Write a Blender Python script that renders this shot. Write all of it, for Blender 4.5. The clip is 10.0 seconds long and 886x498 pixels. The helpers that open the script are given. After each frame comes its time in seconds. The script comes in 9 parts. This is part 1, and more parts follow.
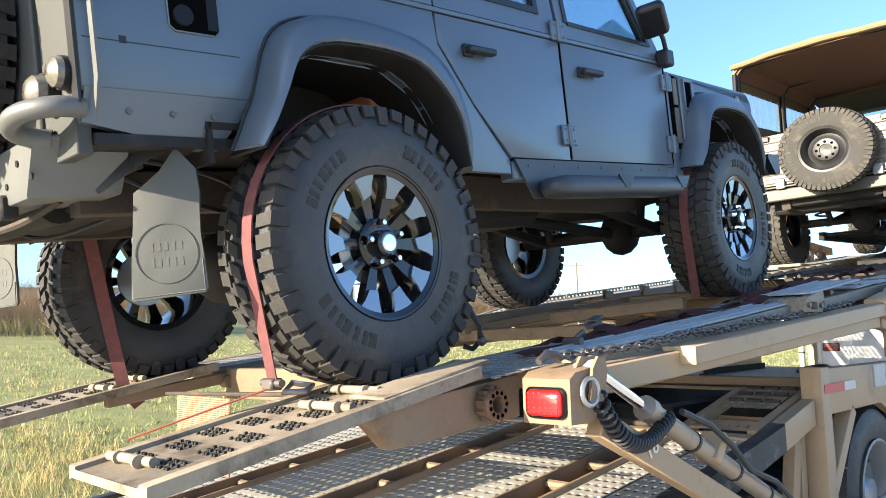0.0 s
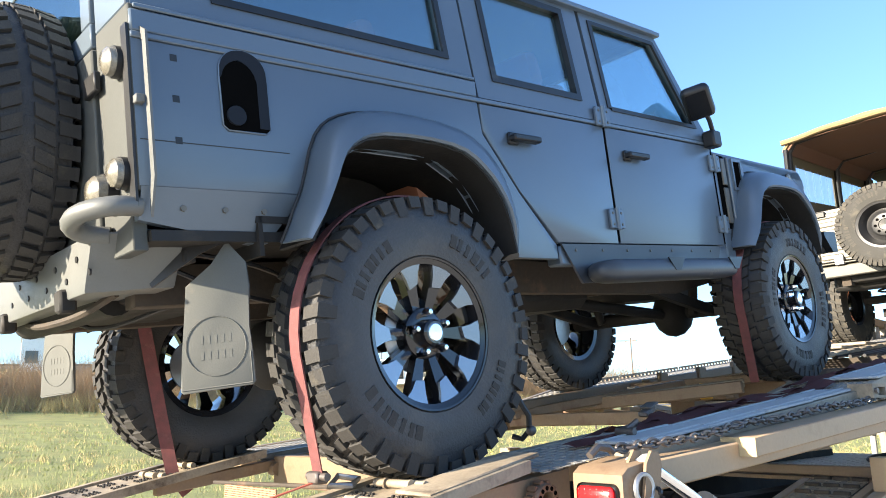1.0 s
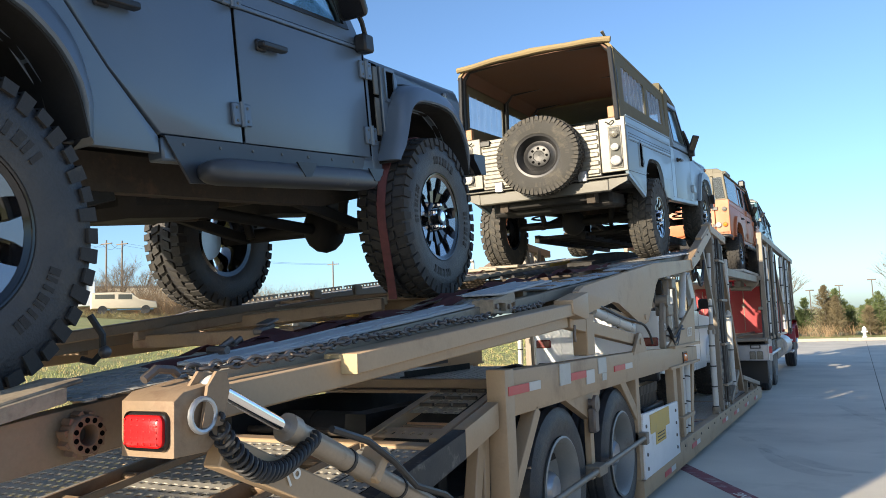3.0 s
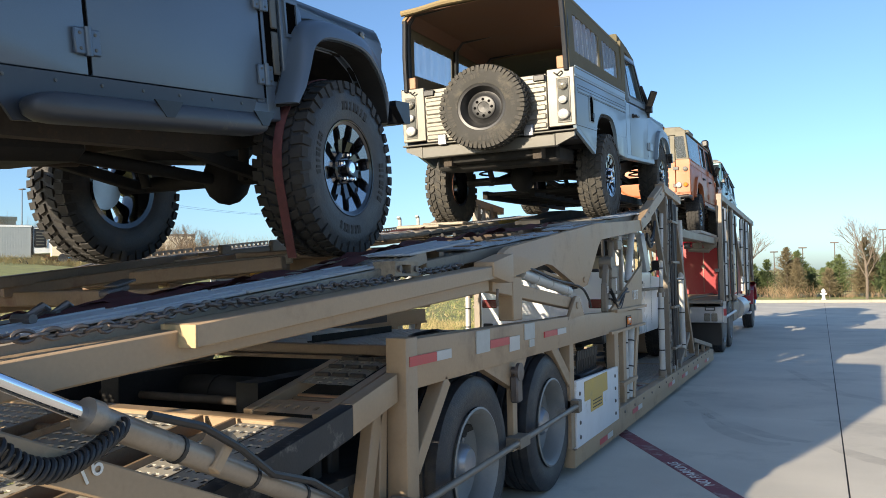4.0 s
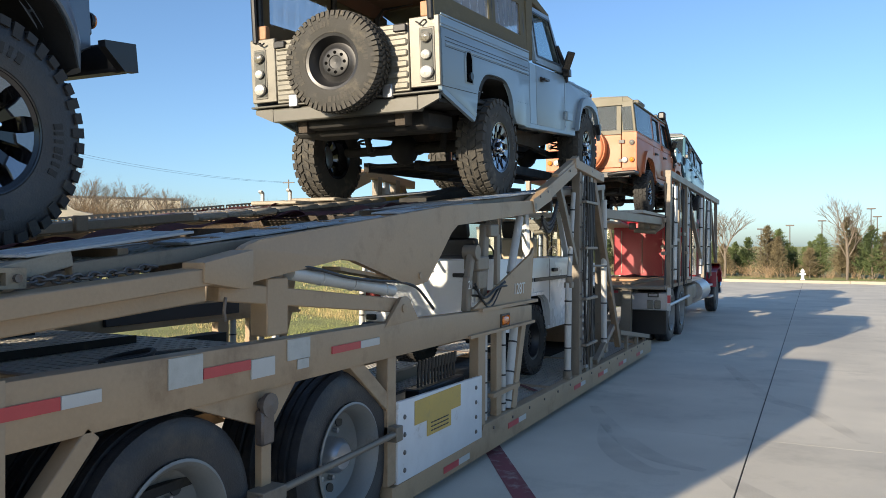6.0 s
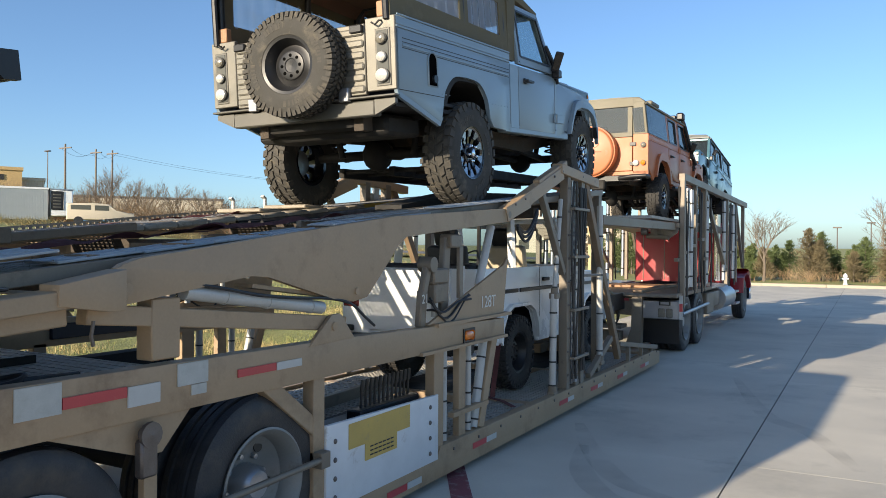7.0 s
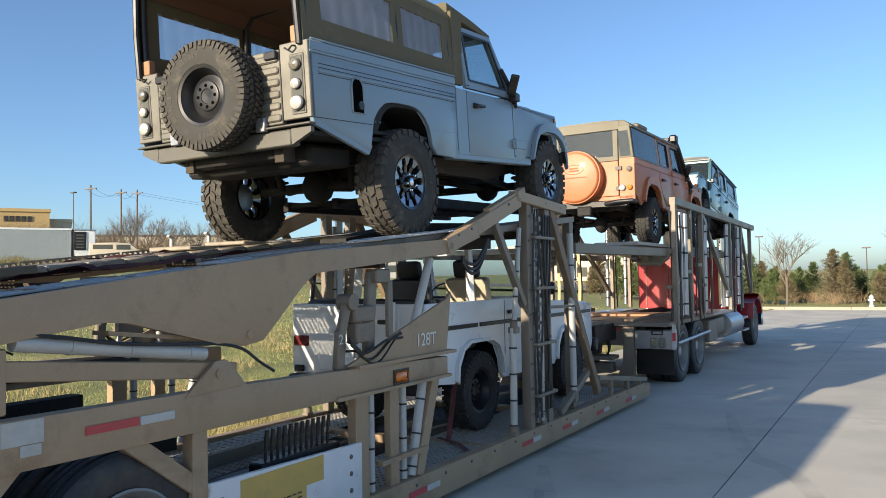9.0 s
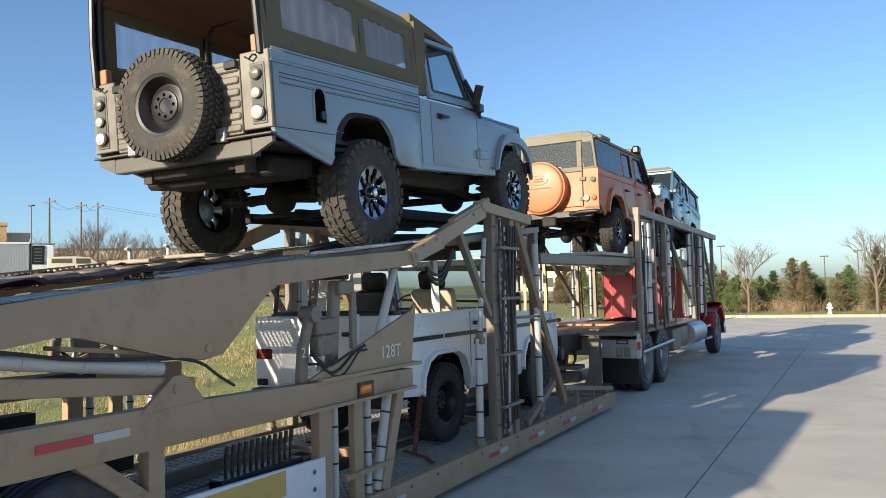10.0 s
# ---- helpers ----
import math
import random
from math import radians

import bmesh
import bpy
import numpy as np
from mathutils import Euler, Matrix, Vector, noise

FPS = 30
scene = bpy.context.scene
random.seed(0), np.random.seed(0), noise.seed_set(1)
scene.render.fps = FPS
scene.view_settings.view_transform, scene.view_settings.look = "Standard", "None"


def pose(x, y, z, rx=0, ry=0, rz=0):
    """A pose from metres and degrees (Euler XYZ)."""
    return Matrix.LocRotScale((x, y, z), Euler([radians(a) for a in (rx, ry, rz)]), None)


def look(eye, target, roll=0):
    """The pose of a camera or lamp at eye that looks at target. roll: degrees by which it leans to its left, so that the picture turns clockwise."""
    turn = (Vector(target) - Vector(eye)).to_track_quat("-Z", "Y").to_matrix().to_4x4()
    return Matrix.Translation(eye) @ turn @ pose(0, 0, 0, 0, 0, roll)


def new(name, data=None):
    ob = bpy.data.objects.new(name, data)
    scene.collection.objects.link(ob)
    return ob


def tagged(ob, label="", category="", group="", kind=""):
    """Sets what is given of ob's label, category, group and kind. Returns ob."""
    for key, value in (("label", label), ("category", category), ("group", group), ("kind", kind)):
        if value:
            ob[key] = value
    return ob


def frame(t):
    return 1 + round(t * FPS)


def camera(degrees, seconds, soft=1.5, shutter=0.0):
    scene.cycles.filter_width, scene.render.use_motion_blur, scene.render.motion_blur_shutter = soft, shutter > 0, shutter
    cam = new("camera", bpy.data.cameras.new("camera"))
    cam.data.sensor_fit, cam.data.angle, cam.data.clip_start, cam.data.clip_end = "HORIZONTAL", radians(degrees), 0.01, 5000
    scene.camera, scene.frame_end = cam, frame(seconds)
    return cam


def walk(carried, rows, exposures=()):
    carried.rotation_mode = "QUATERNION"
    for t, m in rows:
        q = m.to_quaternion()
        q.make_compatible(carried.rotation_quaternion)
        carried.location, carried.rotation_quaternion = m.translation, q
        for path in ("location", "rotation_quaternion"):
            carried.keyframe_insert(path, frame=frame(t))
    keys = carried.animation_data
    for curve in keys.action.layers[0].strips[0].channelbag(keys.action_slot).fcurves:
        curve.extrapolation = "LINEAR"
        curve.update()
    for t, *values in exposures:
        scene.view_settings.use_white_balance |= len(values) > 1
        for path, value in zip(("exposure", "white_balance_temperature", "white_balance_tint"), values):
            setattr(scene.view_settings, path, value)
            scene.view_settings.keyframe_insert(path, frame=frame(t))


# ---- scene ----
cam = camera(59.8, 10.0, 0.9)
PATH = [
    (0, (0.526, 0.184, 1.412), (-0.902, 1.567, 1.633), -1.5),
    (0.5, (0.521, 0.181, 1.442), (-0.995, 1.447, 1.753), -0.9),
    (1, (0.54, 0.192, 1.457), (-0.949, 1.461, 1.873), -1.4),
    (1.5, (0.579, 0.226, 1.452), (-0.809, 1.602, 1.877), -2.6),
    (2, (0.627, 0.283, 1.42), (-0.61, 1.82, 1.746), -3.2),
    (2.5, (0.621, 0.447, 1.387), (-0.459, 2.114, 1.62), -2.9),
    (3, (0.585, 0.7, 1.429), (-0.351, 2.457, 1.626), -2.1),
    (3.2, (0.573, 0.789, 1.416), (-0.321, 2.567, 1.611), -2.5),
    (4.3, (0.761, 1.383, 1.474), (-0.118, 3.178, 1.529), -0.8),
    (4.5, (0.784, 1.547, 1.461), (-0.094, 3.342, 1.536), -1.4),
    (5, (0.958, 1.944, 1.538), (0.138, 3.767, 1.589), -1.8),
    (5.5, (1.165, 2.335, 1.574), (0.351, 4.162, 1.588), -0.6),
    (5.7, (1.205, 2.495, 1.582), (0.377, 4.316, 1.59), -0.3),
    (6.8, (1.633, 3.178, 1.695), (0.668, 4.93, 1.678), 0.6),
    (7, (1.715, 3.261, 1.696), (0.753, 5.014, 1.694), 0.4),
    (7.5, (1.802, 3.572, 1.714), (0.882, 5.345, 1.807), -0.1),
    (8, (1.936, 3.776, 1.71), (1.026, 5.554, 1.812), -0.9),
    (8.5, (2.126, 3.891, 1.705), (1.118, 5.618, 1.781), -0.5),
    (9, (2.155, 3.932, 1.724), (1.134, 5.65, 1.801), -1.0),
    (9.5, (2.143, 3.975, 1.718), (1.163, 5.717, 1.805), -1.8),
    (10, (2.15, 3.977, 1.719), (1.205, 5.737, 1.824), -1.5),
]
EXPOSURES = [(0.0, 2.52, 7400, 9), (1.0, 2.64, 7300, 9), (1.5, 2.52, 7300, 9), (2.0, 2.17, 7450, 9), (3.0, 1.80, 7550, 9), (5.0, 1.60, 7550, 9), (7.0, 1.52, 7500, 9), (10.0, 1.52, 7500, 9)]
walk(cam, [(t, look(eye, target, roll)) for t, eye, target, roll in PATH], EXPOSURES)

# ---- light ----
SUN_WAY = Vector((0.905, 3.33, -1.0)).normalized()
world = bpy.data.worlds.new("sky")
scene.world = world
world.use_nodes = True
_n = world.node_tree.nodes
_sky = _n.new("ShaderNodeTexSky")
_sky.sky_type = "NISHITA"
_sky.sun_disc = False
_sky.sun_elevation = math.asin(-SUN_WAY.z)
_sky.sun_rotation = math.atan2(-SUN_WAY.x, -SUN_WAY.y)
_sky.air_density, _sky.dust_density, _sky.ozone_density, _sky.altitude = 0.9, 1.7, 5.2, 600
world.node_tree.links.new(_sky.outputs[0], _n["Background"].inputs[0])
_n["Background"].inputs[1].default_value = 0.085
sun = new("sun", bpy.data.lights.new("sun", "SUN"))
sun.data.energy, sun.data.angle, sun.data.color = 2.75, radians(0.53), (1.0, 0.91, 0.79)
sun.matrix_world = look((-20, -36, 30), Vector((-20, -36, 30)) + SUN_WAY)

# ---- materials ----


def M(name, color, rough=0.5, metal=0.0, var=0.2, scale=6.0, bump=0.0, bscale=80.0, dirt=None, coat=0.0, per=0.0, trans=0.0, stretch=None, ground=False):
    """A surface with colour change at two scales, roughness change, fine relief and optional dirt (colour, amount, scale)."""
    m = bpy.data.materials.new(name)
    m.use_nodes = True
    nt = m.node_tree
    N, L = nt.nodes, nt.links
    b = N["Principled BSDF"]
    co = N.new("ShaderNodeTexCoord")
    src = N.new("ShaderNodeNewGeometry").outputs["Position"] if ground else co.outputs["Object"]
    if stretch:
        mp = N.new("ShaderNodeMapping")
        mp.inputs["Scale"].default_value = stretch
        L.new(src, mp.inputs[0])
        src = mp.outputs[0]
    n1 = N.new("ShaderNodeTexNoise")
    n1.inputs["Scale"].default_value, n1.inputs["Detail"].default_value = scale, 6
    n2 = N.new("ShaderNodeTexNoise")
    n2.inputs["Scale"].default_value, n2.inputs["Detail"].default_value = bscale, 4
    L.new(src, n1.inputs[0]), L.new(src, n2.inputs[0])
    add = N.new("ShaderNodeMath")
    add.operation = "MULTIPLY_ADD"
    L.new(n2.outputs[0], add.inputs[0])
    add.inputs[1].default_value = 0.4
    L.new(n1.outputs[0], add.inputs[2])
    ramp = N.new("ShaderNodeMapRange")
    ramp.inputs[1].default_value, ramp.inputs[2].default_value = 0.35, 1.05
    ramp.inputs[3].default_value, ramp.inputs[4].default_value = 1 - var, 1 + var
    L.new(add.outputs[0], ramp.inputs[0])
    mul = N.new("ShaderNodeVectorMath")
    mul.operation = "SCALE"
    mul.inputs[0].default_value = color[:3]
    fac = ramp.outputs[0]
    if per:
        oi = N.new("ShaderNodeObjectInfo")
        pr = N.new("ShaderNodeMapRange")
        pr.inputs[3].default_value, pr.inputs[4].default_value = 1 - per, 1 + per
        L.new(oi.outputs["Random"], pr.inputs[0])
        pm = N.new("ShaderNodeMath")
        pm.operation = "MULTIPLY"
        L.new(fac, pm.inputs[0]), L.new(pr.outputs[0], pm.inputs[1])
        fac = pm.outputs[0]
    L.new(fac, mul.inputs["Scale"])
    out = mul.outputs[0]
    if dirt:
        n3 = N.new("ShaderNodeTexNoise")
        n3.inputs["Scale"].default_value, n3.inputs["Detail"].default_value, n3.inputs["Roughness"].default_value = dirt[2], 8, 0.7
        L.new(src, n3.inputs[0])
        r3 = N.new("ShaderNodeMapRange")
        r3.inputs[1].default_value, r3.inputs[2].default_value = 0.66 - 0.3 * dirt[1], 0.86 - 0.3 * dirt[1]
        L.new(n3.outputs[0], r3.inputs[0])
        mix = N.new("ShaderNodeMix")
        mix.data_type = "RGBA"
        L.new(r3.outputs[0], mix.inputs[0])
        L.new(out, mix.inputs[6])
        mix.inputs[7].default_value = (*dirt[0], 1)
        out = mix.outputs[2]
    L.new(out, b.inputs["Base Color"])
    rr = N.new("ShaderNodeMapRange")
    rr.inputs[1].default_value, rr.inputs[2].default_value = 0.3, 0.7
    rr.inputs[3].default_value, rr.inputs[4].default_value = max(0.02, rough * 0.85), min(1, rough * 1.15)
    L.new(n1.outputs[0], rr.inputs[0])
    L.new(rr.outputs[0], b.inputs["Roughness"])
    b.inputs["Metallic"].default_value = metal
    b.inputs["Coat Weight"].default_value = coat
    b.inputs["Coat Roughness"].default_value = 0.08
    b.inputs["Transmission Weight"].default_value = trans
    if bump:
        bp = N.new("ShaderNodeBump")
        bp.inputs["Strength"].default_value, bp.inputs["Distance"].default_value = 0.6, bump
        L.new(n2.outputs[0], bp.inputs["Height"])
        L.new(bp.outputs[0], b.inputs["Normal"])
    return m


def glass_mat(name, color, rough=0.02, alpha=0.35):
    m = bpy.data.materials.new(name)
    m.use_nodes = True
    N, L = m.node_tree.nodes, m.node_tree.links
    b = N["Principled BSDF"]
    b.inputs["Base Color"].default_value = (*color, 1)
    b.inputs["Roughness"].default_value = rough
    tr = N.new("ShaderNodeBsdfTransparent")
    tr.inputs[0].default_value = (0.90, 0.95, 0.96, 1)
    mx = N.new("ShaderNodeMixShader")
    mx.inputs[0].default_value = alpha
    L.new(tr.outputs[0], mx.inputs[1]), L.new(b.outputs[0], mx.inputs[2])
    L.new(mx.outputs[0], N["Material Output"].inputs[0])
    return m


DUST = (0.30, 0.25, 0.19)
m_dark = M("satin_slate_paint", (0.114, 0.150, 0.188), 0.38, 0.28, 0.12, 1.5, 0.0002, 300, ((0.12, 0.12, 0.12), 0.10, 3), coat=0.15)
m_silver = M("pale_silver_blue_paint", (0.220, 0.290, 0.335), 0.45, 0.15, 0.09, 2, 0, 300, ((0.30, 0.30, 0.28), 0.12, 4), coat=0.2)
m_tailpaint = M("bare_tailgate_paint", (0.190, 0.178, 0.150), 0.45, 0.4, 0.2, 5, 0.0004, 200, ((0.10, 0.095, 0.08), 0.35, 6))
# Glossless near-black that paints the shade inside holes and gaps.
m_holeshade = M("hole_shade_black", (0.004, 0.004, 0.004), 0.95, 0, 0.1)
m_holeshade.node_tree.nodes["Principled BSDF"].inputs["Specular IOR Level"].default_value = 0.0
m_grate = M("dull_grey_grating", (0.27, 0.26, 0.235), 0.7, 0.1, 0.22, 6, 0.0006, 150, ((0.15, 0.12, 0.09), 0.35, 8))
m_orange = M("orange_paint", (0.47, 0.150, 0.060), 0.5, 0.0, 0.10, 2, 0, 300, (DUST, 0.15, 4), coat=0.08)
m_teal = M("pale_teal_paint", (0.085, 0.19, 0.225), 0.33, 0.2, 0.06, 2, 0, 300, (DUST, 0.1, 4), coat=0.3)
m_white = M("white_paint", (0.82, 0.84, 0.84), 0.3, 0.0, 0.05, 2, 0, 300, (DUST, 0.1, 5), coat=0.3)
m_red = M("red_cab_paint", (0.30, 0.007, 0.014), 0.45, 0.0, 0.08, 2, 0, 300, (DUST, 0.05, 4), coat=0.1)
m_black = M("satin_black", (0.013, 0.013, 0.014), 0.42, 0.0, 0.3, 5, 0.0005, 200, ((0.09, 0.078, 0.062), 0.14, 8))
m_gloss = M("gloss_black_rim", (0.012, 0.012, 0.014), 0.1, 0.0, 0.2, 5, 0, 90, coat=0.5)
m_mach = M("machined_alloy", (0.22, 0.24, 0.28), 0.22, 0.85, 0.12, 5, 0.0002, 300)
# Mirror base is near black to stand in for a dark reflection.
m_mirror = M("dim_mirror_glass", (0.07, 0.068, 0.065), 0.25, 1.0, 0.1, 6)
m_chrome = M("chrome", (0.80, 0.80, 0.82), 0.08, 1.0, 0.05, 6)
m_rubber = M("tyre_rubber", (0.026, 0.027, 0.031), 0.55, 0.0, 0.5, 11, 0.004, 120, ((0.070, 0.060, 0.048), 0.48, 5))
m_treaddark = M("dark_tread_rubber", (0.034, 0.032, 0.030), 0.8, 0.0, 0.35, 9, 0.002, 150, ((0.10, 0.085, 0.062), 0.30, 7))
m_rampworn = M("weathered_ramp_steel", (0.304, 0.250, 0.182), 0.7, 0.15, 0.35, 5, 0.0018, 90, ((0.095, 0.070, 0.048), 0.55, 6))
m_tread = M("dusty_tread_rubber", (0.055, 0.050, 0.042), 0.8, 0.0, 0.3, 9, 0.002, 150, ((0.13, 0.11, 0.08), 0.40, 9))
m_darkmember = M("dark_steel_member", (0.12, 0.115, 0.10), 0.5, 0.2, 0.15, 5, 0.0005, 150, ((0.22, 0.20, 0.17), 0.2, 6))
m_rubber2 = M("dusty_tyre_rubber", (0.044, 0.042, 0.037), 0.85, 0.0, 0.3, 9, 0.002, 150, ((0.13, 0.112, 0.083), 0.42, 6))
m_under = M("dirty_underbody", (0.016, 0.015, 0.014), 0.75, 0.1, 0.4, 7, 0.002, 60, ((0.048, 0.038, 0.028), 0.30, 5))
m_rust = M("rusty_chassis", (0.060, 0.047, 0.036), 0.8, 0.1, 0.4, 9, 0.002, 60, ((0.15, 0.09, 0.055), 0.35, 7))
m_tan = M("tan_trailer_paint", (0.358, 0.250, 0.155), 0.5, 0.0, 0.16, 2.5, 0.0012, 70, ((0.21, 0.135, 0.08), 0.38, 2.2))
m_tanworn = M("worn_tan_paint", (0.225, 0.155, 0.098), 0.62, 0.05, 0.25, 4, 0.001, 90, ((0.16, 0.085, 0.05), 0.40, 6))
m_scuffed = M("scuffed_black_rail", (0.020, 0.020, 0.022), 0.5, 0.1, 0.3, 6, 0.0008, 90, ((0.30, 0.27, 0.23), 0.34, 7))
# Pale gold: sunlight painted on the arm ends, own colour on the straps.
m_litcapstrap = M("lit_cap_and_strap_gold", (0.47, 0.35, 0.19), 0.6, 0.0, 0.2, 8, 0.0006, 90, ((0.25, 0.18, 0.10), 0.3, 9))
m_coverink = M("dark_orange_print", (0.36, 0.085, 0.025), 0.6, 0, 0.1)
m_rampwood = M("worn_ramp_steel", (0.31, 0.265, 0.205), 0.65, 0.15, 0.25, 6, 0.001, 120, ((0.16, 0.13, 0.10), 0.35, 9))
m_galv = M("galvanised_deck", (0.37, 0.35, 0.31), 0.6, 0.1, 0.18, 6, 0.0006, 150, ((0.25, 0.21, 0.16), 0.30, 8))
m_steel = M("bare_steel", (0.42, 0.43, 0.45), 0.38, 0.8, 0.15, 8, 0.0006, 120, ((0.18, 0.14, 0.1), 0.15, 9))
m_cyl = M("pale_cylinder_paint", (0.46, 0.46, 0.44), 0.45, 0.1, 0.12, 5, 0, 90, ((0.30, 0.25, 0.2), 0.2, 7))
m_trim_rim = M("grey_steel_wheel_paint", (0.22, 0.22, 0.21), 0.5, 0.2, 0.15, 5, 0, 90, ((0.14, 0.12, 0.1), 0.3, 7))
m_chain = M("chain_steel", (0.16, 0.14, 0.13), 0.5, 0.7, 0.3, 15, 0.0005, 150, ((0.17, 0.09, 0.05), 0.3, 12))
m_strap = M("red_webbing", (0.15, 0.050, 0.050), 0.85, 0.0, 0.40, 30, 0.0015, 420, ((0.26, 0.12, 0.10), 0.3, 12))
m_strap2 = M("orange_red_webbing", (0.32, 0.075, 0.05), 0.85, 0.0, 0.22, 14, 0.001, 500, ((0.30, 0.16, 0.10), 0.3, 12))
m_net = M("faded_orange_mesh", (0.40, 0.20, 0.12), 0.9, 0.0, 0.3, 30, 0.001, 400)
# Darker copy of the slate paint, with the recess shade in it.
m_shadedslate = M("shaded_slate_paint", (0.016, 0.020, 0.027), 0.7, 0.0, 0.15, 4, 0.0003, 200)
m_shadedslate.node_tree.nodes["Principled BSDF"].inputs["Specular IOR Level"].default_value = 0.1
# Slate paint for the tail with the warm sunlight mixed into its colour.
m_sunlittail = M("sunlit_slate_paint", (0.058, 0.062, 0.058), 0.75, 0.0, 0.2, 3, 0.0004, 200, ((0.085, 0.08, 0.065), 0.3, 5))
m_flap = M("grey_mudflap_rubber", (0.088, 0.092, 0.085), 0.75, 0.0, 0.16, 5, 0.0005, 200, ((0.14, 0.13, 0.11), 0.25, 6))
m_canvas = M("olive_canvas", (0.135, 0.115, 0.070), 0.92, 0.0, 0.16, 4, 0.0010, 700, ((0.20, 0.17, 0.11), 0.25, 3))
m_lining = M("shaded_canvas_brown", (0.155, 0.085, 0.055), 0.92, 0.0, 0.16, 4, 0.0010, 700)
m_khaki = M("khaki_canvas", (0.25, 0.185, 0.095), 0.92, 0.0, 0.14, 4, 0.0010, 700, ((0.22, 0.16, 0.09), 0.25, 3))
m_hardtop = M("beige_grey_hardtop", (0.15, 0.135, 0.095), 0.6, 0.0, 0.1, 3, 0, 200)
m_vinyl = glass_mat("clear_vinyl_window", (0.55, 0.60, 0.68), 0.12, 0.45)
m_glass = glass_mat("window_glass", (0.04, 0.06, 0.07), 0.015, 0.16)
def film_glass(name, tint, shine):
    """Window glass with a faintly reflective film."""
    m = bpy.data.materials.new(name)
    m.use_nodes = True
    N, L = m.node_tree.nodes, m.node_tree.links
    gl = N.new("ShaderNodeBsdfGlossy")
    gl.inputs["Color"].default_value, gl.inputs["Roughness"].default_value = (0.80, 0.93, 0.96, 1), 0.03
    tr = N.new("ShaderNodeBsdfTransparent")
    tr.inputs[0].default_value = (*tint, 1)
    mx = N.new("ShaderNodeMixShader")
    mx.inputs[0].default_value = shine
    L.new(tr.outputs[0], mx.inputs[1]), L.new(gl.outputs[0], mx.inputs[2])
    L.new(mx.outputs[0], N["Material Output"].inputs[0])
    return m


m_film = film_glass("filmed_side_glass", (0.78, 0.88, 0.90), 0.24)
m_tint = glass_mat("tinted_glass", (0.03, 0.04, 0.045), 0.02, 0.65)
m_lens_red = M("red_lens", (0.62, 0.018, 0.022), 0.22, 0.0, 0.15, 20, 0.001, 250, coat=0.5)
m_lens_dark = M("dark_red_lens", (0.16, 0.02, 0.02), 0.25, 0.0, 0.15, 20, 0.001, 250, coat=0.4)
m_lens_amber = M("amber_lens", (0.75, 0.20, 0.02), 0.2, 0.0, 0.1, 20, 0.001, 200, coat=0.5)
m_lens_clear = M("clear_ribbed_lens", (0.55, 0.54, 0.50), 0.15, 0.2, 0.25, 60, 0.002, 250, coat=0.6)
m_lens_smoke = M("smoked_lens", (0.20, 0.185, 0.15), 0.12, 0.2, 0.45, 70, 0.002, 250, coat=0.7)
m_refl_red = M("red_reflective_tape", (0.48, 0.055, 0.060), 0.4, 0.0, 0.12, 12, 0.0004, 300, ((0.3, 0.2, 0.15), 0.15, 9))
m_refl_white = M("white_reflective_tape", (0.48, 0.48, 0.46), 0.4, 0.0, 0.1, 12, 0.0004, 300, ((0.4, 0.36, 0.3), 0.25, 9))
m_sticker = M("weathered_white_sticker", (0.44, 0.44, 0.41), 0.6, 0.0, 0.15, 14, 0.0003, 200, ((0.36, 0.34, 0.30), 0.3, 16))
m_yellow = M("faded_yellow_label", (0.55, 0.37, 0.10), 0.6, 0.0, 0.12, 8, 0.0003, 200, ((0.36, 0.27, 0.13), 0.3, 14))
m_yellowdeck = M("yellow_deck_tone", (0.62, 0.37, 0.07), 0.6, 0.0, 0.22, 6, 0.0006, 90, ((0.2, 0.13, 0.07), 0.25, 8))
m_boxwhite = M("dented_white_box_paint", (0.66, 0.67, 0.68), 0.45, 0.05, 0.08, 3, 0.0008, 12, ((0.35, 0.30, 0.25), 0.18, 7))
m_ink = M("black_print_and_line", (0.03, 0.03, 0.03), 0.6, 0, 0.1)
m_letter = M("white_paint_marking", (0.70, 0.69, 0.65), 0.6, 0, 0.12, 20)
m_seat = M("tan_leather", (0.42, 0.17, 0.10), 0.55, 0, 0.12, 6, 0.0008, 200)
m_seatblack = M("black_vinyl_seat", (0.020, 0.020, 0.022), 0.5, 0, 0.2, 6, 0.0008, 200)
m_seatbeige = M("beige_seat_back", (0.45, 0.38, 0.27), 0.7, 0, 0.1, 6, 0.0008, 200)
m_member = M("pale_grey_steel_paint", (0.130, 0.135, 0.130), 0.5, 0.2, 0.12, 5, 0.0005, 150, ((0.16, 0.14, 0.11), 0.2, 6))
m_wood = M("bench_wood", (0.36, 0.19, 0.10), 0.6, 0, 0.2, 12, 0.001, 60, stretch=(1, 8, 1))
m_hose = M("black_hose", (0.02, 0.02, 0.021), 0.5, 0, 0.2, 10, 0, 90)
m_blue = M("faded_blue_deck_edge", (0.36, 0.39, 0.41), 0.75, 0.05, 0.15, 6, 0.0006, 120, ((0.30, 0.26, 0.2), 0.3, 9))
m_concrete = M("broom_finished_concrete", (0.535, 0.500, 0.425), 0.88, 0, 0.22, 0.8, 0.003, 140, ((0.37, 0.35, 0.30), 0.42, 0.6), per=0.03, ground=True)
m_kerb = M("kerb_concrete", (0.37, 0.325, 0.25), 0.85, 0, 0.12, 1.5, 0.002, 90, ((0.25, 0.22, 0.18), 0.2, 2))
m_scuff = M("thin_rubber_scuff", (0.10, 0.10, 0.11), 0.85, 0, 0.2, 5, 0.0, 60)
_nt = m_scuff.node_tree
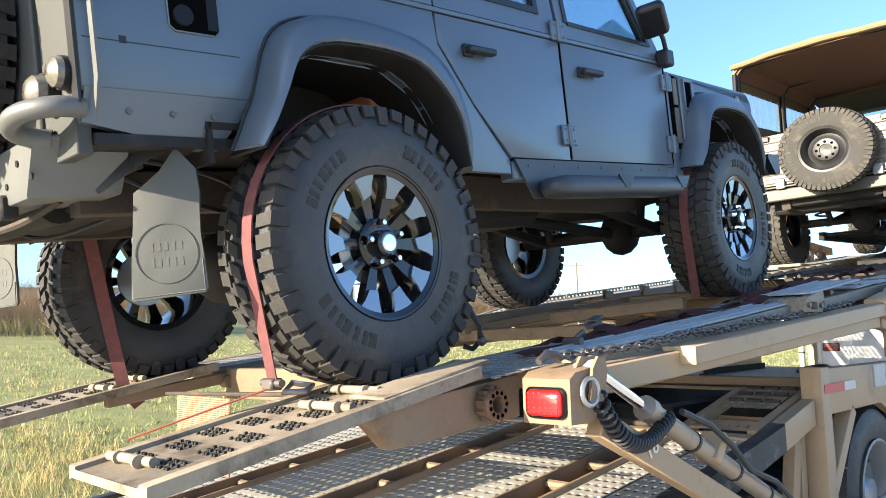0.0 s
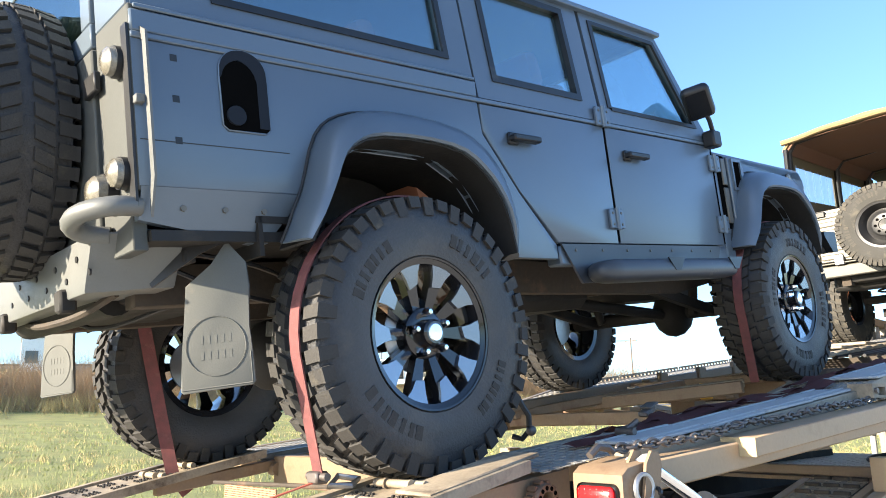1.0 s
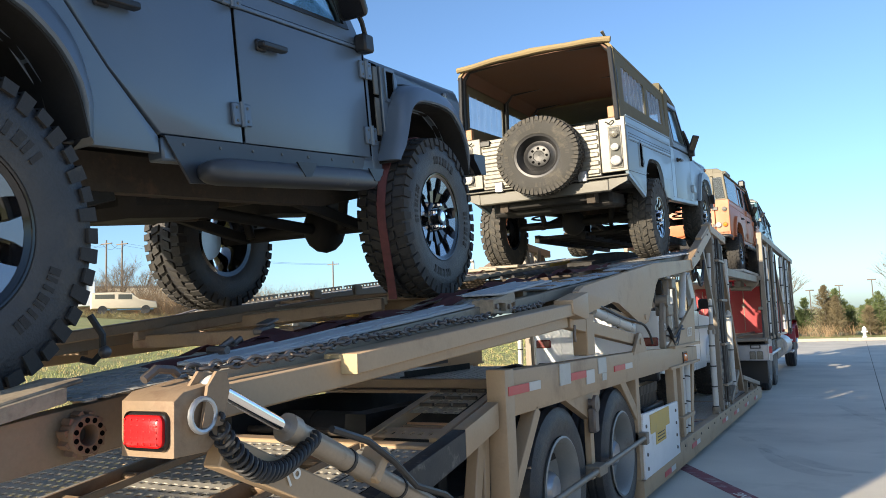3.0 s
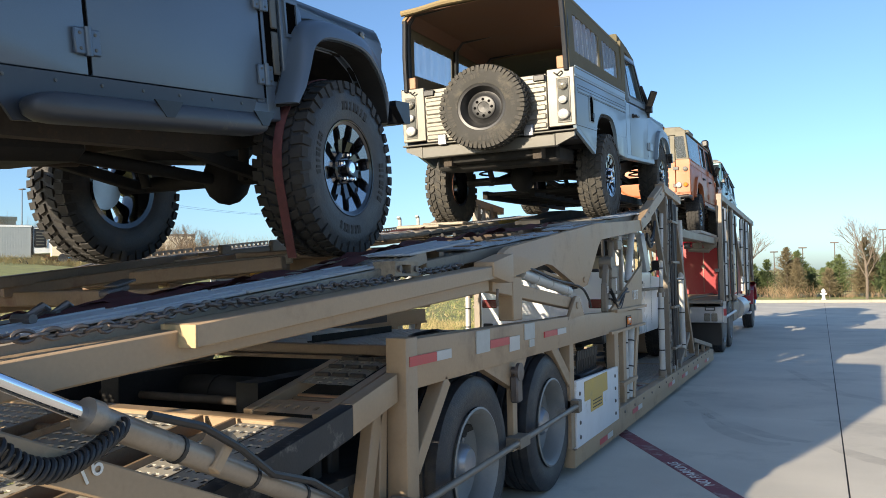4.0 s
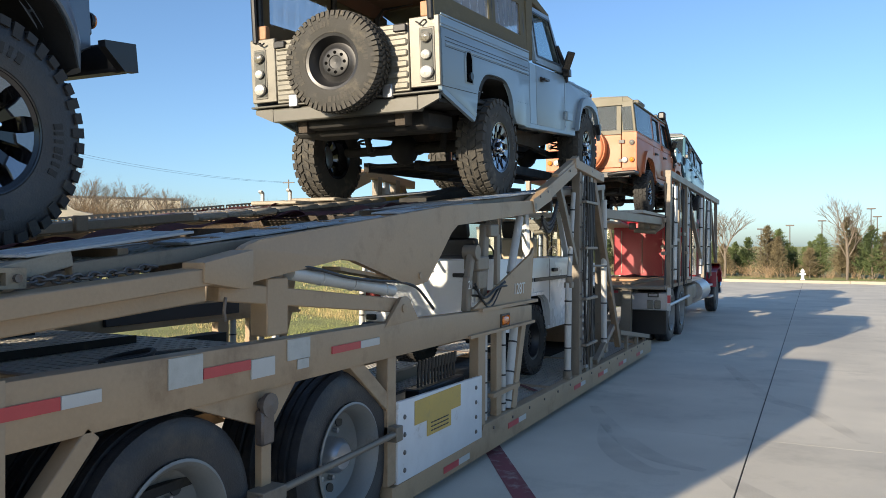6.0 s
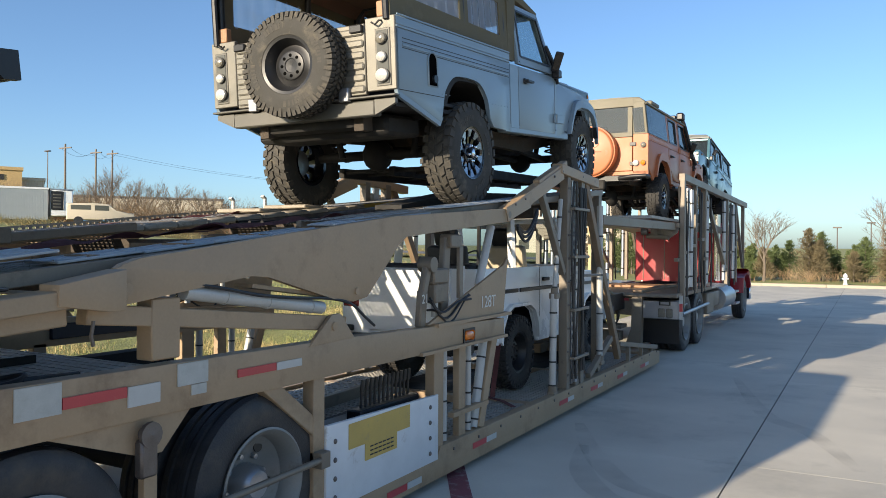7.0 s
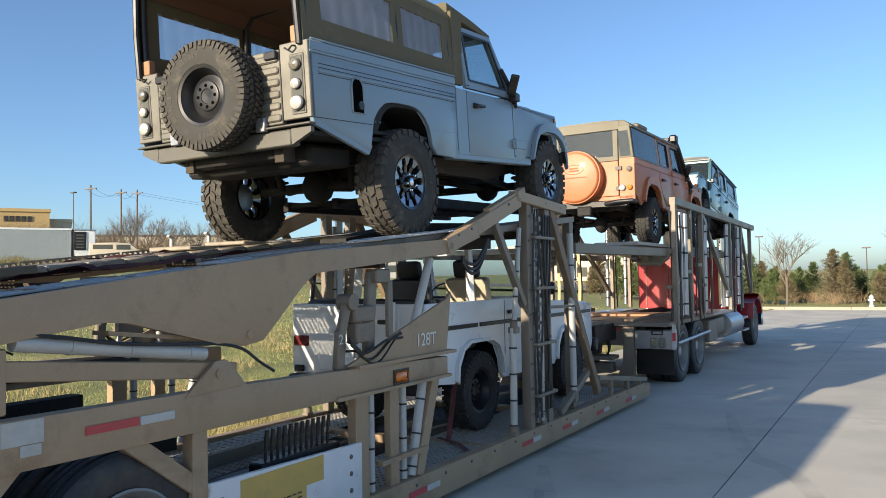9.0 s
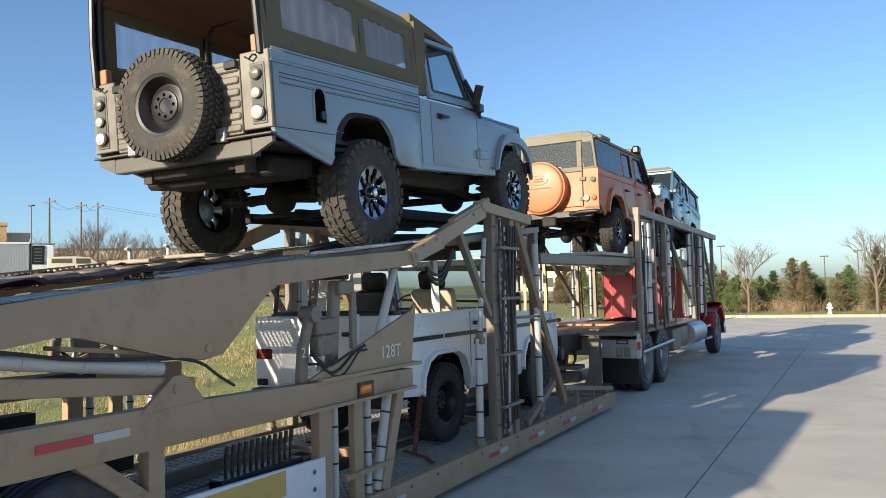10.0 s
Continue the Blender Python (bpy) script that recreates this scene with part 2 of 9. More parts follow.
_w = _nt.nodes.new("ShaderNodeTexNoise")
_w.inputs["Scale"].default_value = 2.5
_r = _nt.nodes.new("ShaderNodeMapRange")
_r.inputs[1].default_value, _r.inputs[2].default_value, _r.inputs[3].default_value, _r.inputs[4].default_value = 0.30, 0.80, 0.0, 0.20
_nt.links.new(_nt.nodes.new("ShaderNodeTexCoord").outputs["Object"], _w.inputs[0])
_nt.links.new(_w.outputs[0], _r.inputs[0])
_nt.links.new(_r.outputs[0], _nt.nodes["Principled BSDF"].inputs["Alpha"])
m_redline = M("faded_red_road_paint", (0.22, 0.06, 0.07), 0.8, 0, 0.35, 6, 0.001, 120, ((0.36, 0.29, 0.27), 0.5, 7))
m_grass = M("winter_turf", (0.255, 0.258, 0.085), 0.95, 0, 0.4, 1.4, 0.03, 25, ((0.36, 0.29, 0.11), 0.42, 0.5))
m_blade = M("grass_blades", (0.280, 0.305, 0.10), 0.8, 0, 0.35, 0.8, 0, 12, ((0.36, 0.31, 0.14), 0.36, 0.9))
m_straw = M("dry_straw_grass", (0.46, 0.36, 0.17), 0.85, 0, 0.3, 1.0, 0, 12, ((0.28, 0.21, 0.12), 0.3, 1.2))
m_brush = M("dormant_brush_twigs", (0.40, 0.275, 0.16), 0.9, 0, 0.3, 0.8, 0, 9, ((0.50, 0.38, 0.25), 0.35, 0.9))
m_ramtan = M("dirty_tan_ram_paint", (0.30, 0.245, 0.19), 0.35, 0.2, 0.2, 6, 0.0004, 90, ((0.16, 0.12, 0.09), 0.35, 8))
m_ratchet = M("brown_rusted_iron", (0.17, 0.105, 0.070), 0.6, 0.3, 0.3, 14, 0.001, 120, ((0.26, 0.13, 0.06), 0.4, 18))
m_navy = M("dark_navy_tube_paint", (0.014, 0.018, 0.028), 0.5, 0.1, 0.2, 4, 0.0005, 90)
m_rack = M("taupe_rack_paint", (0.200, 0.165, 0.126), 0.5, 0.1, 0.18, 3, 0.0006, 90, ((0.10, 0.08, 0.06), 0.3, 5))
m_bark = M("bark", (0.15, 0.12, 0.092), 0.9, 0, 0.3, 8, 0.004, 40)
m_cedar = M("evergreen_foliage", (0.105, 0.140, 0.052), 0.85, 0, 0.5, 2, 0, 20, ((0.20, 0.165, 0.075), 0.35, 0.9))
m_cedar2 = M("bronzed_cedar_foliage", (0.155, 0.125, 0.070), 0.85, 0, 0.5, 2, 0, 20, ((0.15, 0.16, 0.065), 0.4, 0.8))
m_asphalt = M("grey_road", (0.16, 0.155, 0.15), 0.9, 0, 0.15, 1, 0.002, 60)
m_bld_tan = M("tan_stucco", (0.58, 0.40, 0.19), 0.9, 0, 0.08, 0.6)
m_bld_white = M("cream_wall_panels", (0.60, 0.53, 0.42), 0.85, 0, 0.06, 0.4)
m_bld_grey = M("grey_warehouse_wall", (0.38, 0.37, 0.36), 0.85, 0, 0.06, 0.4)
m_roofgrey = M("dark_grey_roof", (0.17, 0.155, 0.15), 0.9, 0, 0.08, 0.5)
m_pole = M("weathered_pole", (0.17, 0.14, 0.115), 0.9, 0, 0.2, 3)
def dusty_sidewall(m, r0, r1, color):
    """Dust lying in a ring round the rim, broken up by noise."""
    N, L = m.node_tree.nodes, m.node_tree.links
    b = N["Principled BSDF"]
    old = b.inputs["Base Color"].links[0].from_socket
    co = N.new("ShaderNodeTexCoord")
    flat = N.new("ShaderNodeVectorMath")
    flat.operation = "MULTIPLY"
    flat.inputs[1].default_value = (0, 1, 1)
    ln = N.new("ShaderNodeVectorMath")
    ln.operation = "LENGTH"
    mr = N.new("ShaderNodeMapRange")
    mr.inputs[1].default_value, mr.inputs[2].default_value, mr.inputs[3].default_value, mr.inputs[4].default_value = r0, r1, 0.75, 0.0
    no = N.new("ShaderNodeTexNoise")
    no.inputs["Scale"].default_value, no.inputs["Detail"].default_value = 7, 6
    mu = N.new("ShaderNodeMath")
    mu.operation = "MULTIPLY"
    mix = N.new("ShaderNodeMix")
    mix.data_type = "RGBA"
    L.new(co.outputs["Object"], flat.inputs[0]), L.new(flat.outputs[0], ln.inputs[0]), L.new(ln.outputs["Value"], mr.inputs[0])
    L.new(co.outputs["Object"], no.inputs[0]), L.new(no.outputs[0], mu.inputs[0]), L.new(mr.outputs[0], mu.inputs[1])
    L.new(mu.outputs[0], mix.inputs[0]), L.new(old, mix.inputs[6])
    mix.inputs[7].default_value = (*color, 1)
    L.new(mix.outputs[2], b.inputs["Base Color"])


dusty_sidewall(m_rubber, 0.25, 0.40, (0.105, 0.098, 0.089))
m_satin = M("satin_dark_step", (0.050, 0.056, 0.065), 0.42, 0.1, 0.15, 4, 0.0003, 200, (DUST, 0.14, 6))
m_lightpole = M("bronze_light_pole", (0.12, 0.10, 0.09), 0.6, 0.4, 0.1, 3)
m_reefer = M("ribbed_white_trailer_skin", (0.44, 0.47, 0.47), 0.45, 0.2, 0.06, 2)

# ---- building helpers ----


def part(name, bm, material, parent, label="", smooth=38, m=None):
    """Links a bmesh as one mesh object under a thing or a part."""
    bmesh.ops.recalc_face_normals(bm, faces=bm.faces)
    me = bpy.data.meshes.new(name)
    bm.to_mesh(me)
    bm.free()
    me.materials.append(material)
    me.polygons.foreach_set("use_smooth", [True] * len(me.polygons))
    me.set_sharp_from_angle(angle=radians(smooth))
    ob = new(name, me)
    ob.parent = parent
    if m is not None:
        ob.matrix_local = m
    if label:
        ob["label"] = label
    return ob


def share(name, me, parent, m=None):
    ob = new(name, me)
    ob.parent = parent
    if m is not None:
        ob.matrix_local = m
    return ob


def thing(name, label, category, m=None, group="", kind=""):
    ob = new(name)
    ob.empty_display_size = 0.2
    if m is not None:
        ob.matrix_world = m
    return tagged(ob, label, category, group, kind)


def box(bm, x0, x1, y0, y1, z0, z1, b=0.0, seg=1):
    vs = [bm.verts.new((x, y, z)) for x in (x0, x1) for y in (y0, y1) for z in (z0, z1)]
    fs = [bm.faces.new([vs[i] for i in q]) for q in ((0, 1, 3, 2), (4, 6, 7, 5), (0, 4, 5, 1), (2, 3, 7, 6), (0, 2, 6, 4), (1, 5, 7, 3))]
    if b:
        es = list({e for f in fs for e in f.edges})
        r = bmesh.ops.bevel(bm, geom=es, offset=b, segments=seg, profile=0.5, affect="EDGES")
        return list({v for f in r["faces"] for v in f.verts})
    return vs


def moved(bm, vs, m):
    for v in vs:
        v.co = m @ v.co


def beam(bm, p, q, w, h, b=0.0, lean=None):
    """A bar of width w and height h from p to q."""
    p, q = Vector(p), Vector(q)
    y = (q - p).normalized()
    x = y.cross(Vector(lean or (0, 0, 1)))
    if x.length < 1e-3:
        x = Vector((1, 0, 0))
    x.normalize()
    z = x.cross(y)
    m = Matrix((x, y, z)).transposed().to_4x4()
    m.translation = p
    n0 = len(bm.verts)
    vs = box(bm, -w / 2, w / 2, 0, (q - p).length, -h / 2, h / 2, b)
    moved(bm, set(vs), m)


def prism(bm, poly, a, b, axis="x", bev=0.0):
    """A polygon pushed along an axis from a to b; the polygon lies in the two other axes in order."""
    def at(u, v, w):
        return {"x": (w, u, v), "y": (u, w, v), "z": (u, v, w)}[axis]
    lo = [bm.verts.new(at(u, v, a)) for u, v in poly]
    hi = [bm.verts.new(at(u, v, b)) for u, v in poly]
    n = len(poly)
    fs = [bm.faces.new(lo), bm.faces.new(hi[::-1])]
    fs += [bm.faces.new((lo[i], hi[i], hi[(i + 1) % n], lo[(i + 1) % n])) for i in range(n)]
    if bev:
        es = [e for e in fs[1].edges] + [e for e in fs[0].edges]
        bmesh.ops.bevel(bm, geom=es, offset=bev, segments=2, profile=0.5, affect="EDGES")


def tube(bm, pts, r, n=8, closed=False, flat=None):
    """A round or flat section swept along a line of points. flat: (width, height) of a ribbon with its own thickness."""
    pts = [Vector(p) for p in pts]
    rings, up = [], None
    for i, p in enumerate(pts):
        a = pts[i - 1] if i or closed else p
        c = pts[(i + 1) % len(pts)] if i + 1 < len(pts) or closed else p
        d = (c - a).normalized()
        if up is None:
            up = d.orthogonal().normalized()
            if flat:
                up = (Vector(flat[2]) - d * d.dot(Vector(flat[2]))).normalized()
        up = (up - d * d.dot(up)).normalized()
        side_v = d.cross(up)
        if flat:
            w, h = flat[0] / 2, flat[1] / 2
            ring = [bm.verts.new(p + side_v * sx * w + up * sz * h) for sx, sz in ((-1, -1), (1, -1), (1, 1), (-1, 1))]
        else:
            ring = [bm.verts.new(p + (side_v * math.cos(t) + up * math.sin(t)) * r) for t in (2 * math.pi * k / n for k in range(n))]
        rings.append(ring)
    n = len(rings[0])
    for i in range(len(rings) if closed else len(rings) - 1):
        a, c = rings[i], rings[(i + 1) % len(rings)]
        for k in range(n):
            bm.faces.new((a[k], a[(k + 1) % n], c[(k + 1) % n], c[k]))
    if not closed:
        bm.faces.new(rings[0][::-1]), bm.faces.new(rings[-1])


def cyl(bm, p, q, r, n=16, r2=None):
    p, q = Vector(p), Vector(q)
    d = (q - p).normalized()
    u = d.orthogonal().normalized()
    w = d.cross(u)
    rr = r if r2 is None else r2
    a = [bm.verts.new(p + (u * math.cos(t) + w * math.sin(t)) * r) for t in (2 * math.pi * k / n for k in range(n))]
    c = [bm.verts.new(q + (u * math.cos(t) + w * math.sin(t)) * rr) for t in (2 * math.pi * k / n for k in range(n))]
    for k in range(n):
        bm.faces.new((a[k], a[(k + 1) % n], c[(k + 1) % n], c[k]))
    bm.faces.new(a[::-1]), bm.faces.new(c)


def lathe(bm, prof, n=48, closed=False, axis="x", at=(0, 0, 0)):
    """Turns a profile of (along, radius) about an axis."""
    rings = []
    for k in range(n):
        t = 2 * math.pi * k / n
        c, s = math.cos(t), math.sin(t)
        ring = []
        for u, r in prof:
            p = {"x": (u, r * c, r * s), "y": (r * c, u, r * s), "z": (r * c, r * s, u)}[axis]
            ring.append(bm.verts.new((p[0] + at[0], p[1] + at[1], p[2] + at[2])))
        rings.append(ring)
    m = len(prof)
    for k in range(n):
        a, c = rings[k], rings[(k + 1) % n]
        for i in range(m if closed else m - 1):
            j = (i + 1) % m
            bm.faces.new((a[i], a[j], c[j], c[i]))


def ball(bm, c, r, sx=1, sy=1, sz=1, n=12):
    res = bmesh.ops.create_uvsphere(bm, u_segments=n, v_segments=max(6, n // 2), radius=r)
    for v in res["verts"]:
        v.co = Vector((v.co.x * sx, v.co.y * sy, v.co.z * sz)) + Vector(c)


def perforated(bm, o, u, v, nu, nv, hu=0.62, hv=0.45, deep=0.006):
    """A plate of nu x nv cells, each with a slotted hole; u, v: the whole sides as vectors."""
    o, u, v = Vector(o), Vector(u), Vector(v)
    du, dv = u / nu, v / nv
    dn = u.cross(v).normalized() * -deep
    if dn.z > 0:
        dn = -dn
    grid = [[bm.verts.new(o + du * i + dv * j) for j in range(nv + 1)] for i in range(nu + 1)]
    for i in range(nu):
        for j in range(nv):
            c = o + du * (i + 0.5) + dv * (j + 0.5)
            hole = [(-hu, -hv * 0.5), (-hu * 0.6, -hv), (hu * 0.6, -hv), (hu, -hv * 0.5), (hu, hv * 0.5), (hu * 0.6, hv), (-hu * 0.6, hv), (-hu, hv * 0.5)]
            top = [bm.verts.new(c + du * a * 0.5 + dv * b * 0.5) for a, b in hole]
            low = [bm.verts.new(t.co + dn) for t in top]
            g = (grid[i][j], grid[i + 1][j], grid[i + 1][j + 1], grid[i][j + 1])
            bm.faces.new((g[0], g[1], top[2], top[1]))
            bm.faces.new((g[1], top[3], top[2])), bm.faces.new((g[1], g[2], top[4], top[3]))
            bm.faces.new((g[2], top[5], top[4])), bm.faces.new((g[2], g[3], top[6], top[5]))
            bm.faces.new((g[3], top[7], top[6])), bm.faces.new((g[3], g[0], top[0], top[7]))
            bm.faces.new((g[0], top[1], top[0]))
            for k in range(8):
                bm.faces.new((top[k], top[(k + 1) % 8], low[(k + 1) % 8], low[k]))


def nb():
    return bmesh.new()


def B(name, material, parent, x0, x1, y0, y1, z0, z1, b=0.004, label=""):
    bm = nb()
    box(bm, min(x0, x1), max(x0, x1), y0, y1, z0, z1, b)
    return part(name, bm, material, parent, label)


def both(name, build, material, parent, label="", lean=0.0, smooth=38):
    """The same part on both sides; lean: how far it draws in above the waist, per metre."""
    for s in (1, -1):
        bm = nb()
        build(bm)
        for v in bm.verts:
            if lean and v.co.z > 1.32:
                v.co.x -= (v.co.z - 1.32) * lean
            v.co.x *= s
        part(name, bm, material, parent, label, smooth)


def ring_frame(bm, x0, x1, oy0, oy1, oz0, oz1, hy0, hy1, hz0, hz1):
    """A flat frame in the y-z plane with a rectangular opening."""
    lo = {}
    for key, x in (("a", x0), ("b", x1)):
        lo[key] = [bm.verts.new((x, y, z)) for y, z in ((oy0, oz0), (oy1, oz0), (oy1, oz1), (oy0, oz1), (hy0, hz0), (hy1, hz0), (hy1, hz1), (hy0, hz1))]
    for i in range(4):
        j = (i + 1) % 4
        for k in "ab":
            v = lo[k]
            bm.faces.new((v[i], v[j], v[4 + j], v[4 + i]))
        a, c = lo["a"], lo["b"]
        bm.faces.new((a[i], a[j], c[j], c[i]))
        bm.faces.new((a[4 + i], a[4 + j], c[4 + j], c[4 + i]))


# ---- wheels ----


def tyre_mesh(R, W, rim, lugs, deep=0.014):
    bm = nb()
    h = W / 2
    prof = [(-h * 0.80, rim), (-h * 0.98, rim + 0.035), (-h * 1.04, (R + rim) / 2 - 0.01), (-h * 1.0, R - 0.06), (-h * 0.86, R - deep - 0.004),
            (-h * 0.5, R - deep), (0, R - deep), (h * 0.5, R - deep), (h * 0.86, R - deep - 0.004), (h * 1.0, R - 0.06), (h * 1.045, (R + rim) / 2),
            (h * 1.03, (R + rim) / 2 - 0.012), (h * 1.045, (R + rim) / 2 - 0.024), (h * 0.98, rim + 0.035), (h * 0.95, rim + 0.016), (h * 0.90, rim + 0.012), (h * 0.80, rim)]
    lathe(bm, prof, 60, closed=True)
    ob = nb()

    def lug(t0, t1, x0, x1, skew, r0, r1, rx=None):
        vs = []
        for x, sk in ((x0, 0.0), (x1, skew)):
            for t in (t0 + sk, t1 + sk):
                for r in (r0, r1 if rx is None or x == x0 else rx):
                    tt = (t + t1 * 0 + 0) if r == r0 else t + (0.004 if t == t0 + sk else -0.004)
                    vs.append(ob.verts.new((x, r * math.sin(tt), r * math.cos(tt))))
        for q in ((0, 1, 3, 2), (4, 6, 7, 5), (0, 4, 5, 1), (2, 3, 7, 6), (1, 5, 7, 3)):
            ob.faces.new([vs[i] for i in q])
    st = 2 * math.pi / lugs
    for k in range(lugs):
        t = k * st
        lug(t, t + st * 0.66, -h * 0.12, -h * 0.50, st * 0.35, R - deep - 0.004, R)
        lug(t + st * 0.5, t + st * 1.18, h * 0.12, h * 0.50, st * 0.35, R - deep - 0.004, R)
        for s, off in ((1, 0.25), (-1, 0.75)):
            a = t + st * off
            ln = 0.66 if k % 2 else 0.72
            lug(a, a + st * ln, s * h * 0.58, s * h * 0.99, st * 0.1, R - deep - 0.004, R - 0.001, R - 0.012)
            # shoulder block down the side wall
            drop = 0.072 if k % 2 else 0.048
            vs = []
            for r in (R - 0.010, R - drop):
                for tt in (a + st * 0.1, a + st * (0.1 + ln)):
                    for x in (h * 0.93, h * (1.010 if r > R - 0.02 else 1.058)):
                        vs.append(ob.verts.new((s * x, r * math.sin(tt), r * math.cos(tt))))
            for q in ((0, 1, 3, 2), (4, 6, 7, 5), (0, 4, 5, 1), (2, 3, 7, 6), (1, 5, 7, 3)):
                ob.faces.new([vs[i] for i in q])
    # raised marks on the side wall
    for t0, cnt, rise, wide in ((0.62, 6, 0.044, 0.085), (2.15, 7, 0.040, 0.075), (3.8, 7, 0.044, 0.085), (5.3, 8, 0.034, 0.065)):
        for k in range(cnt):
            t = -t0 + k * wide * 1.35
            r0, r1 = rim + 0.062, rim + 0.062 + rise
            vs = [ob.verts.new((x, r * math.sin(tt), r * math.cos(tt))) for r in (r0, r1) for tt in (t, t + wide * (0.6 if k % 3 else 1.0)) for x in (h * 0.98, h * 1.048)]
            for q in ((0, 1, 3, 2), (4, 6, 7, 5), (0, 4, 5, 1), (2, 3, 7, 6), (1, 5, 7, 3)):
                ob.faces.new([vs[i] for i in q])
    return bm, ob


def mesh_of(bm, name, material, smooth=38):
    bmesh.ops.recalc_face_normals(bm, faces=bm.faces)
    me = bpy.data.meshes.new(name)
    bm.to_mesh(me)
    bm.free()
    me.materials.append(material)
    me.polygons.foreach_set("use_smooth", [True] * len(me.polygons))
    me.set_sharp_from_angle(angle=radians(smooth))
    return me


def wheel_kit(style, R, W, rim, lugs, rubber):
    """Meshes of one wheel, outer face towards +x, centre at the origin."""
    carcass, tread = tyre_mesh(R, W, rim, lugs)
    kit = {"tyre": mesh_of(carcass, "tyre", rubber), "tread": mesh_of(tread, "tread", m_tread if rubber is m_rubber2 else m_treaddark)}
    h = W / 2
    bm = nb()
    if style == "alloy":
        lathe(bm, [(-h * 0.85, rim + 0.012), (-h * 0.80, rim - 0.02), (-h * 0.2, rim - 0.03), (h * 0.55, rim - 0.03), (h * 0.86, rim - 0.012), (h * 0.93, rim + 0.012), (h * 0.80, rim + 0.004), (-h * 0.8, rim + 0.002)], 48, closed=True)
        kit["wheel"] = mesh_of(bm, "wheel", m_gloss)
        bm = nb()
        # ten tapered, saw-toothed spokes
        for a in (0.0,):
            ro, ri, x_o, x_i = rim - 0.006, 0.070, h * 0.80, h * 0.62
            p = []
            for r, t, x in ((ri, -0.20, x_i), (ri, 0.20, x_i), (ro * 0.80, 0.16, x_o - 0.012), (ro, 0.175, x_o), (ro, -0.175, x_o), (ro * 0.80, -0.11, x_o - 0.012)):
                p.append((x, r * math.sin(a + t), r * math.cos(a + t)))
            top = [bm.verts.new(q) for q in p]
            low = [bm.verts.new((q[0] - 0.035, q[1] * 0.985, q[2] * 0.985)) for q in p]
            bm.faces.new(top), bm.faces.new(low[::-1])
            for i in range(6):
                bm.faces.new((top[i], low[i], low[(i + 1) % 6], top[(i + 1) % 6]))
        kit["spoke"] = mesh_of(bm, "spoke", m_gloss, 25)
        bm = nb()
        # machined faces, widening into the rim lip
        for a in (0.0,):
            ro, x_o = rim - 0.006, h * 0.80
            p = [(x_o - 0.004, 0.66 * ro, -0.10), (x_o - 0.002, 0.70 * ro, 0.13), (x_o + 0.003, 0.86 * ro, 0.17), (x_o + 0.008, ro * 1.015, 0.235), (x_o + 0.008, ro * 1.015, -0.17), (x_o + 0.003, 0.82 * ro, -0.12)]
            top = [bm.verts.new((x, r * math.sin(a + t), r * math.cos(a + t))) for x, r, t in p]
            low = [bm.verts.new((v.co.x - 0.012, v.co.y, v.co.z)) for v in top]
            bm.faces.new(top), bm.faces.new(low[::-1])
            for i in range(6):
                bm.faces.new((top[i], low[i], low[(i + 1) % 6], top[(i + 1) % 6]))
        kit["spoke_face"] = mesh_of(bm, "spoke_face", m_mach, 25)
        bm = nb()
        lathe(bm, [(h * 0.90, rim + 0.004), (h * 0.95, rim + 0.004), (h * 0.96, rim + 0.010), (h * 0.90, rim + 0.012)], 60, closed=True)
        kit["rim_lip"] = mesh_of(bm, "rim_lip", m_gloss, 25)
        bm = nb()
        lathe(bm, [(h * 0.25, 0.0001), (h * 0.25, 0.125), (h * 0.30, 0.128), (h * 0.34, 0.12), (h * 0.34, 0.0001)], 32)
        kit["brake_disc"] = mesh_of(bm, "brake_disc", m_steel)
        bm = nb()
        lathe(bm, [(h * 0.3, 0.088), (h * 0.66, 0.082), (h * 0.70, 0.074), (h * 0.70, 0.046), (h * 0.98, 0.043), (h * 1.03, 0.036), (h * 1.035, 0.0001)], 24)
        kit["hub"] = mesh_of(bm, "hub", m_gloss)
        bm = nb()
        lathe(bm, [(h * 1.03, 0.030), (h * 1.05, 0.027), (h * 1.055, 0.0001)], 20)
        kit["cap_badge"] = mesh_of(bm, "cap_badge", m_chrome)
        bm = nb()
        lathe(bm, [(0, 0.017), (0.028, 0.0165), (0.036, 0.011), (0.045, 0.009), (0.046, 0.0001)], 6)
        kit["wheel_nut"] = mesh_of(bm, "wheel_nut", m_chrome)
        kit["nuts"] = [(h * 0.68, 0.068 * math.sin(t), 0.068 * math.cos(t)) for t in (2 * math.pi * (k + 0.15) / 5 for k in range(5))]
    else:
        lathe(bm, [(-h * 0.85, rim + 0.012), (-h * 0.75, rim - 0.025), (-h * 0.1, rim - 0.05), (h * 0.1, rim - 0.05), (h * 0.55, rim - 0.022), (h * 0.84, rim - 0.010), (h * 0.90, rim + 0.014), (h * 0.80, rim + 0.012), (-h * 0.75, rim)], 48, closed=True)
        lathe(bm, [(h * 0.02, rim - 0.045), (h * 0.10, rim * 0.62), (h * 0.22, rim * 0.56), (h * 0.26, rim * 0.50), (h * 0.24, 0.060), (h * 0.24, 0.0001), (h * 0.14, 0.0001), (h * 0.14, rim * 0.5), (-h * 0.02, rim - 0.05)], 40)
        kit["wheel"] = mesh_of(bm, "wheel", m_black)
        bm = nb()
        lathe(bm, [(h * 0.2, 0.112), (h * 0.34, 0.106), (h * 0.37, 0.098), (h * 0.37, 0.054), (h * 0.30, 0.050), (h * 0.26, 0.0001)], 28)
        kit["hub"] = mesh_of(bm, "hub", m_black)
        bm = nb()
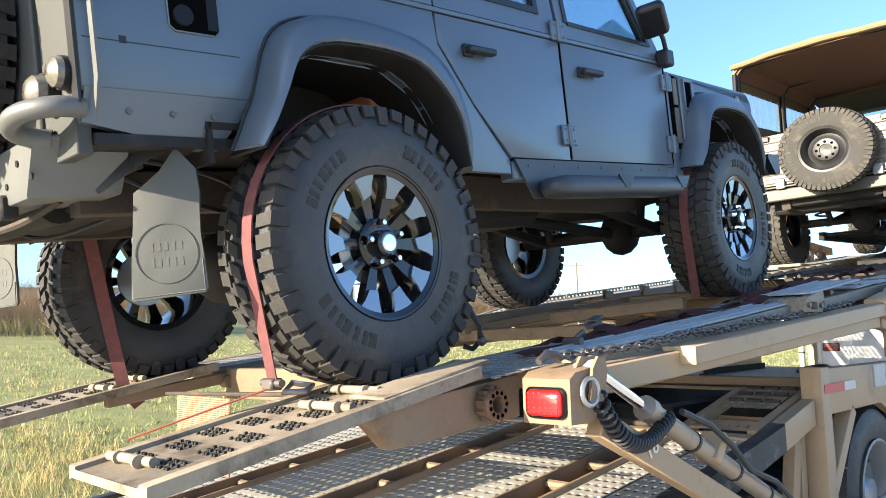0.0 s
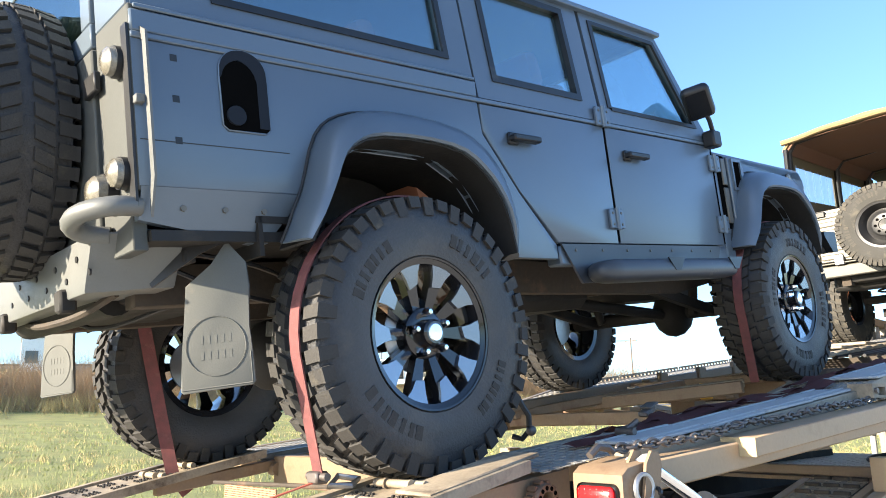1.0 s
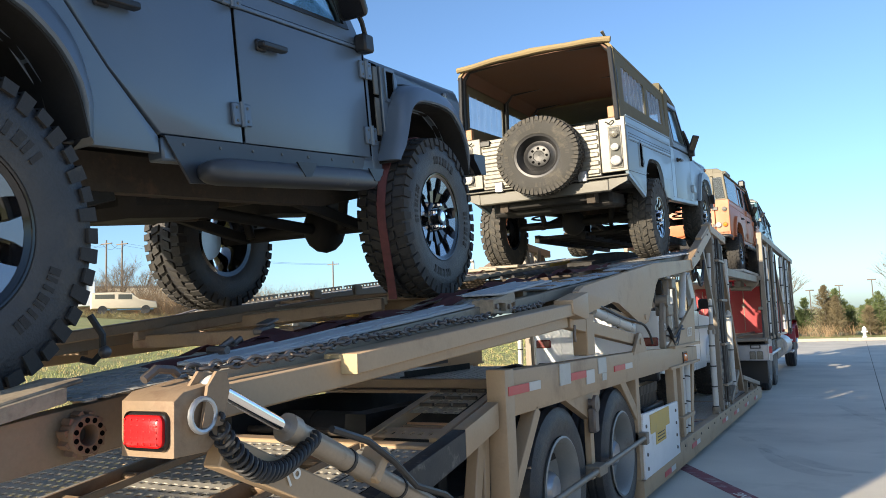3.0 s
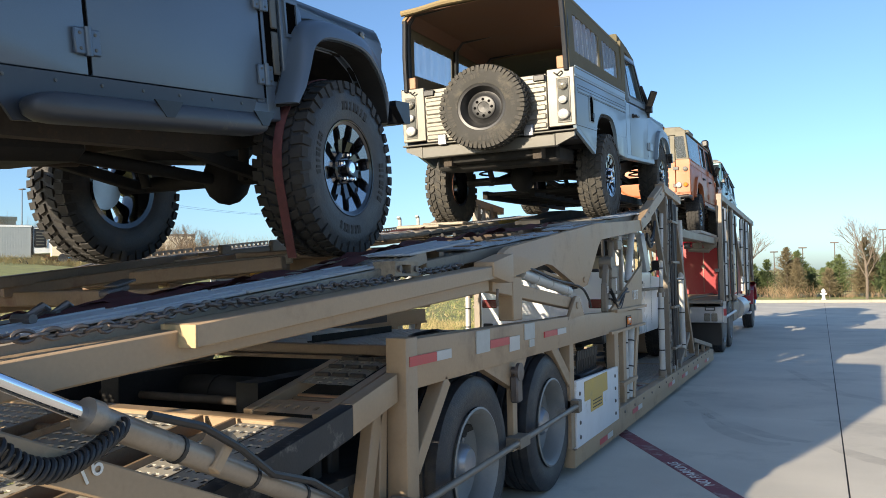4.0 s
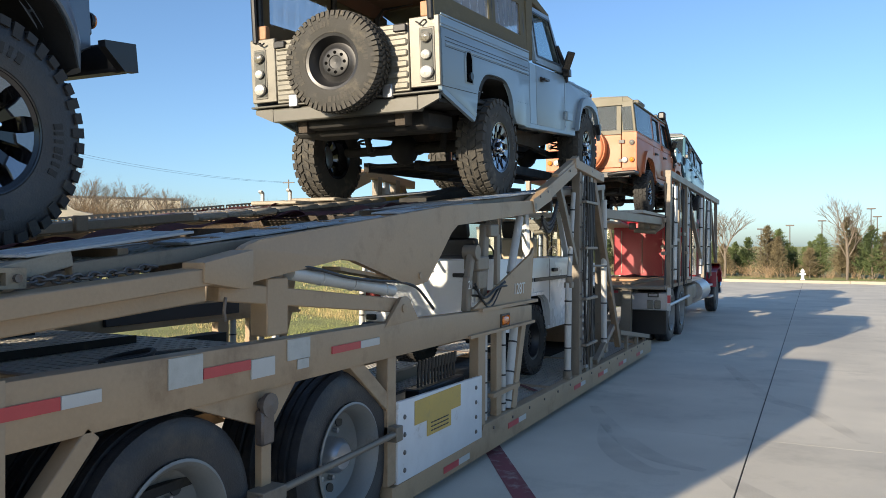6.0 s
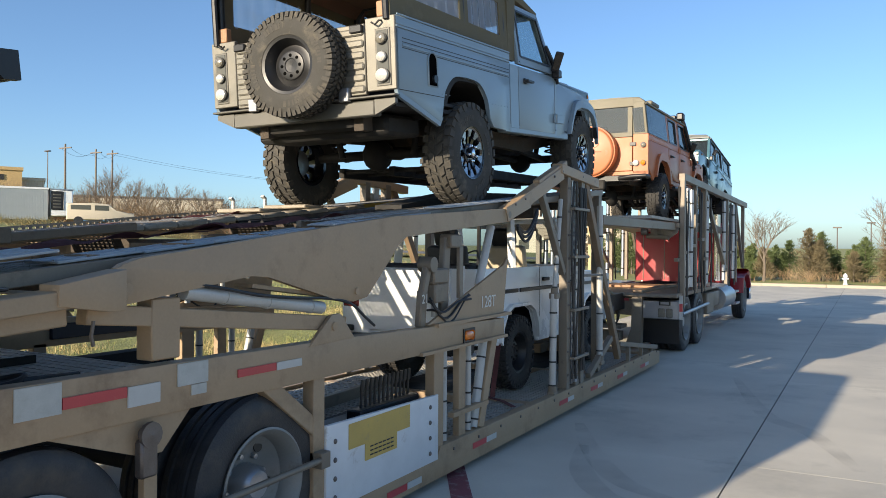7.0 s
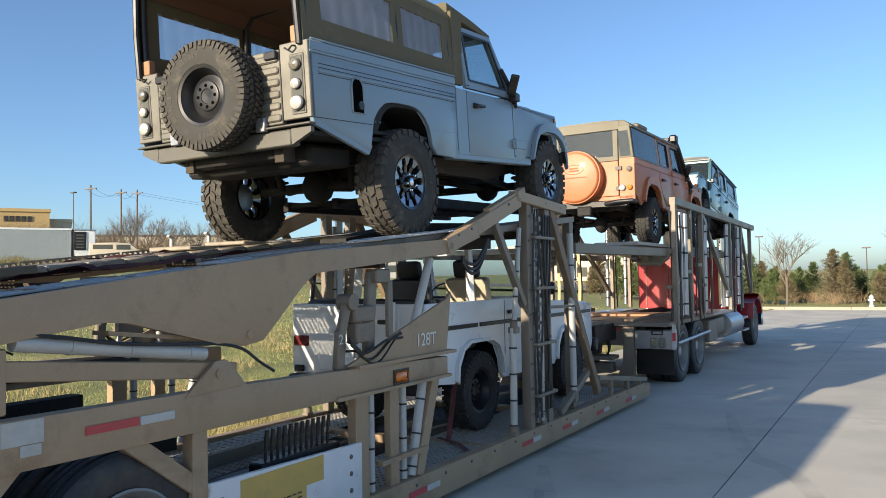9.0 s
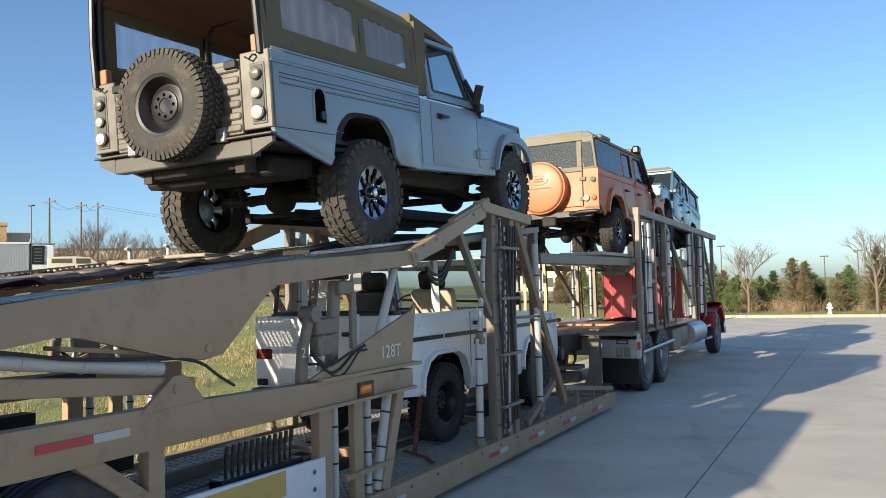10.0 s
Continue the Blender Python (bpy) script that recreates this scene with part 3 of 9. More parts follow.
        cyl(bm, (0, 0, 0), (0.002, 0, 0), 0.013, 10)
        # Dark discs on the hub, painting the shade of stud holes.
        kit["wheel_nut"] = mesh_of(bm, "stud_hole", m_holeshade)
        kit["nuts"] = [(h * 0.37, 0.076 * math.sin(t), 0.076 * math.cos(t)) for t in (2 * math.pi * k / 8 for k in range(8))]
    return kit


def put_wheel(kit, parent, x, y, z, flip=False, turn=0.0, m=None, name="wheel"):
    w = share(name, kit["wheel"], parent, m if m is not None else pose(x, y, z, turn, 0, 180 if flip else 0))
    for key in ("tyre", "rim_lip", "brake_disc", "hub", "cap_badge"):
        if key in kit:
            share(key, kit[key], w)
    share("tread", kit["tread"], w)["kind"] = "stuff"
    if "spoke" in kit:
        for k in range(10):
            share("spoke", kit["spoke"], w, pose(0, 0, 0, 36 * k))
            share("spoke_face", kit["spoke_face"], w, pose(0, 0, 0, 36 * k))
    for p in kit["nuts"]:
        share("wheel_nut", kit["wheel_nut"], w, pose(*p))
    return w


KIT_ALLOY = wheel_kit("alloy", 0.457, 0.285, 0.238, 44, m_rubber)
KIT_PICKUP = wheel_kit("alloy", 0.435, 0.222, 0.212, 30, m_rubber2)
KIT_SPARE = wheel_kit("steel", 0.395, 0.185, 0.205, 56, m_rubber2)
KIT_ROAD = wheel_kit("steel", 0.385, 0.235, 0.205, 44, m_treaddark)
KIT_WAGON = wheel_kit("alloy", 0.405, 0.222, 0.205, 32, m_treaddark)

# ---- off-road vehicles ----
ARCH = [(-0.45, 0.72), (-0.40, 0.83), (-0.31, 0.965), (-0.16, 1.03), (0.18, 1.025), (0.33, 0.955), (0.42, 0.84), (0.455, 0.69)]
ARCH_OUT = [(-0.50, 0.745), (-0.44, 0.88), (-0.335, 1.055), (-0.22, 1.135), (-0.05, 1.155), (0.22, 1.135), (0.36, 1.065), (0.445, 0.965), (0.485, 0.83), (0.50, 0.67)]

FLARE_OUT = [(-0.445, 0.735), (-0.405, 0.83), (-0.365, 0.91), (-0.302, 1.078), (-0.202, 1.155), (-0.04, 1.182), (0.233, 1.163), (0.382, 1.092), (0.466, 0.985), (0.502, 0.838), (0.515, 0.67)]
FLARE_IN = [(-0.43, 0.725), (-0.385, 0.80), (-0.335, 0.89), (-0.27, 1.005), (-0.13, 1.062), (0.18, 1.055), (0.33, 0.975), (0.42, 0.85), (0.455, 0.69)]


def resample(pts, n):
    """Evenly spaced points on a smooth curve through pts."""
    out = []
    m = len(pts) - 1
    for k in range(n + 1):
        t = k / n * m
        i = min(int(t), m - 1)
        u = t - i
        p0, p1, p2, p3 = pts[max(i - 1, 0)], pts[i], pts[i + 1], pts[min(i + 2, m)]
        out.append(tuple(0.5 * (2 * b + (c - a) * u + (2 * a - 5 * b + 4 * c - d) * u * u + (3 * b - a - 3 * c + d) * u ** 3) for a, b, c, d in zip(p0, p1, p2, p3)))
    return out


def rounded_flare(bm, y):
    """A wide wheel-arch moulding with a rolled outer lip."""
    n = 26
    o, i = resample(FLARE_OUT, n), resample(FLARE_IN, n)
    rows = []
    for w, x in ((0.0, 0.795), (0.0, 0.815), (0.10, 0.880), (0.26, 0.915), (0.62, 0.938), (0.92, 0.947), (1.0, 0.940), (1.0, 0.925)):
        rows.append([bm.verts.new((x - max(0.0, 0.80 - (a[1] + (b[1] - a[1]) * w)) * 0.25, y + a[0] + (b[0] - a[0]) * w, a[1] + (b[1] - a[1]) * w)) for a, b in zip(o, i)])
    rows.append(rows[0])
    for r0, r1 in zip(rows, rows[1:]):
        for k in range(n):
            bm.faces.new((r0[k], r0[k + 1], r1[k + 1], r1[k]))
    bm.faces.new([r[0] for r in rows[:-1]]), bm.faces.new([r[n] for r in rows[:-1]][::-1])


def lamp(parent, name, p, r, mat, way=(0, -1, 0), deep=0.03, base=m_black):
    """A round vehicle lamp: base ring and domed lens."""
    p, way = Vector(p), Vector(way)
    bm = nb()
    cyl(bm, p, p + way * deep * 0.55, r * 1.08, 20)
    ob = part(name, bm, base, parent)
    bm = nb()
    rot = Vector((1, 0, 0)).rotation_difference(way).to_matrix().to_4x4()
    lathe(bm, [(deep * 0.5, r), (deep * 1.0, r * 0.93), (deep * 1.3, r * 0.6), (deep * 1.4, 0.0001)], 20)
    moved(bm, bm.verts, Matrix.Translation(p) @ rot)
    part("lens", bm, mat, ob)
    return ob


def seat(parent, x, y, z, mat, w=0.48, back=0.62, rest=None):
    bm = nb()
    box(bm, x - w / 2, x + w / 2, y, y + 0.48, z, z + 0.14, 0.04, 2)
    s = part("seat", bm, mat, parent)
    bm = nb()
    vs = box(bm, -w / 2, w / 2, -0.07, 0.07, 0, back, 0.045, 2)
    moved(bm, set(vs), pose(x, y + 0.02, z + 0.10, 12))
    part("backrest", bm, mat, s)
    bm = nb()
    vs = box(bm, -0.15, 0.15, -0.055, 0.055, 0, 0.20, 0.045, 2)
    moved(bm, set(vs), pose(x, y - 0.12, z + 0.08 + back, 12))
    part("headrest", bm, rest or mat, s)


def underbody(car, rear, wz, wide=False):
    for s in (1, -1):
        bm = nb()
        prism(bm, [(rear + 0.10, 0.595), (rear + 0.10, 0.725), (0.45, 0.745), (2.3, 0.68), (3.45, 0.805), (3.45, 0.675), (2.3, 0.53), (0.45, 0.60)], s * 0.38, s * 0.46, "x", 0.004)
        part("chassis_rail", bm, m_rust, car)
        for y in (0.0, 2.794):
            bm = nb()
            prism(bm, [(y + a * 0.98, b) for a, b in ((-0.44, 0.80), *resample(FLARE_IN if wide else ARCH, 26)[3:-3], (0.44, 0.76))] + [(y + 0.50, 0.76), (y + 0.50, 1.12), (y - 0.52, 1.12), (y - 0.52, 0.80)], s * 0.42, s * 0.775)
            part("wheel_tub", bm, m_under, car)
            B("arch_liner", m_under, car, s * 0.405, s * 0.419, y - 0.50, y + 0.46, 0.74, 1.12, 0)
            bm = nb()
            cyl(bm, (s * 0.34, y - 0.14, wz - 0.02), (s * 0.44, y - 0.16, 0.98), 0.028, 10)
            part("damper", bm, m_under, car)
            bm = nb()
            tube(bm, [(s * 0.47 + 0.06 * math.cos(k * 0.8), y + 0.06 * math.sin(k * 0.8), wz + 0.06 + k * 0.0075) for k in range(44)], 0.011, 6)
            part("coil_spring", bm, m_under, car)
            bm = nb()
            beam(bm, (s * 0.44, y + (0.06 if y == 0 else -0.06), wz - 0.02), (s * 0.42, y + (0.95 if y == 0 else -0.75), 0.58), 0.05, 0.06, 0.006)
            part("radius_arm", bm, m_under, car)
    for y in (0.0, 2.794):
        bm = nb()
        cyl(bm, (-0.66, y, wz), (0.66, y, wz), 0.045, 14)
        ball(bm, (0.12 if y else -0.08, y, wz), 0.15, 0.8, 1, 1, 14)
        part("axle", bm, m_under, car)
    bm = nb()
    cyl(bm, (-0.08, 0.15, wz), (0.05, 1.35, 0.58), 0.035, 10)
    cyl(bm, (0.05, 1.55, 0.58), (0.12, 2.65, wz), 0.032, 10)
    part("propeller_shaft", bm, m_under, car)
    bm = nb()
    box(bm, -0.25, 0.28, 1.15, 1.75, 0.50, 0.78, 0.05)
    part("gearbox", bm, m_under, car)
    B("engine_block", m_under, car, -0.22, 0.22, 2.2, 3.0, 0.52, 0.95, 0.06)
    bm = nb()
    box(bm, -0.40, 0.40, rear + 0.10, -0.32, 0.61, 0.74, 0.05, 2)
    part("fuel_tank", bm, m_under, car)
    if rear > -1:
        bm = nb()
        cyl(bm, (-0.55, rear + 0.08, 0.655), (0.30, rear + 0.10, 0.655), 0.068, 18)
        part("rear_silencer", bm, m_under, car)
    # Added panel: stops low sun reaching the wheel arches from behind.
    B("inner_closing_panel", m_under, car, -0.775, 0.775, -0.515, -0.50, 0.70, 1.12, 0)
    bm = nb()
    tube(bm, [(-0.35, 2.2, 0.55), (-0.33, 0.7, 0.55), (-0.30, 0.3, 0.70), (-0.36, -0.2, 0.71), (-0.36, -0.5, 0.68)], 0.028, 10)
    cyl(bm, (-0.33, 1.1, 0.54), (-0.33, 0.65, 0.54), 0.085, 14)
    part("exhaust", bm, m_rust, car)
    bm = nb()
    box(bm, -0.76, 0.76, rear + 0.04, 2.3, 0.745, 0.775)
    part("floor_pan", bm, m_under, car)
    for y in (0.7, 1.25, 2.15):
        B("cross_member", m_rust, car, -0.42, 0.42, y, y + 0.09, 0.58, 0.68)


def door_handle(bm, y, z, x=0.80):
    box(bm, x, x + 0.020, y - 0.09, y - 0.03, z - 0.022, z + 0.028, 0.006)
    box(bm, x + 0.012, x + 0.052, y - 0.09, y + 0.075, z - 0.012, z + 0.014, 0.006)


def hinge(bm, y, z, x=0.80):
    box(bm, x, x + 0.016, y - 0.055, y - 0.004, z - 0.045, z + 0.045, 0.004)
    box(bm, x, x + 0.016, y + 0.004, y + 0.055, z - 0.045, z + 0.045, 0.004)
    cyl(bm, (x + 0.016, y, z - 0.05), (x + 0.016, y, z + 0.05), 0.013, 10)


def off_roader(label, m, paint, kit, wheel_x, wz, hard=True, wide=True, rear=-0.87, roofmat=None, quarter_mat=None, glass=m_glass, single=False, seatmat=m_seat, dark_trim=m_black, tailmat=None):
    """A boxy long-wheelbase off-road car. The origin lies under the rear axle; +y is ahead."""
    car = thing("off_road_car", label, "car", m)
    roofmat = roofmat or paint
    quarter_mat = quarter_mat or paint
    tailmat = tailmat or paint
    x0, x1 = 0.765, 0.80
    split = 1.06 if single else 0.47
    arch = [(-0.08 + 0.43 * (1 if math.cos(t) > 0 else -1) * abs(math.cos(t)) ** 0.62, 0.66 + 0.40 * math.sin(t) ** 0.75) for t in (math.pi * (1 - k / 22) for k in range(1, 22))] if single else ARCH
    # rear quarter with the wheel opening
    low = ([(rear, 0.885), (-0.332, 0.885)] + FLARE_IN[2:] if wide else [(rear, 0.86), (-0.54, 0.66)] + arch) + ([(0.42, 0.68), (split, 0.66), (split, 1.30)] if single else [(0.845, 0.68), (0.845, 0.74), (0.65, 0.945), (split, 1.17), (split, 1.30)]) + [(rear, 1.30)]
    both("rear_quarter_panel", lambda bm: prism(bm, low, x0, x1, "x", 0.006), paint, car)
    if wide:
        # lower skirt, drawn in towards the bottom
        def skirt(bm):
            prism(bm, [(-0.865, 0.885), (-0.865, 0.80), (-0.52, 0.742), (-0.47, 0.742), (-0.405, 0.83), (-0.345, 0.885)], 0.770, 0.802)
            for v in bm.verts:
                v.co.x -= (0.885 - v.co.z) * 0.42
        both("lower_skirt", skirt, paint, car)
    both("waist_capping", lambda bm: (box(bm, x0 - 0.01, x1 + 0.006, rear, 2.28 if not single else split, 1.300, 1.318, 0.003), box(bm, x0, x1 + 0.004, rear, split, 1.318, 1.385, 0.006)), paint, car)
    both("waist_trim", lambda bm: box(bm, x1, x1 + 0.009, rear + 0.01, split - 0.01, 1.385, 1.399, 0.003), paint, car)
    # doors
    if not single:
        rd = [(split + 0.008, 1.296), (split + 0.008, 1.185), (0.655, 0.955), (0.857, 0.748), (1.288, 0.748), (1.288, 1.296)]
        both("rear_door", lambda bm: prism(bm, rd, x0, x1 + 0.002, "x", 0.006), paint, car)
        both("rear_door_frame", lambda bm: ring_frame(bm, x0, x1, split + 0.01, 1.285, 1.322, 1.90, 0.60, 1.15, 1.425, 1.845), paint, car, lean=0.11)
        both("window_rubber", lambda bm: ring_frame(bm, x0 + 0.01, x1 + 0.006, 0.58, 1.17, 1.405, 1.865, 0.61, 1.14, 1.435, 1.835), m_black, car, lean=0.11)
        both("side_window", lambda bm: box(bm, x0 + 0.012, x0 + 0.018, 0.60, 1.15, 1.425, 1.845), glass, car, lean=0.11)
        both("door_handle", lambda bm: door_handle(bm, 0.70, 1.165), dark_trim, car)
        both("door_hinge", lambda bm: hinge(bm, 1.285, 0.86), paint, car)
        both("upper_door_hinge", lambda bm: hinge(bm, 1.285, 1.34), paint, car)
    fd0 = 1.305 if not single else split + 0.225
    fd = [(fd0, 1.296), (fd0, 0.748 if not single else 0.70), (2.275, 0.748 if not single else 0.70), (2.275, 1.296)]
    both("front_door", lambda bm: prism(bm, fd, x0, x1 + 0.002, "x", 0.006), paint, car)
    both("front_door_frame", lambda bm: (ring_frame(bm, x0, x1, fd0 + 0.005, fd0 + 0.075, 1.322, 1.90, fd0 + 0.02, fd0 + 0.06, 1.34, 1.35), box(bm, x0, x1, fd0 + 0.075, 2.255, 1.322, 1.395), box(bm, x0, x1, fd0 + 0.075, 1.97, 1.85, 1.90),
                                             prism(bm, [(2.255, 1.395), (2.17, 1.395), (1.925, 1.85), (1.985, 1.85)], x0, x1)), paint, car, lean=0.11)
    both("front_side_window", lambda bm: prism(bm, [(fd0 + 0.07, 1.39), (2.19, 1.39), (1.94, 1.855), (fd0 + 0.07, 1.855)], x0 + 0.012, x0 + 0.018), glass, car, lean=0.11)
    both("front_window_rubber", lambda bm: (box(bm, x1 - 0.006, x1 + 0.006, fd0 + 0.062, fd0 + 0.090, 1.40, 1.855), box(bm, x1 - 0.006, x1 + 0.006, fd0 + 0.09, 2.16, 1.388, 1.408), box(bm, x1 - 0.006, x1 + 0.006, fd0 + 0.09, 1.93, 1.836, 1.856), prism(bm, [(2.18, 1.39), (2.15, 1.39), (1.915, 1.855), (1.945, 1.855)], x1 - 0.006, x1 + 0.006)), m_black, car, lean=0.11)
    both("front_door_handle", lambda bm: door_handle(bm, fd0 + 0.20, 1.165), dark_trim, car)
    both("front_door_hinge", lambda bm: hinge(bm, 2.285, 0.86), paint, car)
    if not single:
        both("upper_front_hinge", lambda bm: hinge(bm, 2.285, 1.20), paint, car)
    # sill and step
    both("sill", lambda bm: box(bm, 0.72, 0.798, 0.86, 2.40, 0.655, 0.738, 0.008), paint, car)
    if wide:
        both("side_step", lambda bm: (prism(bm, [(0.86, 0.742), (0.97, 0.575), (2.12, 0.575), (2.20, 0.74)], 0.802, 0.812, "x")), m_satin, car, "dark side step plate")

        def board(bm):
            rings = []
            for y, k in ((0.965, 0.25), (0.98, 0.62), (1.02, 0.90), (1.07, 1.0), (2.02, 1.0), (2.07, 0.90), (2.11, 0.62), (2.125, 0.25)):
                rings.append([bm.verts.new((0.882 + 0.078 * k * math.copysign(abs(math.cos(t)) ** 0.7, math.cos(t)), y, 0.612 + 0.050 * k * math.copysign(abs(math.sin(t)) ** 0.7, math.sin(t)))) for t in (2 * math.pi * n / 18 for n in range(18))])
            for a, b in zip(rings, rings[1:]):
                for n in range(18):
                    bm.faces.new((a[n], a[(n + 1) % 18], b[(n + 1) % 18], b[n]))
            bm.faces.new(rings[0]), bm.faces.new(rings[-1][::-1])
        both("step_board", board, m_satin, car, "rounded dark step board", smooth=60)
        for y in (1.42, 1.98):
            both("step_bracket", lambda bm: prism(bm, [(y, 0.66), (y + 0.14, 0.66), (y + 0.09, 0.60), (y + 0.05, 0.60)], 0.954, 0.962), m_black, car)
    # bulkhead, wings, bonnet, front
    B("bulkhead", paint, car, -0.79, 0.79, 2.24, 2.32, 0.72, 1.31)
    wing = [(2.295, 1.265), (2.295, 0.67)] + [(2.794 + a, b) for a, b in (FLARE_IN if wide else ARCH)] + [(3.26, 0.74), (3.44, 0.80), (3.47, 1.18), (3.42, 1.235)]
    both("front_wing", lambda bm: prism(bm, wing, x0, x1, "x", 0.008), paint, car)
    both("wing_top", lambda bm: prism(bm, [(2.295, 1.23), (2.295, 1.275), (3.40, 1.248), (3.465, 1.19), (3.44, 1.16)], 0.52, 0.80, "x", 0.014), paint, car)
    bm = nb()
    prism(bm, [(2.31, 1.245), (2.31, 1.305), (3.36, 1.275), (3.43, 1.235), (3.43, 1.20)], -0.53, 0.53, "x", 0.014)
    part("bonnet", bm, paint, car)
    bm = nb()
    box(bm, -0.78, 0.78, 3.36, 3.425, 0.78, 1.235, 0.012)
    for s in (1, -1):
        box(bm, s * 0.50, s * 0.79, 3.42, 3.468, 0.86, 1.19, 0.01)
    part("front_panel", bm, paint, car)
    bm = nb()
    for k in range(7):
        box(bm, -0.46, 0.46, 3.425, 3.45, 0.86 + k * 0.048, 0.885 + k * 0.048)
    for k in range(9):
        box(bm, -0.45 + k * 0.108, -0.44 + k * 0.108, 3.43, 3.455, 0.85, 1.18)
    part("grille", bm, m_black, car)
    for s in (1, -1):
        lamp(car, "headlight", (s * 0.64, 3.468, 1.04), 0.100, m_lens_clear, (0, 1, 0), 0.03, m_chrome)
        lamp(car, "side_light", (s * 0.755, 3.468, 1.145), 0.036, m_lens_clear, (0, 1, 0), 0.03)
        lamp(car, "indicator", (s * 0.755, 3.468, 0.93), 0.036, m_lens_amber, (0, 1, 0), 0.03)
        lamp(car, "side_repeater", (s * 0.803, 3.22, 1.185), 0.022, m_lens_amber if not wide else m_lens_smoke, (s, 0, 0), 0.015)
        if single:
            continue
        # side intake
        bm = nb()
        ring_frame(bm, 0.80, 0.834, 2.442, 2.552, 1.055, 1.235, 2.456, 2.538, 1.072, 1.220)
        for v in bm.verts:
            v.co.x *= s
        part("intake_frame", bm, dark_trim if paint is not m_dark else paint, car)
        bm = nb()
        box(bm, 0.801, 0.826 if wide else 0.806, 2.456, 2.538, 1.072, 1.220)
        for v in bm.verts:
            v.co.x *= s
        # Flat dark fill; on wide cars its black is the opening's shade.
        part("intake_mesh", bm, m_holeshade if wide else m_black, car)
        if wide:
            bm = nb()
            prism(bm, [(2.42, 0.80), (2.42, 1.245), (2.56, 1.24), (2.60, 1.20), (2.60, 0.90), (2.53, 0.80)], 0.80, 0.822, "x", 0.010)
            for v in bm.verts:
                v.co.x = s * (v.co.x + (0.02 if 0.86 < v.co.z < 0.92 else 0.0))
            part("intake_panel", bm, paint, car)
            bm = nb()
            prism(bm, [(2.318, 0.84), (2.318, 1.255), (2.405, 1.25), (2.415, 0.84)], 0.800, 0.806)
            for v in bm.verts:
                v.co.x *= s
            ai = part("air_intake", bm, m_holeshade, car)
            for z0, z1 in ((1.085, 1.235), (0.87, 1.07)):
                B("intake_louvre", m_darkmember, ai, s * 0.804, s * 0.816, 2.352, 2.398, z0, z1, 0.004)
    # bumper
    bm = nb()
    box(bm, -0.84, 0.84, 3.50, 3.62, 0.70, 0.83, 0.015)
    for s in (1, -1):
        prism(bm, [(3.62, 0.83), (3.44, 0.83), (3.44, 0.80), (3.54, 0.70), (3.62, 0.70)], s * 0.842, s * 0.885)
        box(bm, s * 0.36, s * 0.46, 3.40, 3.51, 0.70, 0.80)
    part("front_bumper", bm, m_black, car)
    # windscreen
    for s in (1, -1):
        bm = nb()
        beam(bm, (s * 0.765, 2.285, 1.31), (s * 0.705, 1.945, 1.90), 0.06, 0.055, 0.006)
        part("windscreen_pillar", bm, paint, car)
    bm = nb()
    beam(bm, (-0.765, 2.285, 1.325), (0.765, 2.285, 1.325), 0.06, 0.05, 0.005)
    beam(bm, (-0.71, 1.955, 1.885), (0.71, 1.955, 1.885), 0.06, 0.06, 0.005)
    beam(bm, (0, 2.285, 1.33), (0, 1.95, 1.89), 0.03, 0.02, 0.003)
    part("windscreen_frame", bm, paint, car)
    bm = nb()
    prism(bm, [(2.292, 1.33), (2.286, 1.33), (1.952, 1.88), (1.958, 1.88)], -0.74, 0.74)
    part("windscreen", bm, glass, car)
    bm = nb()
    box(bm, -0.74, 0.74, 2.02, 2.26, 1.12, 1.30, 0.03)
    part("dashboard", bm, m_black, car)
    bm = nb()
    lathe(bm, [(-0.012, 0.19), (0, 0.203), (0.012, 0.19), (0, 0.177)], 28, closed=True, axis="y")
    for k in range(3):
        t = 2 * math.pi * k / 3 + 0.5
        beam(bm, (0, 0, 0), (0.185 * math.cos(t), 0, 0.185 * math.sin(t)), 0.03, 0.012)
    part("steering_wheel", bm, m_black, car, m=pose(-0.38, 1.93, 1.32, -28))
    # mirrors
    for s in (1, -1):
        bm = nb()
        box(bm, s * 0.80, s * 0.87, 2.21, 2.30, 1.28, 1.37, 0.01)
        tube(bm, [(s * 0.85, 2.25, 1.36), (s * 0.865, 2.20, 1.42), (s * 0.875, 2.13 if wide else 2.16, 1.47)], 0.013, 8)
        arm = part("mirror_arm", bm, m_black, car)
        bm = nb()
        w, d, h = (0.075, 0.034, 0.098) if wide else (0.040, 0.014, 0.105) if single else (0.05, 0.022, 0.075)
        tilt = pose(s * 0.875, 2.085, 1.50, 46, s * -8, s * 24) if wide else pose(s * 0.885, 2.13, 1.43 if single else 1.495, 20, s * 16, s * 24)
        vs = box(bm, -w, w, -d, d, -h, h, min(d * 0.92, 0.032), 3)
        moved(bm, set(vs), tilt)
        part("mirror_shell", bm, m_black, arm)
        bm = nb()
        vs = box(bm, -w * 0.70, w * 0.70, -d - 0.0025, -d - 0.0005, -h * 0.76, h * 0.76)
        moved(bm, set(vs), tilt)
        part("mirror_glass", bm, m_mirror, arm)
    # roof and upper body
    gutter = 1.90
    if hard:
        r1 = 0.30 if not single else split
        both("upper_quarter_panel", lambda bm: ring_frame(bm, x0, x1 - 0.002, rear + 0.01, split, 1.40, gutter, rear + 0.27, 0.34, 1.475, 1.85), quarter_mat, car, lean=0.11)
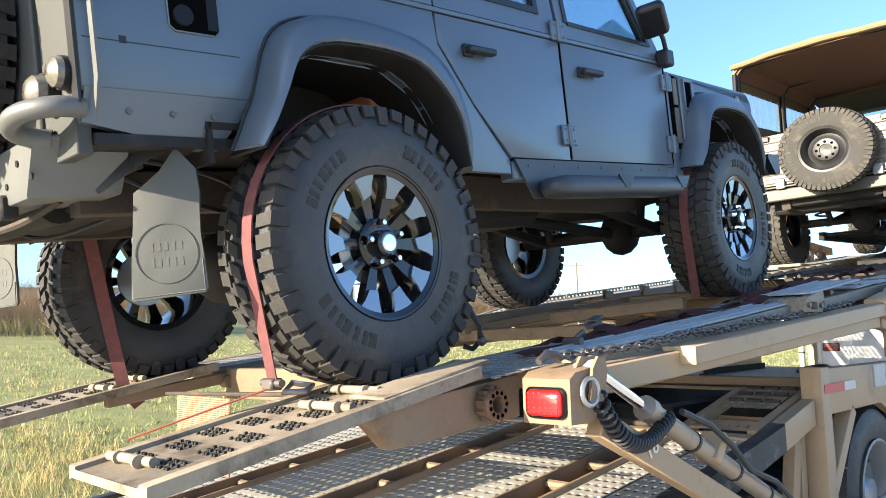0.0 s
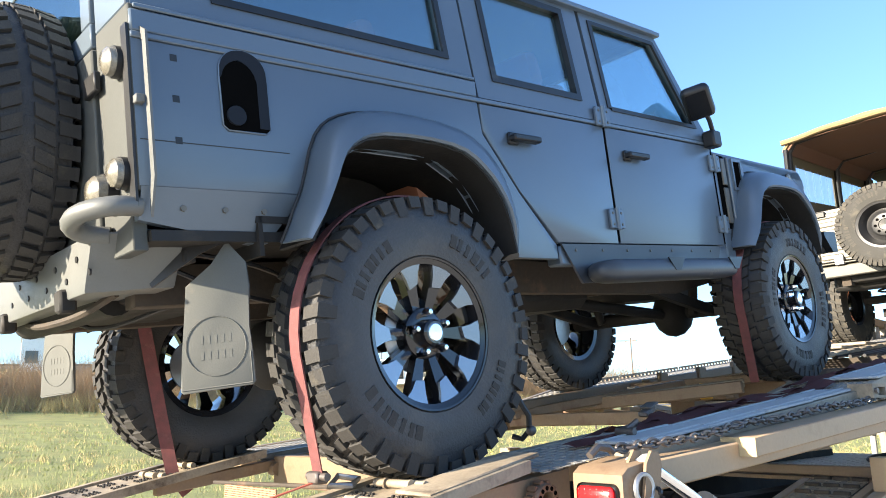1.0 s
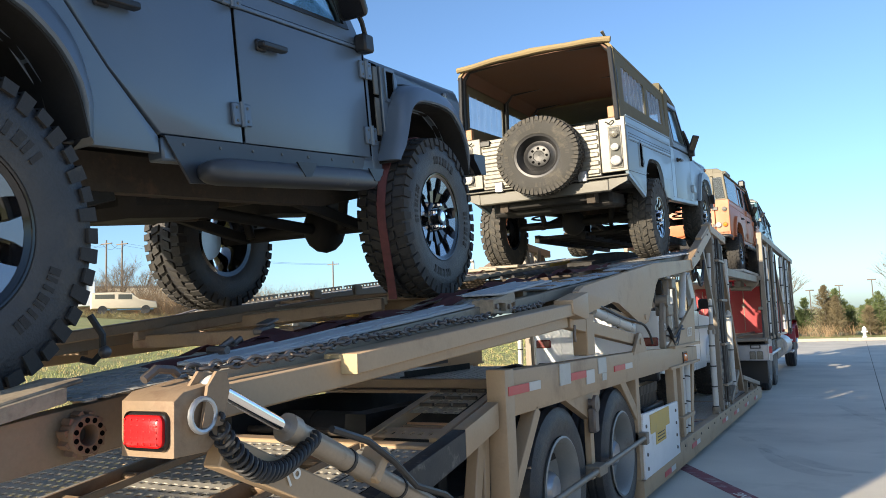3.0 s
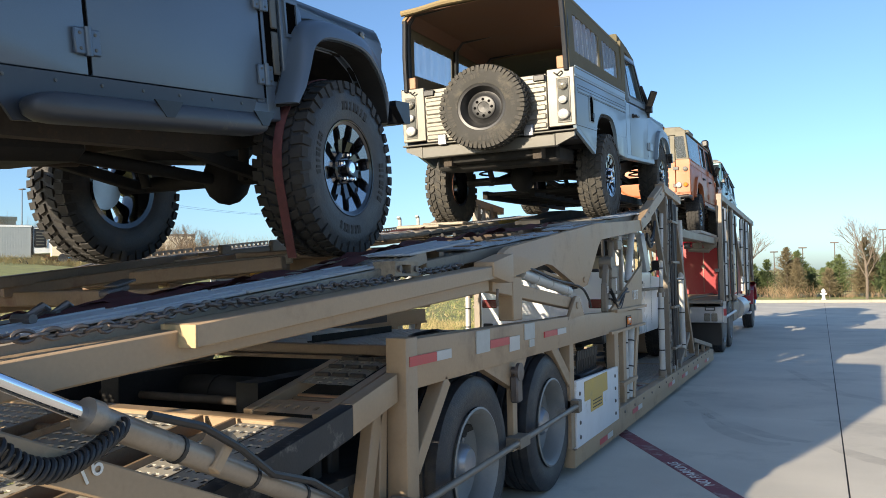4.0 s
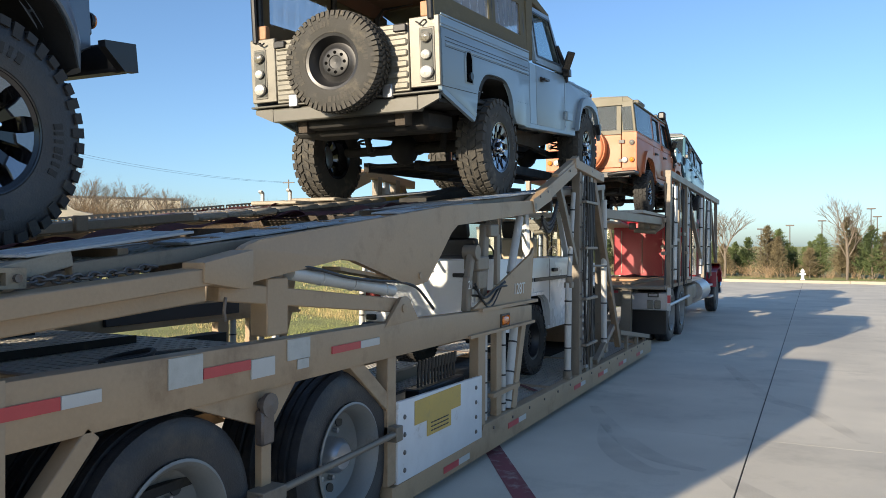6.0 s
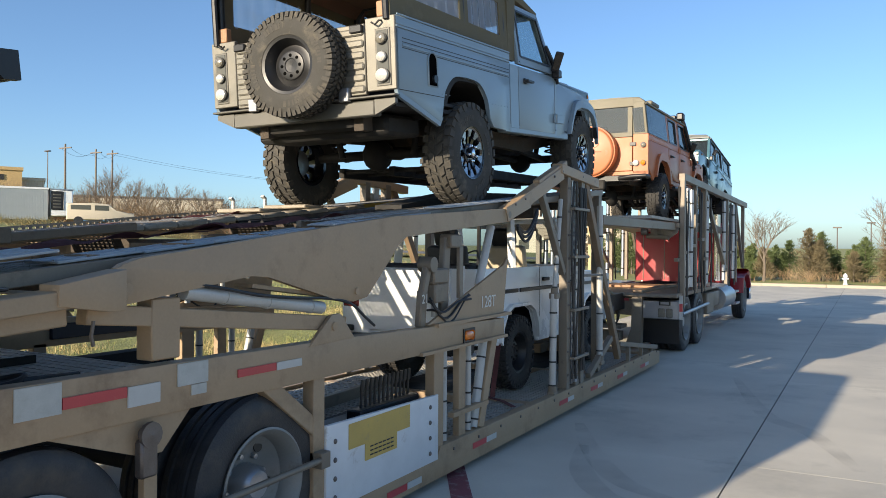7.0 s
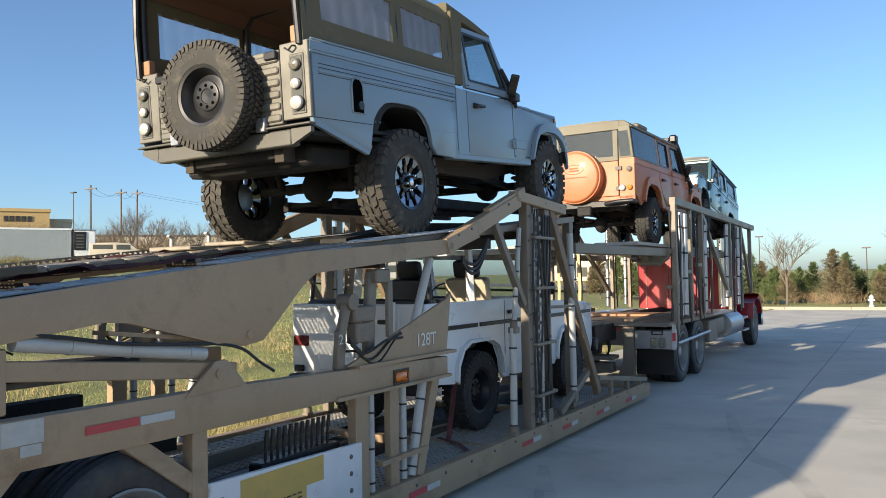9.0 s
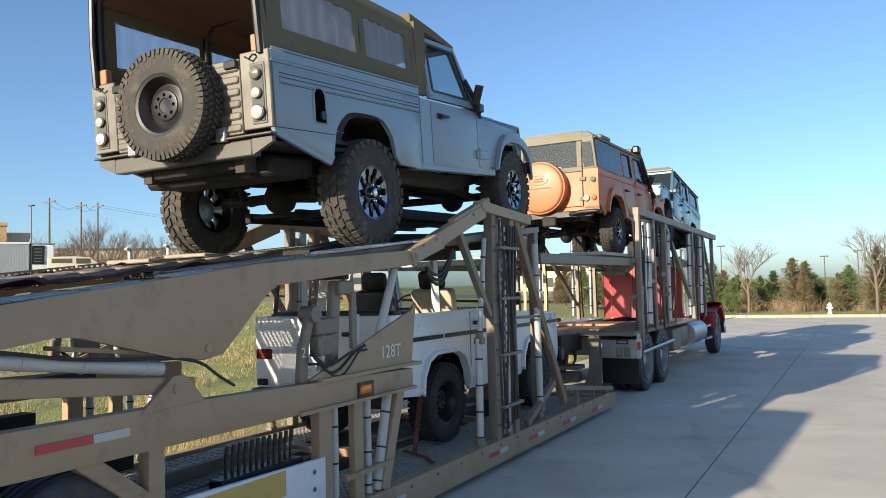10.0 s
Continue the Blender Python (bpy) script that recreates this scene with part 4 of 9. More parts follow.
        both("quarter_window", lambda bm: box(bm, x0 + 0.012, x0 + 0.018, rear + 0.25, 0.36, 1.46, 1.86), m_tint if glass is m_tint else glass, car, lean=0.11)
        both("quarter_rubber", lambda bm: ring_frame(bm, x1 - 0.006, x1 + 0.005, rear + 0.255, 0.355, 1.46, 1.865, rear + 0.28, 0.33, 1.485, 1.84), m_black, car, lean=0.11)
        bm = nb()
        prism(bm, [(-0.745, gutter), (-0.74, gutter + 0.03), (-0.64, gutter + 0.105), (-0.3, gutter + 0.125), (0.3, gutter + 0.125), (0.64, gutter + 0.105), (0.74, gutter + 0.03), (0.745, gutter)], rear + 0.005, 1.98, "y", 0.012)
        for k in range(5):
            xx = -0.5 + k * 0.25
            box(bm, xx - 0.03, xx + 0.03, rear + 0.25, 1.75, gutter + 0.105, gutter + 0.138, 0.006)
        part("roof", bm, roofmat, car)
        both("roof_gutter", lambda bm: box(bm, 0.73, 0.765, rear + 0.02, 2.0, gutter - 0.012, gutter + 0.012, 0.004), roofmat, car)
        bm = nb()
        box(bm, -0.73, 0.73, 1.94, 2.03, gutter + 0.0, gutter + 0.045, 0.01)
        part("roof_peak", bm, m_black if paint is m_dark else roofmat, car)
        # rear wall with its door
        bm = nb()
        for s in (1, -1):
            box(bm, s * 0.55, s * 0.798, rear - 0.002, rear + 0.04, 0.875 if wide else 0.76, 1.40, 0.004)
        w = 0.74 if wide else 0.80
        box(bm, -w, w, rear - 0.002, rear + 0.04, 0.72, 0.88 if wide else 0.80, 0.004)
        part("rear_wall", bm, tailmat, car)
        bm = nb()
        for s in (1, -1):
            vs = box(bm, s * 0.55, s * 0.795, rear - 0.002, rear + 0.04, 1.40, gutter + 0.02, 0.004)
        box(bm, -0.56, 0.56, rear - 0.002, rear + 0.03, gutter - 0.04, gutter + 0.10, 0.004)
        for v in bm.verts:
            if v.co.z > 1.32 and abs(v.co.x) > 0.6:
                v.co.x *= 1 - (v.co.z - 1.32) * 0.11 / 0.8
        part("upper_rear_wall", bm, quarter_mat, car)
        bm = nb()
        box(bm, -0.54, 0.54, rear - 0.014, rear + 0.03, 0.805, 1.36, 0.006)
        rdoor = part("back_door", bm, tailmat, car)
        bm = nb()
        vs0 = len(bm.verts)
        box(bm, -0.54, 0.54, rear - 0.012, rear + 0.02, 1.365, 1.44, 0.004)
        box(bm, -0.54, -0.46, rear - 0.012, rear + 0.02, 1.44, 1.85, 0.004)
        box(bm, 0.46, 0.54, rear - 0.012, rear + 0.02, 1.44, 1.85, 0.004)
        part("back_window_frame", bm, quarter_mat, rdoor)
        bm = nb()
        box(bm, -0.46, 0.46, rear, rear + 0.006, 1.44, 1.85)
        part("back_window", bm, glass, rdoor)
        for z in (0.92, 1.24):
            B("back_door_hinge", m_black, rdoor, 0.50, 0.60, rear - 0.030, rear - 0.010, z - 0.03, z + 0.03)
        for xx in (-0.45, 0.45):
            seat(car, xx * 0.8, 0.35, 0.82, seatmat)
    for xx in (-0.38, 0.38):
        seat(car, xx, 1.35, 0.86, seatmat)
    if wide:
        for y in (0.0, 2.794):
            def flare(bm, y=y):
                rounded_flare(bm, y)
            both("wheel_arch_flare", flare, paint, car, smooth=42)

            # Dark band added under the flare; its colour is the arch's shade.
            def lining(bm, y=y):
                o, i = resample(FLARE_IN, 20), [(p * 0.985, q - 0.006) for p, q in resample(FLARE_IN, 20)]
                prism(bm, [(y + p, q) for p, q in o] + [(y + p, q) for p, q in i[::-1]], 0.74, 0.926)
            both("arch_lining", lining, m_under, car)
            both("flare_seam", lambda bm: tube(bm, [(0.803 - max(0.0, 0.80 - q) * 0.25, y + p * 1.012, 0.66 + (q - 0.66) * 1.012) for p, q in resample(FLARE_OUT, 30)], 0.0045, 6), m_ink, car)
    underbody(car, rear, wz, wide)
    for y in (0.0, 2.794):
        put_wheel(kit, car, wheel_x, y, wz, False, random.uniform(0, 360))
        put_wheel(kit, car, -wheel_x - (0.14 if single else 0.0), y, wz, True, random.uniform(0, 360))
    return car


def mudflap(car, x, y, z):
    """A rubber flap on a steel bracket, with a raised oval mark."""
    bm = nb()
    prism(bm, [(-0.105, -0.455), (-0.098, -0.462), (0.098, -0.455), (0.106, -0.445), (0.102, -0.36), (0.097, -0.29), (0.099, -0.23), (0.105, -0.17), (0.099, -0.10), (0.075, -0.07), (0.045, -0.03), (0.0, -0.10), (-0.078, -0.155), (-0.086, -0.25), (-0.098, -0.36)], -0.006, 0.006, "y", 0.003)
    fl = part("mudflap", bm, m_flap, car, "grey rubber mudflap with a raised oval mark", m=pose(x, y, z, -4, 0, 50 if x > 0 else 20))
    bm = nb()
    tube(bm, [(0.085 * math.cos(t), -0.008, -0.335 + 0.085 * math.sin(t)) for t in (2 * math.pi * k / 28 for k in range(28))], 0.0012, 5, True)
    for r, ws in ((-0.315, 0.10), (-0.36, 0.10)):
        for k in range(5):
            u = -ws / 2 + (k + 0.5) * ws / 5
            box(bm, u - 0.005, u + 0.005, -0.0069, -0.006, r - 0.012, r + 0.012)
    tube(bm, [(-0.100, -0.0066, -0.452), (0.098, -0.0066, -0.448), (0.097, -0.0066, -0.36)], 0.002, 5)
    part("raised_mark", bm, m_flap, fl)
    bm = nb()
    prism(bm, [(-0.03, 0.10), (0.075, 0.085), (0.080, 0.0), (0.05, -0.035), (-0.03, -0.065), (-0.17, -0.15), (-0.18, -0.13), (-0.06, -0.03)], -0.016, -0.009, "y")
    part("flap_bracket", bm, m_black, fl)

# slate car on the rear ramp
C1 = off_roader("dark slate-grey boxy off-road car with wide arches, strapped on the ramp", pose(-2.295, 1.792, 1.289, 6.9, 0, 2.0), m_dark, KIT_ALLOY, 0.785, 0.425, dark_trim=m_black, glass=m_film, tailmat=m_sunlittail)
for s in (1, -1):
    mudflap(C1, 0.687 if s > 0 else -0.735, -0.625, 0.785 if s > 0 else 0.815)
    lamp(C1, "tail_lamp", (s * 0.725, -0.875, 1.25), 0.042, m_lens_smoke, deep=0.035)
    lamp(C1, "rear_indicator", (s * 0.725, -0.875, 0.935), 0.042, m_lens_smoke, deep=0.035)
    lamp(C1, "fog_lamp", (s * 0.615, -0.875, 0.905), 0.05, m_lens_smoke, deep=0.05)
    # pale edge plate round the corner
    bm = nb()
    prism(bm, [(s * 0.802, 1.335), (s * 0.840, 1.31), (s * 0.842, 0.905), (s * 0.802, 0.80), (s * 0.800, 0.83), (s * 0.818, 0.91), (s * 0.816, 1.29), (s * 0.800, 1.30)], -0.845, -0.838, "y")
    part("corner_guard", bm, m_member, C1, "pale metal corner guard")
    B("guard_bracket", m_member, C1, s * 0.775, s * 0.82, -0.872, -0.846, 1.11, 1.135, 0.003)
    # Black strip laid on the wall as the shade of a gap.
    B("corner_shadow_gap", m_black, C1, s * 0.760, s * 0.797, -0.880, -0.873, 0.83, 1.34, 0)
    for y in (-0.745, -0.62, -0.495):
        bm = nb()
        cyl(bm, (s * 0.765, y, 0.832), (s * 0.786, y, 0.832), 0.009, 6)
        part("bolt", bm, m_darkmember, C1)
    # filler recess, arched at the top, drawn by a flat black sheet for its shade
    arch = [(-0.600, 1.066), (-0.615, 1.08), (-0.618, 1.225)] + [(-0.541 - 0.077 * math.cos(t), 1.235 + 0.082 * math.sin(t) ** 0.8) for t in (math.pi * k / 14 for k in range(1, 14))] + [(-0.464, 1.225), (-0.464, 1.08), (-0.478, 1.066)]
    bm = nb()
    prism(bm, arch, s * 0.8005, s * 0.806)
    rec = part("filler_recess", bm, m_holeshade, C1)
    bm = nb()
    tube(bm, [(s * 0.803, y, z) for y, z in arch], 0.0035, 6, True)
    part("recess_lip", bm, m_dark, rec)
    B("panel_seam", m_ink, C1, s * 0.8003, s * 0.8010, -0.86, -0.40, 1.013, 1.016, 0)
    bm = nb()
    cyl(bm, (s * 0.806, -0.575, 1.11), (s * 0.815, -0.575, 1.11), 0.030, 16)
    part("filler_cap", bm, m_shadedslate, rec)
    # Flat crescent in darkened slate, painting the shaded inner wall.
    bm = nb()
    inner = [(y - 0.034 if y > -0.54 else y + 0.004, z - (0.03 if z > 1.24 else 0.0)) for y, z in arch[2:-1]]
    prism(bm, [p for p in arch[2:-1]] + inner[::-1], s * 0.806, s * 0.8072)
    part("recess_wall", bm, m_shadedslate, rec)
    # Black squares painting the shade of small square recesses.
    for z in (1.02, 1.14, 1.26):
        B("square_plug", m_black, C1, s * 0.7995, s * 0.8015, -0.762, -0.742, z - 0.010, z + 0.010, 0.0005)
bm = nb()
prism(bm, [(-0.60, -0.93), (0.60, -0.93), (0.685, -0.78), (0.685, -0.70), (-0.685, -0.70), (-0.685, -0.78)], 0.635, 0.795, "z", 0.008)
for v in bm.verts:
    if v.co.z < 0.72 and abs(v.co.x) > 0.55:
        v.co.x *= 0.86
part("rear_cross_member", bm, m_member, C1, "pale grey steel rear cross member")
for s in (1, -1):
    bm = nb()
    tube(bm, resample([(s * 0.77, -0.86, 0.835), (s * 0.765, -0.93, 0.835), (s * 0.69, -0.985, 0.83), (s * 0.60, -0.985, 0.815), (s * 0.575, -0.94, 0.795), (s * 0.60, -0.88, 0.785)], 18), 0.027, 12)
    part("tubular_step", bm, m_member, C1, "grey tubular corner step")
for k in range(9):
    bm = nb()
    xx = 0.57 - 0.10 * k
    cyl(bm, (xx, -0.934, 0.69 + 0.05 * (k % 2)), (xx, -0.928, 0.69 + 0.05 * (k % 2)), 0.010, 8)
    part("bolt_hole", bm, m_black, C1)
put_wheel(KIT_ALLOY, C1, 0, 0, 0, m=pose(0.02, -1.04, 1.20, 0, 0, -90), name="spare_wheel")

# screws along the arches and sills, lines under the tail
bm = nb()
lathe(bm, [(0, 0.007), (0.003, 0.006), (0.004, 0.0001)], 8)
ME_SCREW = mesh_of(bm, "screw", m_darkmember)
for s in (1, -1):
    turn = 0 if s > 0 else 180
    for k in range(7):
        share("screw", ME_SCREW, C1, pose(s * 0.8125, 0.95 + 0.19 * k, 0.715, 0, 0, turn))
    for y, z in ((1.285, 0.86), (1.285, 1.34), (2.285, 0.86), (2.285, 1.20)):
        for dy in (-0.032, 0.032):
            for dz in (-0.026, 0.026):
                share("screw", ME_SCREW, C1, pose(s * 0.8155, y + dy, z + dz, 0, 0, turn))
    # door-gap shadow strips
    for y in (1.2965, 2.285):
        B("door_gap", m_holeshade, C1, s * 0.7985, s * 0.8008, y - 0.005, y + 0.005, 0.755, 1.296, 0)
for k, pts in enumerate((((-0.30, -0.80, 0.70), (-0.10, -0.70, 0.58), (0.20, -0.55, 0.62), (0.45, -0.30, 0.72)), ((0.52, -0.72, 0.72), (0.55, -0.50, 0.62), (0.50, -0.20, 0.55), (0.40, 0.0, 0.46)), ((0.62, -0.70, 0.74), (0.60, -0.45, 0.70), (0.50, -0.25, 0.66)), ((-0.50, -0.60, 0.60), (-0.45, -0.35, 0.66), (-0.30, -0.05, 0.50)))):
    bm = nb()
    tube(bm, resample(pts, 16), 0.008, 6)
    part("brake_line", bm, m_hose, C1)
bm = nb()
tube(bm, resample([(-0.40, -0.84, 0.63), (-0.1, -0.87, 0.60), (0.25, -0.86, 0.60), (0.45, -0.82, 0.64)], 16), 0.012, 6)
part("tank_strap", bm, m_rust, C1)
for s in (1, -1):
    B("tow_eye", m_under, C1, s * 0.30, s * 0.36, -0.95, -0.90, 0.60, 0.67, 0.008)
B("flap_stay", m_under, C1, 0.50, 0.66, -0.70, -0.66, 0.70, 0.74, 0.004)

# silver pick-up with the canvas top
C2 = off_roader("pale silver-blue off-road pickup with an olive canvas top", pose(-2.12, 9.194, 2.075, 4.6, 0, -0.5) @ Matrix.Diagonal((1.12, 1, 1, 1)), m_silver, KIT_PICKUP, 0.698, 0.47, hard=False, wide=False, rear=-1.175, single=True, seatmat=m_seatblack)
RY = -1.175
# the pick-up has its doors and windscreen further back
for ob in [o for c in C2.children if c.matrix_basis.is_identity for o in (c, *c.children)]:
    if ob.type == "MESH" and ob.matrix_basis.is_identity:
        for v in ob.data.vertices:
            v.co.y = float(np.interp(v.co.y, (-9, 0.45, 1.06, 2.29, 2.36, 2.95, 3.65), (-9, 0.45, 0.785, 1.95, 2.30, 2.90, 3.14)))
for ob in C2.children:
    if ob.data is KIT_PICKUP["wheel"]:
        ahead = ob.location.y > 1
        ob.location.y, ob.location.z = (2.807, 0.522) if ahead else (-0.029, 0.437)
for s in (1, -1):
    B("door_pillar", m_silver, C2, s * 0.765, s * 0.8005, 0.797, 0.988, 0.70, 1.296, 0.005)
    B("cowl_panel", m_silver, C2, s * 0.765, s * 0.7995, 1.952, 2.36, 0.74, 1.27, 0.005)
    bm = nb()
    tube(bm, resample([(s * 0.775, 1.78, 1.60), (s * 0.80, 1.86, 1.48), (s * 0.815, 1.93, 1.38), (s * 0.80, 2.02, 1.24)], 10), 0.022, 8)
    part("pillar_tube", bm, m_black, C2)
bm = nb()
box(bm, -0.565, 0.565, RY - 0.012, RY + 0.03, 0.84, 1.355, 0.006)
tg = part("tailgate", bm, m_tailpaint, C2, "weathered pale ribbed tailgate")
for k in range(6):
    B("tailgate_rib", m_tailpaint, tg, -0.556, 0.556, RY - 0.026, RY - 0.010, 0.860 + k * 0.082, 0.912 + k * 0.082, 0.010)
for s in (1, -1):
    bm = nb()
    box(bm, s * 0.57, s * 0.80, RY - 0.012, RY + 0.03, 0.86, 1.385, 0.006)
    pan = part("tail_lamp_panel", bm, m_tailpaint, C2)
    B("lamp_gasket", m_darkmember, pan, s * 0.650, s * 0.764, RY - 0.018, RY - 0.012, 0.890, 1.300, 0.004)
    B("lamp_plate", m_flap, pan, s * 0.662, s * 0.752, RY - 0.024, RY - 0.012, 0.905, 1.285, 0.004)
    lamp(C2, "indicator_lamp", (s * 0.705, RY - 0.02, 1.225), 0.040, m_lens_smoke)
    lamp(C2, "stop_lamp", (s * 0.705, RY - 0.02, 1.095), 0.036, m_lens_clear)
    lamp(C2, "reversing_lamp", (s * 0.705, RY - 0.02, 0.965), 0.048, m_lens_clear)
    bm = nb()
    tube(bm, [(s * 0.70, RY - 0.012, 1.355), (s * 0.70, RY - 0.045, 1.35), (s * 0.67, RY - 0.045, 1.325), (s * 0.64, RY - 0.045, 1.345)], 0.007, 6)
    part("rope_hook", bm, m_black, C2)
    B("tailgate_latch", m_black, C2, s * 0.46, s * 0.56, RY - 0.045, RY - 0.012, 1.29, 1.345, 0.006)
    B("tailgate_hinge", m_steel, C2, s * 0.36, s * 0.44, RY - 0.05, RY - 0.010, 0.80, 0.90, 0.006)
    # slanting rear skirt
    both_poly = [(RY, 0.86), (RY + 0.02, 0.81), (-0.56, 0.63), (-0.51, 0.70)]
    bm = nb()
    prism(bm, both_poly, s * 0.77, s * 0.797)
    part("lower_skirt", bm, m_silver, C2)
    bm = nb()
    # Flat black plate on the panel, its colour being the recess shade.
    arch2 = [(-0.735, 0.93)] + [(-0.667 - 0.068 * math.cos(t), 1.115 + 0.072 * math.sin(t)) for t in (math.pi * k / 12 for k in range(13))] + [(-0.599, 0.93)]
    prism(bm, arch2, s * 0.8005, s * 0.805)
    rec2 = part("filler_recess", bm, m_holeshade, C2)
    bm = nb()
    tube(bm, [(s * 0.803, y, z) for y, z in arch2], 0.008, 6, True)
    part("recess_lip", bm, m_silver, rec2)
    bm = nb()
    cyl(bm, (s * 0.804, -0.65, 0.985), (s * 0.822, -0.65, 0.985), 0.032, 14)
    part("filler_cap", bm, m_black, rec2)
    # rivet rows
    bm = nb()
    for k in range(13):
        ball(bm, (s * 0.7985, RY + 0.06 + k * 0.06, 0.885), 0.006, 0.7, 1, 1, 6)
    for k in range(6):
        ball(bm, (s * 0.7985, 0.40 + k * 0.065, 0.885), 0.006, 0.7, 1, 1, 6)
    for k in range(8):
        ball(bm, (s * 0.7985, RY + 0.035, 0.93 + k * 0.055), 0.006, 0.7, 1, 1, 6)
    part("rivet_row", bm, m_silver, C2)["kind"] = "stuff"
    bm = nb()
    box(bm, s * 0.8003, s * 0.8012, RY + 0.01, -0.50, 0.856, 0.862)
    part("lower_panel_seam", bm, m_ink, C2)
    # Thin black strips paint the shade in the pressed grooves.
    for z in (1.205, 1.233, 1.163):
        B("swage_groove", m_ink, C2, s * 0.8003, s * 0.8012, RY + 0.08, 0.77, z - 0.0028, z + 0.0028, 0)
    # body-coloured front arch eyebrow
    bm = nb()
    o, i = resample(ARCH_OUT, 22), resample(ARCH, 22)
    brow = [(a[0] * 0.97, a[1] - 0.03) for a in o] + [b for b in i[::-1]]
    prism(bm, [(2.794 + a, b) for a, b in brow], s * 0.797, s * 0.842, "x", 0.008)
    part("front_arch_trim", bm, m_silver, C2)
    bm = nb()
    box(bm, 0.798, 0.8055, RY + 0.08, 0.77, 1.173, 1.194, 0.003)
    for v in bm.verts:
        v.co.x *= s
    part("pressed_swage", bm, m_silver, C2)
bm = nb()
box(bm, -0.80, 0.80, RY - 0.040, RY + 0.03, 0.812, 0.828, 0.005)
part("rear_step", bm, m_darkmember, C2)
bm = nb()
box(bm, -0.62, 0.62, RY - 0.01, RY + 0.09, 0.685, 0.80, 0.010)
for s in (1, -1):
    prism(bm, [(s * 0.62, 0.80), (s * 0.78, 0.80), (s * 0.78, 0.765), (s * 0.62, 0.69)], RY - 0.005, RY + 0.03, "y")
part("rear_cross_member", bm, m_darkmember, C2)
put_wheel(KIT_SPARE, C2, 0, 0, 0, m=pose(0.05, RY - 0.125, 1.095, 0, 0, -90), name="spare_wheel")
bm = nb()
cyl(bm, (0.05, RY - 0.10, 1.095), (0.05, RY, 1.095), 0.07, 12)
part("spare_carrier", bm, m_black, C2)
# load bed, hoops, benches and canvas
B("bed_floor", m_under, C2, -0.76, 0.76, RY + 0.03, 0.74, 0.80, 0.83)
B("fuel_tank", m_under, C2, -0.58, 0.58, RY + 0.22, -0.46, 0.56, 0.72, 0.03)
B("bed_front_wall", m_silver, C2, -0.76, 0.76, 0.74, 0.78, 0.80, 1.385)
for s in (1, -1):
    B("corner_block", m_wood, C2, s * 0.655, s * 0.745, RY + 0.0, RY + 0.06, 1.388, 1.50, 0.006)
    B("bench", m_wood, C2, s * 0.42, s * 0.76, RY + 0.06, 0.70, 1.30, 1.36)
HOOP = [(-0.755, 1.39), (-0.75, 1.80), (-0.735, 2.06), (-0.66, 2.155), (0, 2.20), (0.66, 2.155), (0.735, 2.06), (0.75, 1.80), (0.755, 1.39)]
for y in (RY + 0.04, -0.02, 0.78):
    bm = nb()
    tube(bm, [(x * 0.975, y, z - 0.025 - (0.055 * (y - RY) if z > 1.5 else 0)) for x, z in HOOP], 0.030, 10)
    part("hood_hoop", bm, m_black, C2)
bm = nb()
prism(bm, [(0.66, 2.17), (0.74, 2.08), (0.752, 2.04), (0.73, 2.05), (0.65, 2.145), (-0.65, 2.145), (-0.73, 2.05), (-0.752, 2.04), (-0.74, 2.08), (-0.66, 2.17), (0, 2.215)], RY - 0.02, 0.86, "y")
for v in bm.verts:
    v.co.z -= 0.055 * (v.co.y - RY)
top = part("canvas_roof", bm, m_khaki, C2, "sun-bleached khaki canvas roof")
# Added inner sheet; its brown carries the shaded look of the canvas underside.
bm = nb()
prism(bm, [(0.64, 2.132), (0.725, 2.04), (0.720, 2.02), (0.635, 2.118), (0, 2.130), (-0.635, 2.118), (-0.720, 2.02), (-0.725, 2.04), (-0.64, 2.132)], RY - 0.01, 0.85, "y")
for v in bm.verts:
    v.co.z -= 0.055 * (v.co.y - RY)
part("canvas_lining", bm, m_lining, top, "shaded brown canvas lining")
# loose corner flap
bm = nb()
prism(bm, [(RY - 0.05, 2.215), (RY + 0.10, 2.19), (RY + 0.30, 2.12), (RY + 0.28, 2.135), (RY + 0.02, 2.245)], 0.66, 0.672)
part("corner_flap", bm, m_khaki, top)
